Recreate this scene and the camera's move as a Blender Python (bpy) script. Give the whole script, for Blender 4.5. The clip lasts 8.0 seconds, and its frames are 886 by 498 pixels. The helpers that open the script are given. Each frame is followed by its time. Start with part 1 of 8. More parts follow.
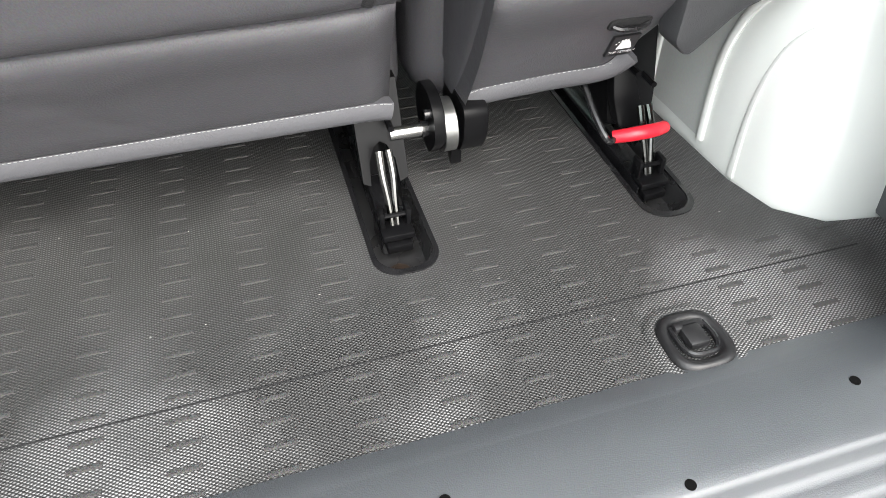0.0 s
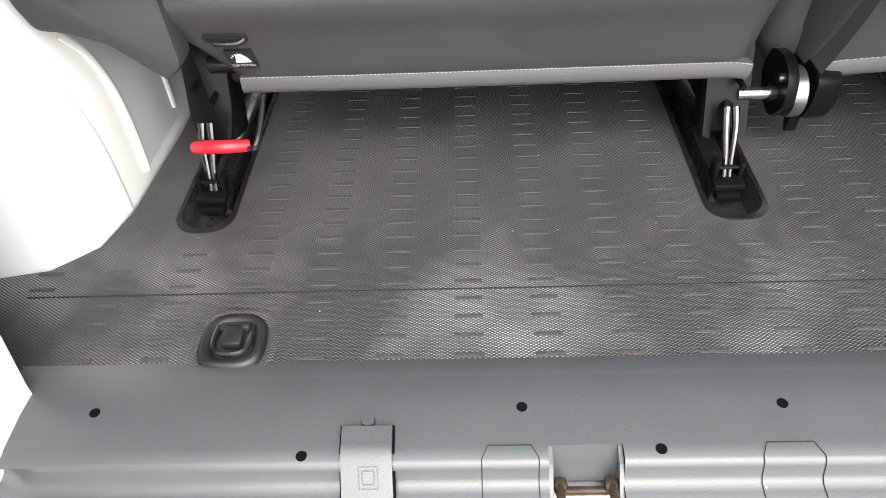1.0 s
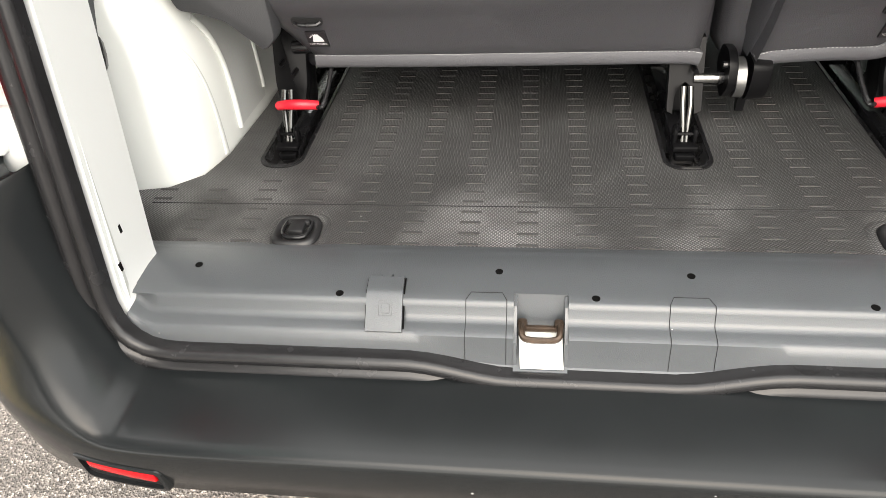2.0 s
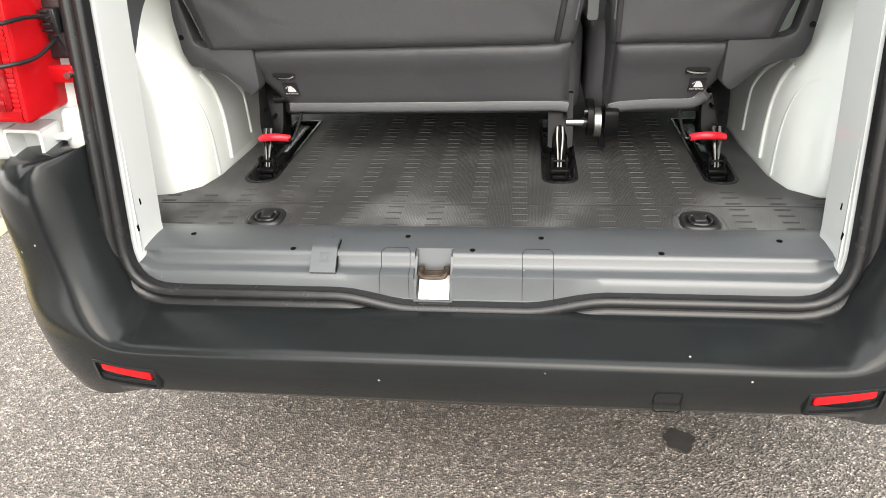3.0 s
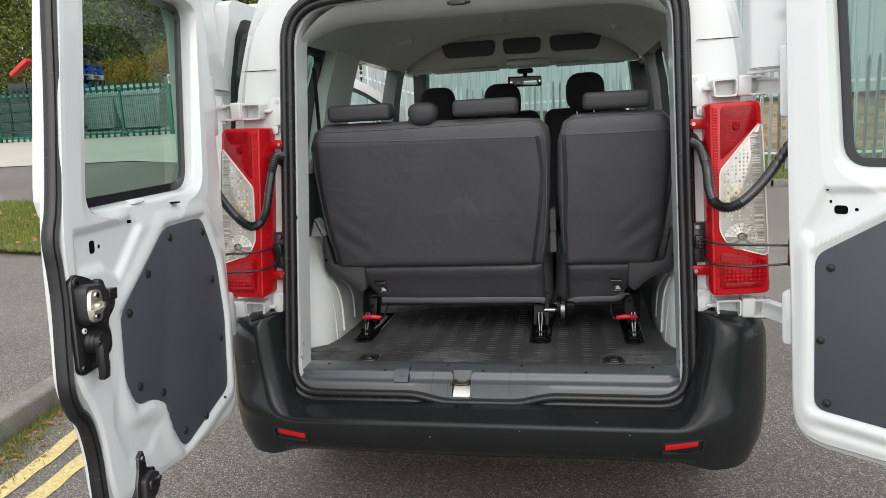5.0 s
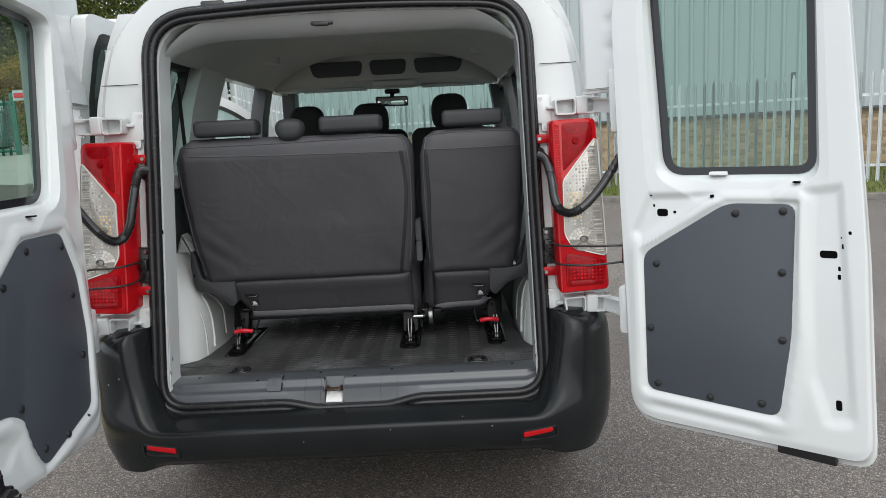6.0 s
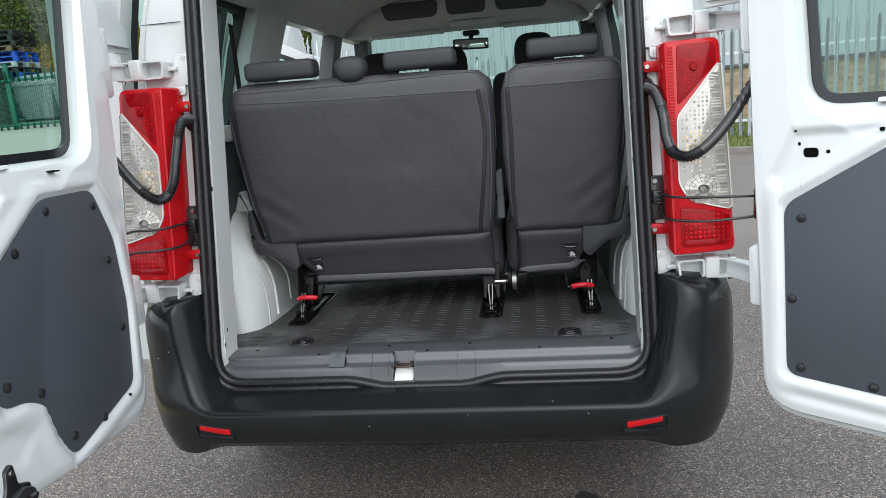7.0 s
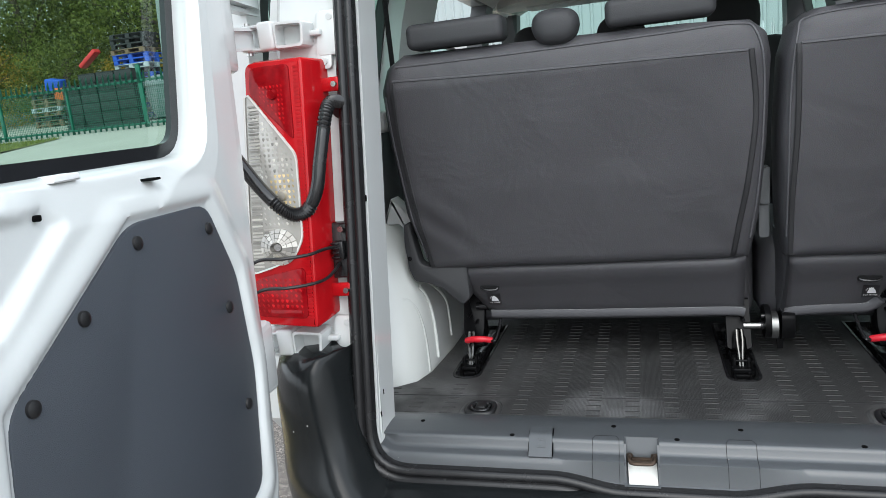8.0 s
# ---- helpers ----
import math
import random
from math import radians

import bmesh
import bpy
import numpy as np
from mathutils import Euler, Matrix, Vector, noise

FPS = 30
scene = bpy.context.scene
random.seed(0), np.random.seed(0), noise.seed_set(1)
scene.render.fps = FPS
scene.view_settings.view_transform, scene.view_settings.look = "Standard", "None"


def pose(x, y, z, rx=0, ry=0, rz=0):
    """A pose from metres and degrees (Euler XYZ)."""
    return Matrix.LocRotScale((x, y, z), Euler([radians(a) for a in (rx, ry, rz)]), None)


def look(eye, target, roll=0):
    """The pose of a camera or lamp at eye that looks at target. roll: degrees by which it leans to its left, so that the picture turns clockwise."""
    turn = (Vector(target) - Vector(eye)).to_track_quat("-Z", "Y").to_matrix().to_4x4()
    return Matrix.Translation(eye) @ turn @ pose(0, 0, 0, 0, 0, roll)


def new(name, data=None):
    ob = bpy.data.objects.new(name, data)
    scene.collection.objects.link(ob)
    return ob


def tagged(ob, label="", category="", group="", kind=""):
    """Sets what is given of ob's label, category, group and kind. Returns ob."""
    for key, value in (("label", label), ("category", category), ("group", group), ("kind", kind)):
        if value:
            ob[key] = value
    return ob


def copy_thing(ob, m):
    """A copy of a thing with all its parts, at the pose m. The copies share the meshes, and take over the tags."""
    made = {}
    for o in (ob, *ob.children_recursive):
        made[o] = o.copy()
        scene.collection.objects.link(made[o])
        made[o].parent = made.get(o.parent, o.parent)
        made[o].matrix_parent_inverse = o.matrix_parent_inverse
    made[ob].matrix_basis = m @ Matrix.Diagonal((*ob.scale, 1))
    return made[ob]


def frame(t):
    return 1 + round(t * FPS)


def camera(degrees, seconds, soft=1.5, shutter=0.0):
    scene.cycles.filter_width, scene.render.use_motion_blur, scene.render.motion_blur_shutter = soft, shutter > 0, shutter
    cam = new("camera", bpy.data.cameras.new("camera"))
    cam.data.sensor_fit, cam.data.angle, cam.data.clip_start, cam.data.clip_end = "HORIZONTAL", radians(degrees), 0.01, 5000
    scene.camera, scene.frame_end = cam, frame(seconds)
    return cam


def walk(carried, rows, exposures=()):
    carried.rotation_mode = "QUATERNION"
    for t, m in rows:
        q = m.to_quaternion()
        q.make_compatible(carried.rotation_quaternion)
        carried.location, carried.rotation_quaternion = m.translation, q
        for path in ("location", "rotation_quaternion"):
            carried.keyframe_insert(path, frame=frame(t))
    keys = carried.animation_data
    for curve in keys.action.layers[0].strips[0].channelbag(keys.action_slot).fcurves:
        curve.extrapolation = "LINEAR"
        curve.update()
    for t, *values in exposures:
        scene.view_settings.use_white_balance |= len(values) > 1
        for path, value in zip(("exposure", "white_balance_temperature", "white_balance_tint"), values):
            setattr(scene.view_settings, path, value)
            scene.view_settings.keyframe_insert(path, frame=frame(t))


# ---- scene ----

from mathutils import geometry
cam = camera(65.1, 8.0, 0.7)
PATH = [
    (0, (0.042, -0.155, 1.135), (0.469, 1.211, -0.262), 0.4),
    (0.5, (-0.067, -0.195, 1.136), (0.127, 1.177, -0.307), -0.5),
    (1, (-0.165, -0.273, 1.154), (-0.246, 1.163, -0.236), -3.6),
    (1.5, (-0.165, -0.418, 1.171), (-0.376, 1.054, -0.167), -2.4),
    (2, (-0.082, -0.598, 1.18), (-0.327, 0.946, -0.066), -4.5),
    (2.2, (-0.06, -0.68, 1.168), (-0.294, 0.869, -0.076), -4.9),
    (3.3, (0.159, -1.178, 1.209), (-0.08, 0.629, 0.386), -1.9),
    (3.5, (0.192, -1.299, 1.245), (-0.089, 0.537, 0.503), -2.4),
    (4, (0.208, -1.629, 1.296), (-0.112, 0.247, 0.683), -2.8),
    (4.2, (0.228, -1.728, 1.318), (-0.133, 0.17, 0.802), -3.1),
    (5.3, (0.313, -2.158, 1.37), (-0.055, -0.22, 1.042), -3.0),
    (5.5, (0.317, -2.183, 1.369), (0.04, -0.227, 1.056), -2.8),
    (6, (0.343, -2.193, 1.343), (0.324, -0.217, 1.037), -2.9),
    (6.5, (0.398, -2.063, 1.29), (0.409, -0.092, 0.951), -3.6),
    (7, (0.337, -1.857, 1.28), (0.07, 0.083, 0.874), -4.7),
    (7.5, (0.095, -1.596, 1.286), (-0.365, 0.306, 0.874), -5.7),
    (8, (-0.038, -1.27, 1.265), (-0.602, 0.607, 0.865), -5.9),
]
EXPOSURES = [(0, 2.50, 6500, 9), (0.5, 2.48, 6550, 10), (1.0, 2.36, 6700, 10), (1.5, 2.02, 6850, 10), (2.2, 2.08, 6950, 10), (3.5, 1.92, 6750, 8), (4.2, 1.14, 6700, 9), (5.5, 0.56, 6300, 9), (6.0, 0.46, 6250, 9), (6.5, 0.48, 6150, 8), (7.0, 0.80, 6000, 8), (7.5, 1.07, 6000, 7), (8, 1.03, 6000, 7)]
walk(cam, [(t, look(eye, target, roll)) for t, eye, target, roll in PATH], EXPOSURES)

# ---- light ----
world = bpy.data.worlds.new("overcast_sky")
scene.world = world
world.use_nodes = True
wn = world.node_tree.nodes
sky = wn.new("ShaderNodeTexSky")
sky.sky_type = "NISHITA"
sky.sun_disc = False
sky.sun_elevation = radians(44)
sky.sun_rotation = radians(167)
sky.air_density, sky.dust_density, sky.ozone_density = 1.0, 4.0, 0.6
grey = wn.new("ShaderNodeMix")
grey.data_type = "RGBA"
grey.inputs["Factor"].default_value = 0.8
grey.inputs[7].default_value = (7.8, 7.9, 7.95, 1)
world.node_tree.links.new(sky.outputs[0], grey.inputs[6])
world.node_tree.links.new(grey.outputs[2], wn["Background"].inputs[0])
wn["Background"].inputs[1].default_value = 0.150
sun = new("sun", bpy.data.lights.new("sun", "SUN"))
sun.data.energy, sun.data.angle, sun.data.color = 0.50, radians(50), (1.0, 0.97, 0.93)
sun.matrix_world = look((2.2, -9.7, 9.8), (0, 0, 0))


# ---- materials ----
def material(name, colour, rough=0.5, metal=0.0, spots=0.06, scale=8.0, grain=0.0, grain_scale=300.0, coat=0.0, mottle=0.06, spec=0.5, rough_var=0.08, wave=0.0, wave_scale=9.0, island=0.0, specks=0.0):
    """Paint, plastic or cloth: a base colour with blotches at one scale, grain at another, and a bump of the grain."""
    m = bpy.data.materials.new(name)
    m.use_nodes = True
    n, k = m.node_tree.nodes, m.node_tree.links
    b = n["Principled BSDF"]
    tc = n.new("ShaderNodeTexCoord")
    blot = n.new("ShaderNodeTexNoise")
    blot.inputs["Scale"].default_value, blot.inputs["Detail"].default_value = scale, 5
    fine = n.new("ShaderNodeTexNoise")
    fine.inputs["Scale"].default_value, fine.inputs["Detail"].default_value = grain_scale, 2
    k.new(tc.outputs["Object"], blot.inputs["Vector"])
    k.new(tc.outputs["Object"], fine.inputs["Vector"])
    mixa = n.new("ShaderNodeMix")
    mixa.data_type = "RGBA"
    lo, hi = [c * (1 - spots) for c in colour], [min(1, c * (1 + spots)) for c in colour]
    mixa.inputs[6].default_value, mixa.inputs[7].default_value = (*lo, 1), (*hi, 1)
    k.new(blot.outputs["Fac"], mixa.inputs["Factor"])
    mixb = n.new("ShaderNodeMix")
    mixb.data_type, mixb.blend_type = "RGBA", "OVERLAY"
    mixb.inputs["Factor"].default_value = mottle
    k.new(mixa.outputs[2], mixb.inputs[6])
    k.new(fine.outputs["Color"], mixb.inputs[7])
    k.new(mixb.outputs[2], b.inputs["Base Color"])
    r = n.new("ShaderNodeMapRange")
    r.inputs["To Min"].default_value, r.inputs["To Max"].default_value = max(0.02, rough - rough_var), min(1, rough + rough_var)
    k.new(blot.outputs["Fac"], r.inputs["Value"])
    k.new(r.outputs[0], b.inputs["Roughness"])
    b.inputs["Metallic"].default_value = metal
    b.inputs["Coat Weight"].default_value = coat
    b.inputs["Coat Roughness"].default_value = 0.06
    b.inputs["Specular IOR Level"].default_value = spec
    if grain:
        bump = n.new("ShaderNodeBump")
        bump.inputs["Strength"].default_value, bump.inputs["Distance"].default_value = grain, 0.002
        k.new(fine.outputs["Fac"], bump.inputs["Height"])
        k.new(bump.outputs[0], b.inputs["Normal"])
        if wave:
            big = n.new("ShaderNodeTexNoise")
            big.inputs["Scale"].default_value, big.inputs["Detail"].default_value, big.inputs["Distortion"].default_value = wave_scale, 3, 0.6
            k.new(tc.outputs["Object"], big.inputs["Vector"])
            roll = n.new("ShaderNodeBump")
            roll.inputs["Strength"].default_value, roll.inputs["Distance"].default_value = 1.0, wave
            k.new(big.outputs["Fac"], roll.inputs["Height"])
            k.new(roll.outputs[0], bump.inputs["Normal"])
    if specks:
        dots = n.new("ShaderNodeTexVoronoi")
        dots.inputs["Scale"].default_value = specks
        k.new(tc.outputs["Object"], dots.inputs["Vector"])
        hit = n.new("ShaderNodeMath")
        hit.operation = "LESS_THAN"
        hit.inputs[1].default_value = 0.045
        k.new(dots.outputs["Distance"], hit.inputs[0])
        sep = n.new("ShaderNodeSeparateColor")
        k.new(dots.outputs["Color"], sep.inputs[0])
        few = n.new("ShaderNodeMath")
        few.operation = "GREATER_THAN"
        few.inputs[1].default_value = 0.84
        k.new(sep.outputs[0], few.inputs[0])
        both = n.new("ShaderNodeMath")
        both.operation = "MULTIPLY"
        k.new(hit.outputs[0], both.inputs[0])
        k.new(few.outputs[0], both.inputs[1])
        dusted = n.new("ShaderNodeMix")
        dusted.data_type = "RGBA"
        dusted.inputs[7].default_value = (0.42, 0.41, 0.39, 1)
        k.new(both.outputs[0], dusted.inputs["Factor"])
        k.new(mixb.outputs[2], dusted.inputs[6])
        k.new(dusted.outputs[2], b.inputs["Base Color"])
    if island:
        geo = n.new("ShaderNodeNewGeometry")
        rnd = n.new("ShaderNodeMapRange")
        rnd.inputs["To Min"].default_value, rnd.inputs["To Max"].default_value = 1 - island, 1 + island
        k.new(geo.outputs["Random Per Island"], rnd.inputs["Value"])
        mul = n.new("ShaderNodeMix")
        mul.data_type, mul.blend_type = "RGBA", "MULTIPLY"
        mul.inputs["Factor"].default_value = 1
        k.new(mixb.outputs[2], mul.inputs[6])
        k.new(rnd.outputs[0], mul.inputs[7])
        k.new(mul.outputs[2], b.inputs["Base Color"])
    return m


def glass(name, tint, rough=0.0, mix=0.06):
    """Thin pane: a tinted see-through sheet with a mirror-like gloss."""
    m = bpy.data.materials.new(name)
    m.use_nodes = True
    n, k = m.node_tree.nodes, m.node_tree.links
    n.remove(n["Principled BSDF"])
    t, g, s = n.new("ShaderNodeBsdfTransparent"), n.new("ShaderNodeBsdfGlossy"), n.new("ShaderNodeMixShader")
    t.inputs[0].default_value = (*tint, 1)
    g.inputs["Roughness"].default_value = rough
    s.inputs[0].default_value = mix
    k.new(t.outputs[0], s.inputs[1])
    k.new(g.outputs[0], s.inputs[2])
    k.new(s.outputs[0], n["Material Output"].inputs[0])
    return m


WHITE = material("white_paint", (0.635, 0.655, 0.65), 0.22, spots=0.04, scale=3, coat=0.5, mottle=0.03)
WHITE_IN = material("white_inner_paint", (0.67, 0.69, 0.665), 0.22, spots=0.05, scale=5, coat=0.5, mottle=0.03)
BUMPER = material("black_bumper_plastic", (0.0105, 0.0120, 0.0128), 0.19, spots=0.35, scale=5, grain=0.04, grain_scale=900, mottle=0.15, rough_var=0.08, spec=0.28, specks=22)
SILL = material("grey_sill_plastic", (0.067, 0.073, 0.079), 0.30, spots=0.10, scale=14, grain=0.16, grain_scale=700, mottle=0.22, rough_var=0.05, spec=0.7, specks=30)
SEAL = material("black_rubber_seal", (0.014, 0.014, 0.015), 0.25, spots=0.3, scale=30, grain=0.06, grain_scale=500, spec=0.4)
BLACK = material("black_plastic", (0.014, 0.014, 0.015), 0.4, spots=0.3, scale=30, grain=0.1)
GLOSSBLACK = material("black_enamelled_steel", (0.010, 0.010, 0.011), 0.25, spots=0.3, scale=30, coat=0.3)
CLOTH = material("charcoal_leatherette", (0.059, 0.058, 0.0635), 0.46, spots=0.16, scale=5, grain=0.30, grain_scale=520, mottle=0.35, wave=0.006, wave_scale=7, spec=0.38)
CLOTH_TRIM = material("black_leatherette_binding", (0.020, 0.020, 0.022), 0.5, spots=0.2, scale=9, grain=0.3, grain_scale=420)
FOLD = material("grey_leatherette_hem", (0.080, 0.080, 0.087), 0.5, spots=0.14, scale=9, grain=0.3, grain_scale=420)
KNIT = material("black_seat_cloth", (0.012, 0.012, 0.013), 0.85, spots=0.2, scale=40, grain=0.6, grain_scale=600)
STITCH = material("white_thread", (0.36, 0.36, 0.36), 0.8, spots=0.2, scale=60)
LINING = material("headliner_cloth", (0.74, 0.74, 0.71), 0.95, spots=0.08, scale=3, grain=0.3, grain_scale=700, mottle=0.15)
GREYTRIM = material("grey_interior_plastic", (0.085, 0.090, 0.095), 0.55, spots=0.12, scale=6, grain=0.3, grain_scale=500)
WING = material("charcoal_wing_plastic", (0.040, 0.041, 0.044), 0.5, spots=0.12, scale=8, grain=0.3, grain_scale=600)
# the arch's white darkened to grey, for the shade in its recess
ARCH_SHADE = material("shaded_arch_paint", (0.42, 0.43, 0.42), 0.4, spots=0.1, scale=7, mottle=0.1)
SMOKE = material("black_enamelled_tray", (0.030, 0.030, 0.031), 0.28, spots=0.25, scale=30, coat=0.4)
LIGHTTRIM = material("pale_grey_pillar_plastic", (0.66, 0.68, 0.67), 0.6, spots=0.06, scale=4, grain=0.2, grain_scale=500)
BOARD = material("charcoal_lining_board", (0.055, 0.063, 0.076), 0.44, spots=0.14, scale=4, grain=0.3, grain_scale=900, mottle=0.25)
STEEL = material("bright_steel", (0.46, 0.46, 0.45), 0.24, metal=1.0, spots=0.15, scale=60)
NICKEL = material("dull_nickel", (0.62, 0.58, 0.50), 0.32, metal=0.9, spots=0.12, scale=60)
BRONZE = material("greasy_bronzed_steel", (0.065, 0.045, 0.032), 0.35, metal=0.6, spots=0.6, scale=90, grain=0.3)
REDGRIP = material("red_vinyl_grip", (0.62, 0.015, 0.03), 0.35, spots=0.1, scale=40, grain=0.1)
REDLENS = material("red_lamp_lens", (0.43, 0.006, 0.010), 0.10, spots=0.16, scale=30, spec=0.22, coat=0.08)
DARKRED = material("dark_red_lamp_lens", (0.24, 0.002, 0.005), 0.12, spots=0.5, scale=70, spec=0.16, coat=0.05)
CLEAR = material("clear_lamp_lens", (0.40, 0.385, 0.35), 0.22, metal=0.2, spots=0.2, scale=30, coat=0.3)
FACET = material("clear_lens_facet", (0.44, 0.42, 0.38), 0.24, metal=0.1, spots=0.1, scale=60, coat=0.3, island=0.5)
FACETRED = material("red_lens_facet", (0.46, 0.006, 0.010), 0.14, spots=0.1, scale=60, spec=0.25, island=0.35)
FACETAMBER = material("amber_lens_facet", (0.55, 0.42, 0.20), 0.18, metal=0.0, spots=0.1, scale=60, coat=0.8, island=0.6)
BEAD = material("pale_lens_bead", (0.62, 0.60, 0.56), 0.2, spots=0.1, scale=60, coat=0.6)
OILED = material("oiled_asphalt", (0.042, 0.039, 0.037), 0.5, spots=0.5, scale=60, grain=0.8, grain_scale=260)
LEGS = material("black_painted_leg", (0.005, 0.005, 0.0055), 0.32, spots=0.3, scale=40, spec=0.12)
LEVER = material("dark_steel_lever", (0.13, 0.13, 0.125), 0.20, metal=1.0, spots=0.3, scale=60)
BRUSHED = material("brushed_dark_steel", (0.24, 0.24, 0.235), 0.34, metal=0.9, spots=0.2, scale=60, grain=0.1)
PLATE = material("pale_bare_metal", (0.78, 0.78, 0.74), 0.4, spots=0.08, scale=40)
MARK = material("white_print", (0.75, 0.75, 0.75), 0.7)
GLASS = glass("clear_window_glass", (0.66, 0.82, 0.77))
TINT = glass("green_tinted_glass", (0.50, 0.67, 0.60))
FRIT = material("black_glass_border", (0.012, 0.013, 0.015), 0.12, spots=0.1)
MIRROR = material("mirror_glass", (0.75, 0.78, 0.78), 0.02, metal=1.0, spots=0.02)


def mat_rubber():
    """Black rubber matting with a small raised diamond weave, patches of dust and painted sky sheen, and fine
    scratches.
    """
    m = bpy.data.materials.new("diamond_rubber_mat")
    m.use_nodes = True
    n, k = m.node_tree.nodes, m.node_tree.links
    b = n["Principled BSDF"]
    tc = n.new("ShaderNodeTexCoord")
    # the weave wanders a little, as moulded rubber does
    drift = n.new("ShaderNodeTexNoise")
    drift.inputs["Scale"].default_value, drift.inputs["Detail"].default_value = 48, 1
    k.new(tc.outputs["Object"], drift.inputs["Vector"])
    sway = n.new("ShaderNodeVectorMath")
    sway.operation = "MULTIPLY_ADD"
    sway.inputs[1].default_value = (0.0026, 0.0026, 0)
    k.new(drift.outputs["Color"], sway.inputs[0])
    k.new(tc.outputs["Object"], sway.inputs[2])
    h = None
    for turn in (32, -32):
        mp = n.new("ShaderNodeMapping")
        mp.inputs["Rotation"].default_value = (0, 0, radians(90 + turn))
        k.new(sway.outputs[0], mp.inputs["Vector"])
        w = n.new("ShaderNodeTexWave")
        w.inputs["Scale"].default_value = 104
        k.new(mp.outputs[0], w.inputs["Vector"])
        if h is None:
            h = w.outputs["Fac"]
        else:
            mx = n.new("ShaderNodeMath")
            mx.operation = "MULTIPLY"
            k.new(h, mx.inputs[0])
            k.new(w.outputs["Fac"], mx.inputs[1])
            h = mx.outputs[0]
    # pale patches: dust, and the sky's patchy reflection put into the colour
    worn = n.new("ShaderNodeTexNoise")
    worn.inputs["Scale"].default_value, worn.inputs["Detail"].default_value = 4.2, 3
    k.new(tc.outputs["Object"], worn.inputs["Vector"])
    dust_sheen = n.new("ShaderNodeMapRange")
    dust_sheen.inputs["From Min"].default_value, dust_sheen.inputs["From Max"].default_value = 0.44, 0.62
    k.new(worn.outputs["Fac"], dust_sheen.inputs["Value"])
    # the sky's sheen by the open rear is painted: paleness fades going forward
    xyz = n.new("ShaderNodeSeparateXYZ")
    k.new(tc.outputs["Object"], xyz.inputs[0])
    load = n.new("ShaderNodeMapRange")
    load.interpolation_type = "SMOOTHSTEP"
    load.inputs["From Min"].default_value, load.inputs["From Max"].default_value = 0.25, 0.40
    load.inputs["To Min"].default_value, load.inputs["To Max"].default_value = 1.0, 0.22
    k.new(xyz.outputs["Y"], load.inputs["Value"])
    rear_sheen = n.new("ShaderNodeMath")
    rear_sheen.operation = "MULTIPLY"
    k.new(dust_sheen.outputs[0], rear_sheen.inputs[0])
    k.new(load.outputs[0], rear_sheen.inputs[1])
    tips = n.new("ShaderNodeMath")
    tips.operation = "MULTIPLY"
    k.new(rear_sheen.outputs[0], tips.inputs[0])
    k.new(h, tips.inputs[1])
    col = n.new("ShaderNodeMix")
    col.data_type = "RGBA"
    col.inputs[7].default_value = (0.50, 0.50, 0.505, 1)
    # bright ridges and shaded valleys of the weave are put into the colour
    weave = n.new("ShaderNodeMix")
    weave.data_type = "RGBA"
    weave.inputs[6].default_value, weave.inputs[7].default_value = (0.026, 0.026, 0.026, 1), (0.072, 0.071, 0.070, 1)
    k.new(h, weave.inputs["Factor"])
    k.new(weave.outputs[2], col.inputs[6])
    k.new(tips.outputs[0], col.inputs["Factor"])
    lint = n.new("ShaderNodeTexVoronoi")
    lint.inputs["Scale"].default_value = 26
    k.new(tc.outputs["Object"], lint.inputs["Vector"])
    near = n.new("ShaderNodeMath")
    near.operation = "LESS_THAN"
    near.inputs[1].default_value = 0.030
    k.new(lint.outputs["Distance"], near.inputs[0])
    flecked = n.new("ShaderNodeMix")
    flecked.data_type = "RGBA"
    flecked.inputs[7].default_value = (0.36, 0.35, 0.33, 1)
    k.new(near.outputs[0], flecked.inputs["Factor"])
    k.new(col.outputs[2], flecked.inputs[6])
    k.new(flecked.outputs[2], b.inputs["Base Color"])
    rg = n.new("ShaderNodeMapRange")
    rg.inputs["To Min"].default_value, rg.inputs["To Max"].default_value = 0.46, 0.30
    k.new(dust_sheen.outputs[0], rg.inputs["Value"])
    k.new(rg.outputs[0], b.inputs["Roughness"])
    b.inputs["Specular IOR Level"].default_value = 0.55
    bump = n.new("ShaderNodeBump")
    bump.inputs["Strength"].default_value, bump.inputs["Distance"].default_value = 0.75, 0.0011
    k.new(h, bump.inputs["Height"])
    k.new(bump.outputs[0], b.inputs["Normal"])
    return m


MATBAR = material("smooth_rubber_bar", (0.056, 0.056, 0.056), 0.52, spots=0.3, scale=9, grain=0.8, grain_scale=620, mottle=0.4, spec=0.3)
VOID = material("unlit_hole", (0.002, 0.002, 0.002), 0.9, spec=0.1)
HEAD = material("charcoal_headrest_cloth", (0.033, 0.034, 0.037), 0.6, spots=0.16, scale=9, grain=0.3, grain_scale=520, mottle=0.3)
MAT = mat_rubber()


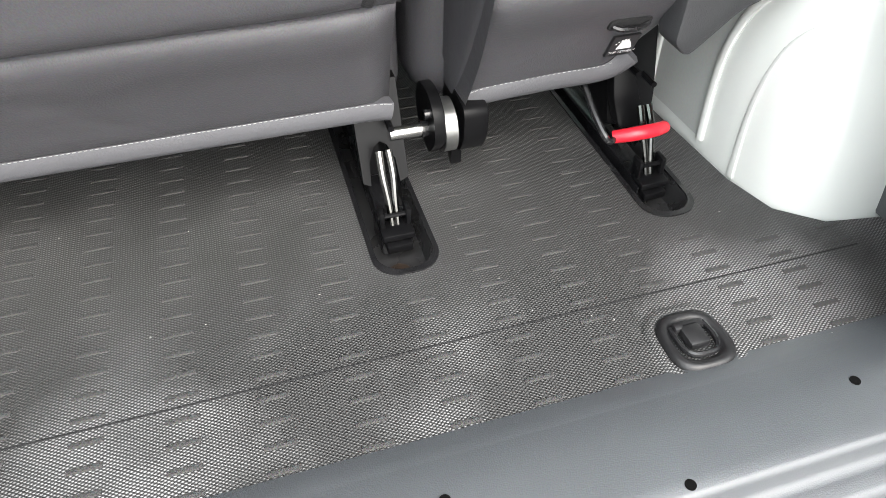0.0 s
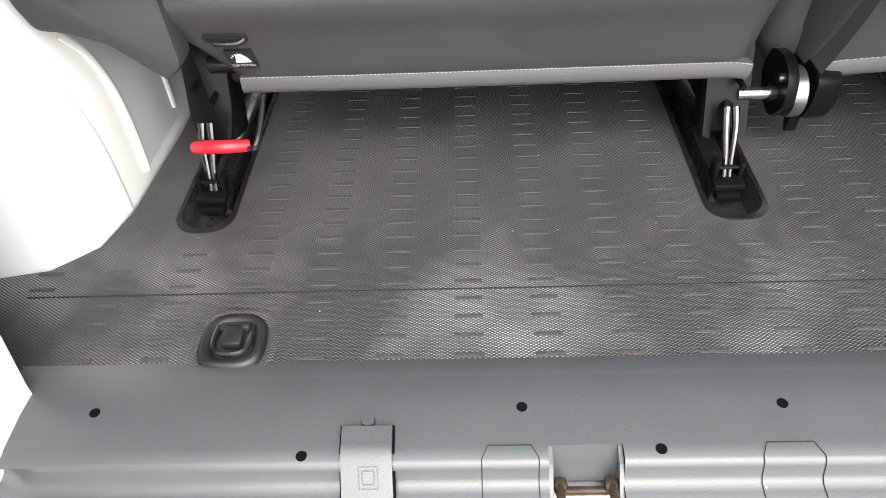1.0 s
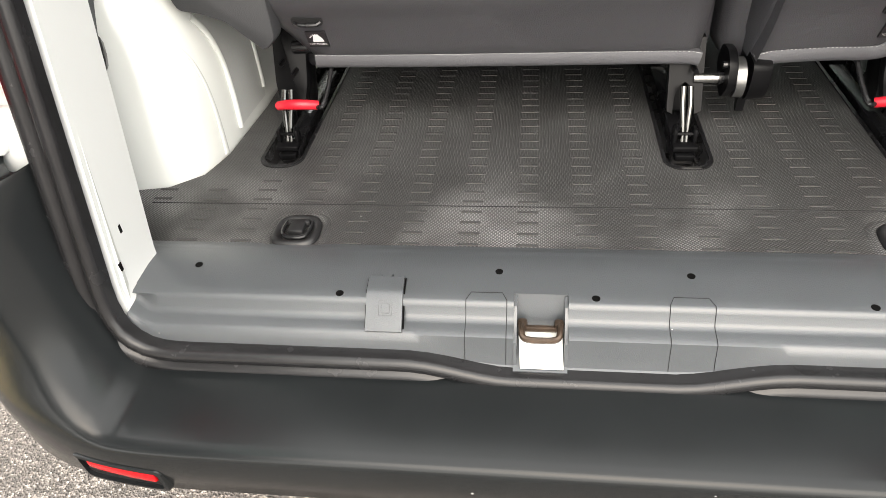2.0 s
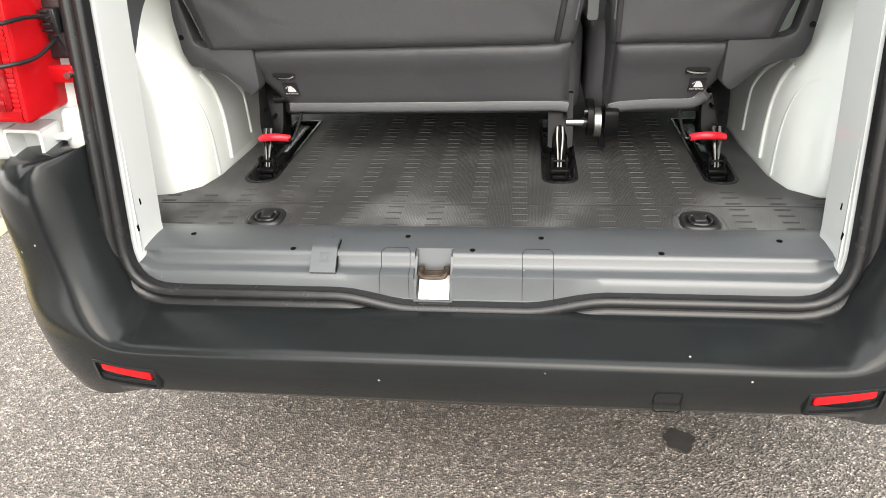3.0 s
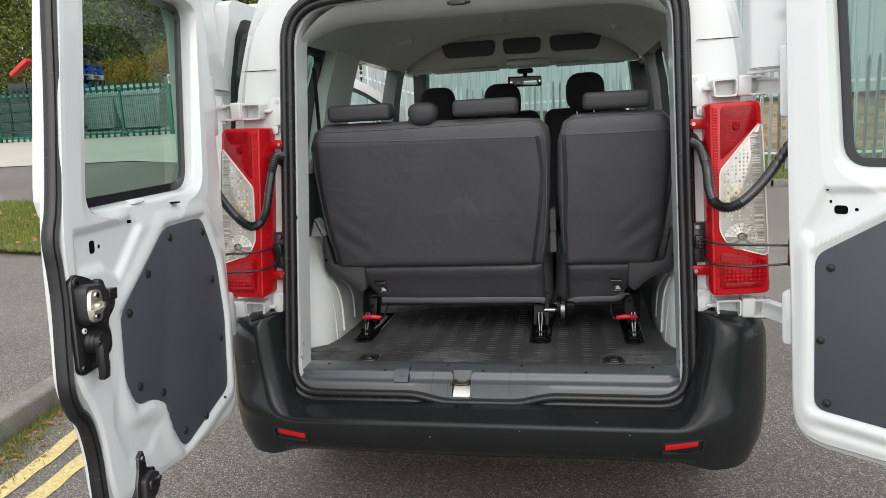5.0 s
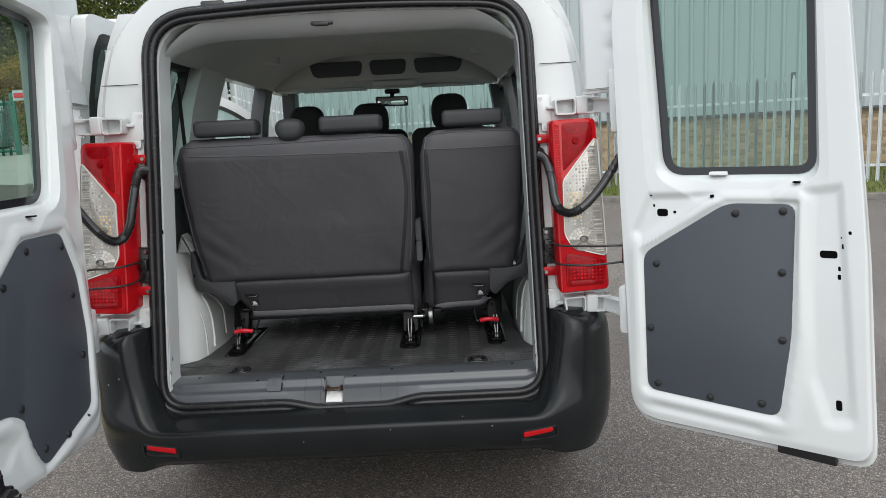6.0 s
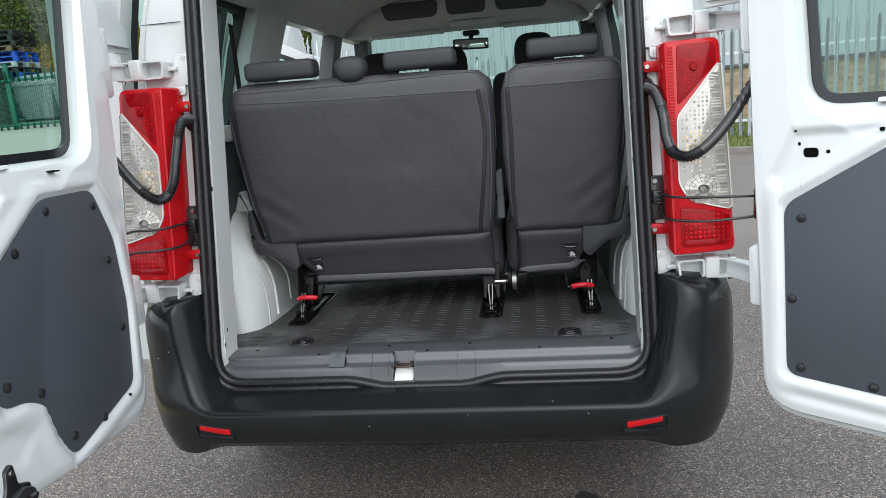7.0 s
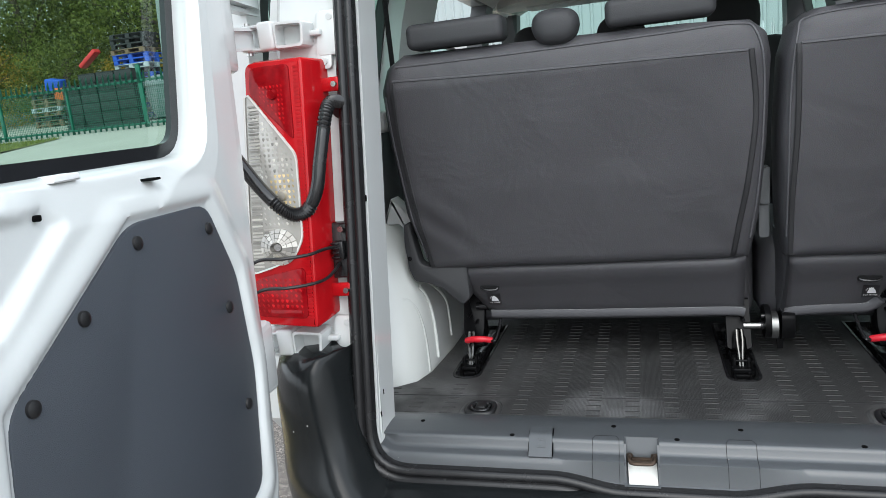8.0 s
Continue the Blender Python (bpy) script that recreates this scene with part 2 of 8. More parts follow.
def asphalt():
    m = bpy.data.materials.new("worn_asphalt")
    m.use_nodes = True
    n, k = m.node_tree.nodes, m.node_tree.links
    b = n["Principled BSDF"]
    tc = n.new("ShaderNodeTexCoord")
    v = n.new("ShaderNodeTexVoronoi")
    v.inputs["Scale"].default_value = 215
    v2 = n.new("ShaderNodeTexNoise")
    v2.inputs["Scale"].default_value, v2.inputs["Detail"].default_value = 45, 8
    v3 = n.new("ShaderNodeTexNoise")
    v3.inputs["Scale"].default_value, v3.inputs["Detail"].default_value = 0.7, 6
    for x in (v, v2, v3):
        k.new(tc.outputs["Object"], x.inputs["Vector"])
    sep = n.new("ShaderNodeSeparateColor")
    k.new(v.outputs["Color"], sep.inputs[0])
    ramp = n.new("ShaderNodeValToRGB")
    e = ramp.color_ramp.elements
    e[0].position, e[0].color = 0.0, (0.070, 0.060, 0.053, 1)
    e[1].position, e[1].color = 1.0, (0.60, 0.525, 0.46, 1)
    mid = e.new(0.6)
    mid.color = (0.172, 0.149, 0.133, 1)
    pale = e.new(0.88)
    pale.color = (0.30, 0.262, 0.232, 1)
    k.new(sep.outputs[0], ramp.inputs[0])
    mx = n.new("ShaderNodeMix")
    mx.data_type, mx.blend_type = "RGBA", "MULTIPLY"
    mx.inputs["Factor"].default_value = 0.75
    r2 = n.new("ShaderNodeMapRange")
    r2.inputs["From Min"].default_value, r2.inputs["From Max"].default_value = 0.3, 0.7
    r2.inputs["To Min"].default_value, r2.inputs["To Max"].default_value = 0.6, 1.15
    k.new(v3.outputs["Fac"], r2.inputs["Value"])
    k.new(ramp.outputs[0], mx.inputs[6])
    k.new(r2.outputs[0], mx.inputs[7])
    mx2 = n.new("ShaderNodeMix")
    mx2.data_type, mx2.blend_type = "RGBA", "OVERLAY"
    mx2.inputs["Factor"].default_value = 0.6
    k.new(mx.outputs[2], mx2.inputs[6])
    k.new(v2.outputs["Fac"], mx2.inputs[7])
    k.new(mx2.outputs[2], b.inputs["Base Color"])
    b.inputs["Roughness"].default_value = 0.46
    bump = n.new("ShaderNodeBump")
    bump.inputs["Strength"].default_value, bump.inputs["Distance"].default_value = 1.0, 0.005
    k.new(v.outputs["Distance"], bump.inputs["Height"])
    k.new(bump.outputs[0], b.inputs["Normal"])
    return m


ASPHALT = asphalt()


# ---- building blocks ----
def finish(name, bm, mat, sharp=32):
    bmesh.ops.remove_doubles(bm, verts=bm.verts, dist=1e-5)
    bmesh.ops.recalc_face_normals(bm, faces=bm.faces)
    me = bpy.data.meshes.new(name)
    bm.to_mesh(me)
    bm.free()
    me.polygons.foreach_set("use_smooth", [True] * len(me.polygons))
    me.set_sharp_from_angle(angle=radians(sharp))
    me.materials.append(mat)
    return new(name, me)


def part(name, bm, mat, parent=None, label="", sharp=32):
    ob = finish(name, bm, mat, sharp)
    if parent is not None:
        ob.parent = parent
        ob.matrix_parent_inverse = parent.matrix_world.inverted() if parent.type == "EMPTY" and parent.parent is None else Matrix()
    return tagged(ob, label)


def thing(name, label, category, group="", kind="", at=(0, 0, 0)):
    ob = new(name)
    ob.empty_display_size = 0.05
    ob.location = at
    bpy.context.view_layer.update()
    return tagged(ob, label, category, group, kind)


def box(bm, c, s, bevel=0.0, turn=None, seg=2):
    """Adds a box with centre c and size s, its edges rounded by bevel."""
    m = Matrix.Translation(c) @ (turn if turn is not None else Matrix()) @ Matrix.Diagonal((*s, 1))
    vs = bmesh.ops.create_cube(bm, size=1, matrix=m)["verts"]
    if bevel:
        es = list({e for v in vs for e in v.link_edges})
        bmesh.ops.bevel(bm, geom=es, offset=min(bevel, 0.45 * min(s)), segments=seg, profile=0.5, affect="EDGES")


def rod(bm, p, q, r, n=12, r2=None, cap=True):
    """Adds a round bar from p to q."""
    p, q = Vector(p), Vector(q)
    m = Matrix.Translation((p + q) / 2) @ (q - p).to_track_quat("Z", "Y").to_matrix().to_4x4()
    bmesh.ops.create_cone(bm, cap_ends=cap, segments=n, radius1=r, radius2=r if r2 is None else r2, depth=(q - p).length, matrix=m)


def smooth_path(pts, steps=6, closed=False):
    """A Catmull-Rom curve through pts."""
    pts = [Vector(p) for p in pts]
    n, out = len(pts), []
    for i in range(n if closed else n - 1):
        a, b, c, d = (pts[j % n] if closed else pts[min(max(j, 0), n - 1)] for j in (i - 1, i, i + 1, i + 2))
        for s in range(steps):
            t = s / steps
            out.append(0.5 * (2 * b + (c - a) * t + (2 * a - 5 * b + 4 * c - d) * t * t + (3 * b - a - 3 * c + d) * t**3))
    return out if closed else out + [pts[-1]]


def sweep(bm, pts, prof, closed=False, up=(0, 0, 1), scale=None):
    """Carries the outline prof, a list of (across, up), along pts."""
    pts = [Vector(p) for p in pts]
    n, rings, up = len(pts), [], Vector(up)
    for i, p in enumerate(pts):
        a, b = (pts[i - 1], pts[(i + 1) % n]) if closed else (pts[max(i - 1, 0)], pts[min(i + 1, n - 1)])
        t = (b - a).normalized()
        side = t.cross(up)
        side = side.normalized() if side.length > 1e-4 else Vector((1, 0, 0))
        top = side.cross(t)
        f = scale(i / max(1, n - 1)) if scale else 1
        rings.append([bm.verts.new(p + side * x * f + top * y * f) for x, y in prof])
    m = len(prof)
    for i in range(n if closed else n - 1):
        r, s = rings[i], rings[(i + 1) % n]
        for j in range(m):
            bm.faces.new((r[j], r[(j + 1) % m], s[(j + 1) % m], s[j]))
    if not closed:
        bm.faces.new(rings[0][::-1])
        bm.faces.new(rings[-1])


def circle(r, n=10, sx=1.0):
    return [(sx * r * math.cos(2 * math.pi * i / n), r * math.sin(2 * math.pi * i / n)) for i in range(n)]


def tube(bm, pts, r, n=10, closed=False, up=(0, 0, 1)):
    sweep(bm, pts, circle(r, n), closed, up)


def grid(bm, fn, us, vs, closed_u=False):
    """A sheet of quads through fn(u, v)."""
    rows = [[bm.verts.new(fn(u, v)) for v in vs] for u in us]
    for i in range(len(us) if closed_u else len(us) - 1):
        a, b = rows[i], rows[(i + 1) % len(us)]
        for j in range(len(vs) - 1):
            bm.faces.new((a[j], b[j], b[j + 1], a[j + 1]))
    return rows


def rounded(poly, r, n=4):
    """The polygon with its corners rounded; r is one radius or one for each corner."""
    out, k = [], len(poly)
    for i in range(k):
        p, a, b = Vector(poly[i]), Vector(poly[i - 1]), Vector(poly[(i + 1) % k])
        rr = r[i] if isinstance(r, (list, tuple)) else r
        da, db = (a - p), (b - p)
        cut = min(rr, 0.45 * da.length, 0.45 * db.length)
        s, e = p + da.normalized() * cut, p + db.normalized() * cut
        if rr <= 0:
            out.append(tuple(p))
            continue
        for j in range(n + 1):
            t = j / n
            out.append(tuple((1 - t) ** 2 * s + 2 * t * (1 - t) * p + t * t * e))
    return out


def inset(poly, d):
    """The polygon moved in by d along its corner normals (for outlines that run anticlockwise)."""
    k, out = len(poly), []
    for i in range(k):
        a, p, b = Vector(poly[i - 1]), Vector(poly[i]), Vector(poly[(i + 1) % k])
        t = (b - a).normalized() if (b - a).length > 1e-9 else Vector((1, 0))
        out.append((p.x - t.y * d, p.y + t.x * d))
    return out


def area(poly):
    return 0.5 * sum(poly[i - 1][0] * poly[i][1] - poly[i][0] * poly[i - 1][1] for i in range(len(poly)))


def slab(bm, poly, d0, d1, put, edge=0.0):
    """A plate with the outline poly between depths d0 and d1 (d1 its front, rounded by edge); put(a, b, d) places a point."""
    if area(poly) < 0:
        poly = poly[::-1]
    s = 1 if d1 > d0 else -1
    steps = [(0, d0), (0, d1)] if not edge else [(0, d0), (0, d1 - s * edge), (edge * 0.3, d1 - s * edge * 0.3), (edge, d1)]
    rings = [[bm.verts.new(put(*p, d)) for p in (inset(poly, i) if i else poly)] for i, d in steps]
    k = len(poly)
    for r, q in zip(rings, rings[1:]):
        for j in range(k):
            bm.faces.new((r[j], r[(j + 1) % k], q[(j + 1) % k], q[j]))
    bm.faces.new(rings[0][::-1])
    bm.faces.new(rings[-1])


def frame_slab(bm, outer, inner, d0, d1, put):
    """A plate with one hole; outer and inner have the same count of points."""
    rings = [[bm.verts.new(put(*p, d)) for p in q] for q, d in ((outer, d0), (outer, d1), (inner, d1), (inner, d0))]
    k = len(outer)
    for r, q in zip(rings, rings[1:] + rings[:1]):
        for j in range(k):
            bm.faces.new((r[j], r[(j + 1) % k], q[(j + 1) % k], q[j]))


def even(poly, n):
    """The closed outline with n points evenly along it, from its first point."""
    pts = [Vector(p) for p in poly]
    pts.append(pts[0])
    ls = [0]
    for a, b in zip(pts, pts[1:]):
        ls.append(ls[-1] + (b - a).length)
    out, i = [], 0
    for j in range(n):
        d = ls[-1] * j / n
        while ls[i + 1] < d:
            i += 1
        t = (d - ls[i]) / max(1e-9, ls[i + 1] - ls[i])
        out.append(tuple(pts[i].lerp(pts[i + 1], t)))
    return out


def step(a, b, x):
    t = min(1, max(0, (x - a) / (b - a)))
    return t * t * (3 - 2 * t)


def lerps(table, x):
    """Piecewise-linear reading of a table of (x, value)."""
    if x <= table[0][0]:
        return table[0][1]
    for (a, p), (b, q) in zip(table, table[1:]):
        if x <= b:
            return p + (q - p) * (x - a) / (b - a)
    return table[-1][1]



GALV = material("galvanised_steel", (0.64, 0.68, 0.69), 0.5, metal=0.12, spots=0.15, scale=6, mottle=0.1)
GREEN = material("green_painted_steel", (0.012, 0.135, 0.085), 0.4, spots=0.15, scale=8)
CLAD = material("grey_sheet_cladding", (0.40, 0.45, 0.455), 0.5, spots=0.06, scale=0.6, mottle=0.05)
KERB = material("weathered_kerb_concrete", (0.19, 0.175, 0.155), 0.85, spots=0.6, scale=9, grain=1.0, grain_scale=110, mottle=0.8)
CONCRETE = material("pale_worn_concrete", (0.40, 0.385, 0.34), 0.9, spots=0.15, scale=1.2, grain=0.4, grain_scale=60, mottle=0.2)
YELLOW = material("worn_yellow_line", (0.58, 0.46, 0.20), 0.8, spots=0.6, scale=60, grain=0.8, grain_scale=220, mottle=0.8)
SOIL = material("mossy_soil", (0.13, 0.14, 0.045), 0.95, spots=0.5, scale=5, grain=0.8, grain_scale=60, mottle=0.4)
DRYLEAF = material("fallen_brown_leaves", (0.28, 0.15, 0.05), 0.8, spots=0.5, scale=20)
BARK = material("grey_brown_bark", (0.10, 0.08, 0.06), 0.9, spots=0.4, scale=12, grain=0.8, grain_scale=60)
BIN = material("grey_bin_plastic", (0.26, 0.30, 0.31), 0.45, spots=0.12, scale=5)
P_BLACK = material("black_pallet_plastic", (0.025, 0.025, 0.027), 0.5, spots=0.3, scale=9)
P_BLUE = material("blue_pallet_paint", (0.02, 0.10, 0.55), 0.5, spots=0.3, scale=9)
P_PALE = material("pale_pallet_wood", (0.50, 0.53, 0.56), 0.7, spots=0.3, scale=9)
P_WOOD = material("brown_pallet_wood", (0.24, 0.16, 0.10), 0.8, spots=0.35, scale=9)
RED = material("red_plastic", (0.65, 0.03, 0.03), 0.4, spots=0.1, scale=6)
ORANGE = material("orange_plastic", (0.70, 0.16, 0.04), 0.4, spots=0.1, scale=6)
MORTAR = material("pale_mortar", (0.42, 0.36, 0.27), 0.9, spots=0.15, scale=5, grain=0.4)


def leaf_material(name, dark, light):
    """Leaves that differ from one to the next and let some light through."""
    m = bpy.data.materials.new(name)
    m.use_nodes = True
    n, k = m.node_tree.nodes, m.node_tree.links
    b = n["Principled BSDF"]
    g = n.new("ShaderNodeNewGeometry")
    r = n.new("ShaderNodeValToRGB")
    r.color_ramp.elements[0].color, r.color_ramp.elements[1].color = (*dark, 1), (*light, 1)
    k.new(g.outputs["Random Per Island"], r.inputs[0])
    k.new(r.outputs[0], b.inputs["Base Color"])
    b.inputs["Roughness"].default_value = 0.55
    t = n.new("ShaderNodeBsdfTranslucent")
    k.new(r.outputs[0], t.inputs[0])
    x = n.new("ShaderNodeMixShader")
    x.inputs[0].default_value = 0.45
    k.new(b.outputs[0], x.inputs[1])
    k.new(t.outputs[0], x.inputs[2])
    k.new(x.outputs[0], n["Material Output"].inputs[0])
    return m


LEAF = leaf_material("green_leaves", (0.055, 0.085, 0.02), (0.30, 0.34, 0.08))
LEAF_AUTUMN = leaf_material("yellowing_leaves", (0.22, 0.24, 0.03), (0.62, 0.36, 0.07))
VERGE = leaf_material("sunlit_verge_green", (0.10, 0.14, 0.02), (0.34, 0.37, 0.09))
BLADE = leaf_material("grass_green", (0.06, 0.10, 0.015), (0.24, 0.30, 0.06))


def brick_material():
    m = material("buff_brick", (0.45, 0.34, 0.22), 0.85, spots=0.2, scale=4, grain=0.5, grain_scale=120, mottle=0.3)
    n, k = m.node_tree.nodes, m.node_tree.links
    b = n["Principled BSDF"]
    info = n.new("ShaderNodeNewGeometry")
    hs = n.new("ShaderNodeHueSaturation")
    mr = n.new("ShaderNodeMapRange")
    mr.inputs["To Min"].default_value, mr.inputs["To Max"].default_value = 0.65, 1.2
    each = n.new("ShaderNodeObjectInfo")
    mixed = n.new("ShaderNodeMath")
    mixed.operation = "ADD"
    k.new(info.outputs["Random Per Island"], mixed.inputs[0])
    k.new(each.outputs["Random"], mixed.inputs[1])
    wrap = n.new("ShaderNodeMath")
    wrap.operation = "FRACT"
    k.new(mixed.outputs[0], wrap.inputs[0])
    k.new(wrap.outputs[0], mr.inputs["Value"])
    k.new(mr.outputs[0], hs.inputs["Value"])
    src = b.inputs["Base Color"].links[0].from_socket
    k.new(src, hs.inputs["Color"])
    k.new(hs.outputs[0], b.inputs["Base Color"])
    return m


BRICK = brick_material()

# ---- the white van ----
van = thing("van", "white passenger van with both rear doors open, parked on asphalt", "van")
LEAN = 0.17


def rear_y(z):
    """Depth of the tailgate opening's plane at height z."""
    return 0.02 + LEAN * (z - 0.55)


def ring_path(half, low, high, rb=0.10, rt=0.14, dip=0.0, taper=0.012, back=0.0, n=10):
    """The opening's outline, from the middle of its foot round anticlockwise, on the leaning plane."""
    w2 = half - taper
    poly = [(-half, low), (half, low), (w2, high), (-w2, high)]
    flat = rounded(poly, [rb, rb, rt, rt], n)
    flat = even(flat, 220)
    out = []
    for x, z in flat:
        drop = dip * (1 - step(0.10, 0.24, abs(x + 0.0))) * (1 - step(low, low + 0.06, z))
        crown = 0.028 * (1 - (x / half) ** 2) * step(1.2, high, z)
        z = z - drop + crown
        out.append((x, rear_y(z) + back, z))
    return out


SIDE = [(0.30, 0.845), (0.55, 0.868), (0.95, 0.868), (1.24, 0.850), (1.55, 0.822), (1.72, 0.785), (1.82, 0.735), (1.90, 0.62)]


def side_x(z):
    return lerps(SIDE, z)


# rear body frame round the opening, white
bm = bmesh.new()
opening = even(rounded([(-0.615, 0.50), (0.615, 0.50), (0.603, 1.765), (-0.603, 1.765)], [0.09, 0.09, 0.13, 0.13], 8), 160)
outline = even(rounded([(-0.80, 0.50), (0.80, 0.50), (0.815, 0.95), (0.822, 1.35), (0.806, 1.58), (0.770, 1.74), (0.62, 1.90), (-0.62, 1.90), (-0.770, 1.74), (-0.806, 1.58), (-0.822, 1.35), (-0.815, 0.95)], [0.05, 0.05, 0.1, 0.2, 0.15, 0.1, 0.12, 0.12, 0.1, 0.15, 0.2, 0.1], 6), 400)


def radial(poly, p, c=(0.0, 1.14)):
    """The point of poly that lies in the direction of p from c."""
    a = math.atan2(p[1] - c[1], p[0] - c[0])
    return min(poly, key=lambda q: abs(math.remainder(math.atan2(q[1] - c[1], q[0] - c[0]) - a, 2 * math.pi)))


outer = [radial(outline, p) for p in opening]


def crowned(x, z):
    return z + 0.028 * (1 - (x / 0.65) ** 2) * step(1.2, 1.76, z)


bm = bmesh.new()
rings = []
for poly, dy in ((opening, 0.10), (opening, 0.0), ([(a[0] * 0.72 + b[0] * 0.28, a[1] * 0.72 + b[1] * 0.28) for a, b in zip(opening, outer)], 0.0), ([(a[0] * 0.62 + b[0] * 0.38, a[1] * 0.62 + b[1] * 0.38) for a, b in zip(opening, outer)], -0.004), ([(a[0] * 0.12 + b[0] * 0.88, a[1] * 0.12 + b[1] * 0.88) for a, b in zip(opening, outer)], -0.012), (outer, 0.02), (outer, 0.20)):
    rings.append([bm.verts.new((x, rear_y(crowned(x, z)) + dy, crowned(x, z))) for x, z in poly])
for r, q in zip(rings, rings[1:]):
    for j in range(len(r)):
        bm.faces.new((r[j], r[(j + 1) % len(r)], q[(j + 1) % len(r)], q[j]))
rear_frame = part("rear_body_frame", bm, WHITE, van)

# the panel joint across the upper rear corners
for s in (-1, 1):
    bm = bmesh.new()
    tube(bm, [Vector((s * a, rear_y(1.582) - 0.0105 - 0.0008 * k, 1.582)) for k, a in enumerate((0.672, 0.71, 0.75, 0.793))], 0.0014, 6)
    part("panel_gap", bm, SEAL, rear_frame)

# side walls with window openings, roof and headliner
WINDOWS = [(0.36, 0.71, 1.25, 1.70), (1.05, 1.90, 1.25, 1.71), (2.16, 2.74, 1.25, 1.70)]
FRONT = 3.35


def wall_panel(bm, y0, y1, z0, z1, s, t0=0.0, t1=0.055, ny=6, nz=6, top_shift=0.0):
    ys, zs = np.linspace(y0, y1, ny + 1), np.linspace(z0, z1, nz + 1)
    for off in (t0, t1):
        grid(bm, lambda y, z: Vector((s * (side_x(z) - off - 0.05 * step(2.6, 4.2, y)), y + top_shift * (z - z0), z)), ys, zs)
    for y in (y0, y1):
        grid(bm, lambda o, z: Vector((s * (side_x(z) - o - 0.05 * step(2.6, 4.2, y)), y + top_shift * (z - z0), z)), (t0, t1), zs)
    for z in (z0, z1):
        grid(bm, lambda o, y: Vector((s * (side_x(z) - o - 0.05 * step(2.6, 4.2, y)), y + top_shift * (z - z0), z)), (t0, t1), ys)


for s in (-1, 1):
    for y0, y1 in ((0.13, FRONT),) if s > 0 else ((0.13, 1.02), (1.90, 2.16), (2.90, FRONT)):
        bm = bmesh.new()
        wall_panel(bm, y0, y1, 0.47, 1.25, s, ny=20 if s > 0 else 6, nz=10)
        part("side_panel", bm, WHITE, van)
    bm = bmesh.new()
    wall_panel(bm, 0.24, 2.9, 1.71, 1.82, s, ny=20, nz=3)
    part("roof_rail", bm, WHITE, van)
    for y0, y1, sh in ((0.15, 0.36, 0.20), (0.71, 1.04, 0.38), (2.05, 2.20, 0.10)):
        bm = bmesh.new()
        wall_panel(bm, y0, y1, 1.25, 1.71, s, ny=2, nz=5, top_shift=sh, t1=0.075 if y0 < 0.5 or y0 > 2 else 0.105)
        part("window_pillar", bm, GREYTRIM if y0 > 2 else LIGHTTRIM if y0 > 0.5 else WHITE, van)
    bm = bmesh.new()
    wall_panel(bm, 3.22, 3.32, 1.15, 1.72, s, ny=2, nz=6, top_shift=-0.85, t1=0.09)
    part("windscreen_pillar", bm, GREYTRIM, van)
    for y0, y1, z0, z1 in WINDOWS if s > 0 else WINDOWS[:1]:
        bm = bmesh.new()
        ys, zs = np.linspace(y0 - 0.02, y1 + 0.02, 5), np.linspace(z0 - 0.015, z1 + 0.015, 5)
        grid(bm, lambda y, z: Vector((s * (side_x(z) - 0.02), y + (0.38 * (z - z0) if y0 < 0.5 else 0), z)), ys, zs)
        ob = part("side_window", bm, TINT, van, "tinted side window glass")
        ob.visible_shadow = False
        bm = bmesh.new()
        o = even(rounded([(y0 - 0.03, z0 - 0.03), (y1 + 0.03, z0 - 0.03), (y1 + 0.03, z1 + 0.02), (y0 - 0.03, z1 + 0.02)], 0.04), 48)
        i = even(rounded([(y0 + 0.012, z0 + 0.012), (y1 - 0.012, z0 + 0.012), (y1 - 0.012, z1 - 0.012), (y0 + 0.012, z1 - 0.012)], 0.05), 48)
        frame_slab(bm, o, i, 0.015, 0.050, lambda a, b, d: Vector((s * (side_x(b) - d), a + (0.38 * (b - z0) if y0 < 0.5 else 0), b)))
        part("window_frame", bm, BLACK, van, "black window rubber and frame")

# inner linings behind the opening: dark quarter panels above the wheel arches
for s in (-1, 1):
    bm = bmesh.new()
    slab(bm, rounded([(0.16, 0.57), (1.02, 0.57), (1.02, 0.86), (0.19, 0.86)], 0.01), 0.79, 0.742, lambda a, b, d: Vector((s * d, a, b)), 0.006)
    part("inner_wing", bm, GREYTRIM, van, "grey inner wing panel")
    bm = bmesh.new()
    slab(bm, rounded([(0.20, 0.85), (1.02, 0.85), (1.02, 1.24), (0.26, 1.24)], 0.02), 0.79, 0.735, lambda a, b, d: Vector((s * (d - 0.03 * step(0.85, 1.25, b)), a, b)), 0.01)
    part("quarter_panel", bm, GREYTRIM, van, "dark grey moulded side lining")
    bm = bmesh.new()
    slab(bm, rounded([(0.42, 1.215), (0.78, 1.215), (0.78, 1.27), (0.42, 1.27)], 0.015), 0.79, 0.665, lambda a, b, d: Vector((s * d, a, b)), 0.012)
    part("window_ledge", bm, LIGHTTRIM, van, "pale grey ledge under the side window")

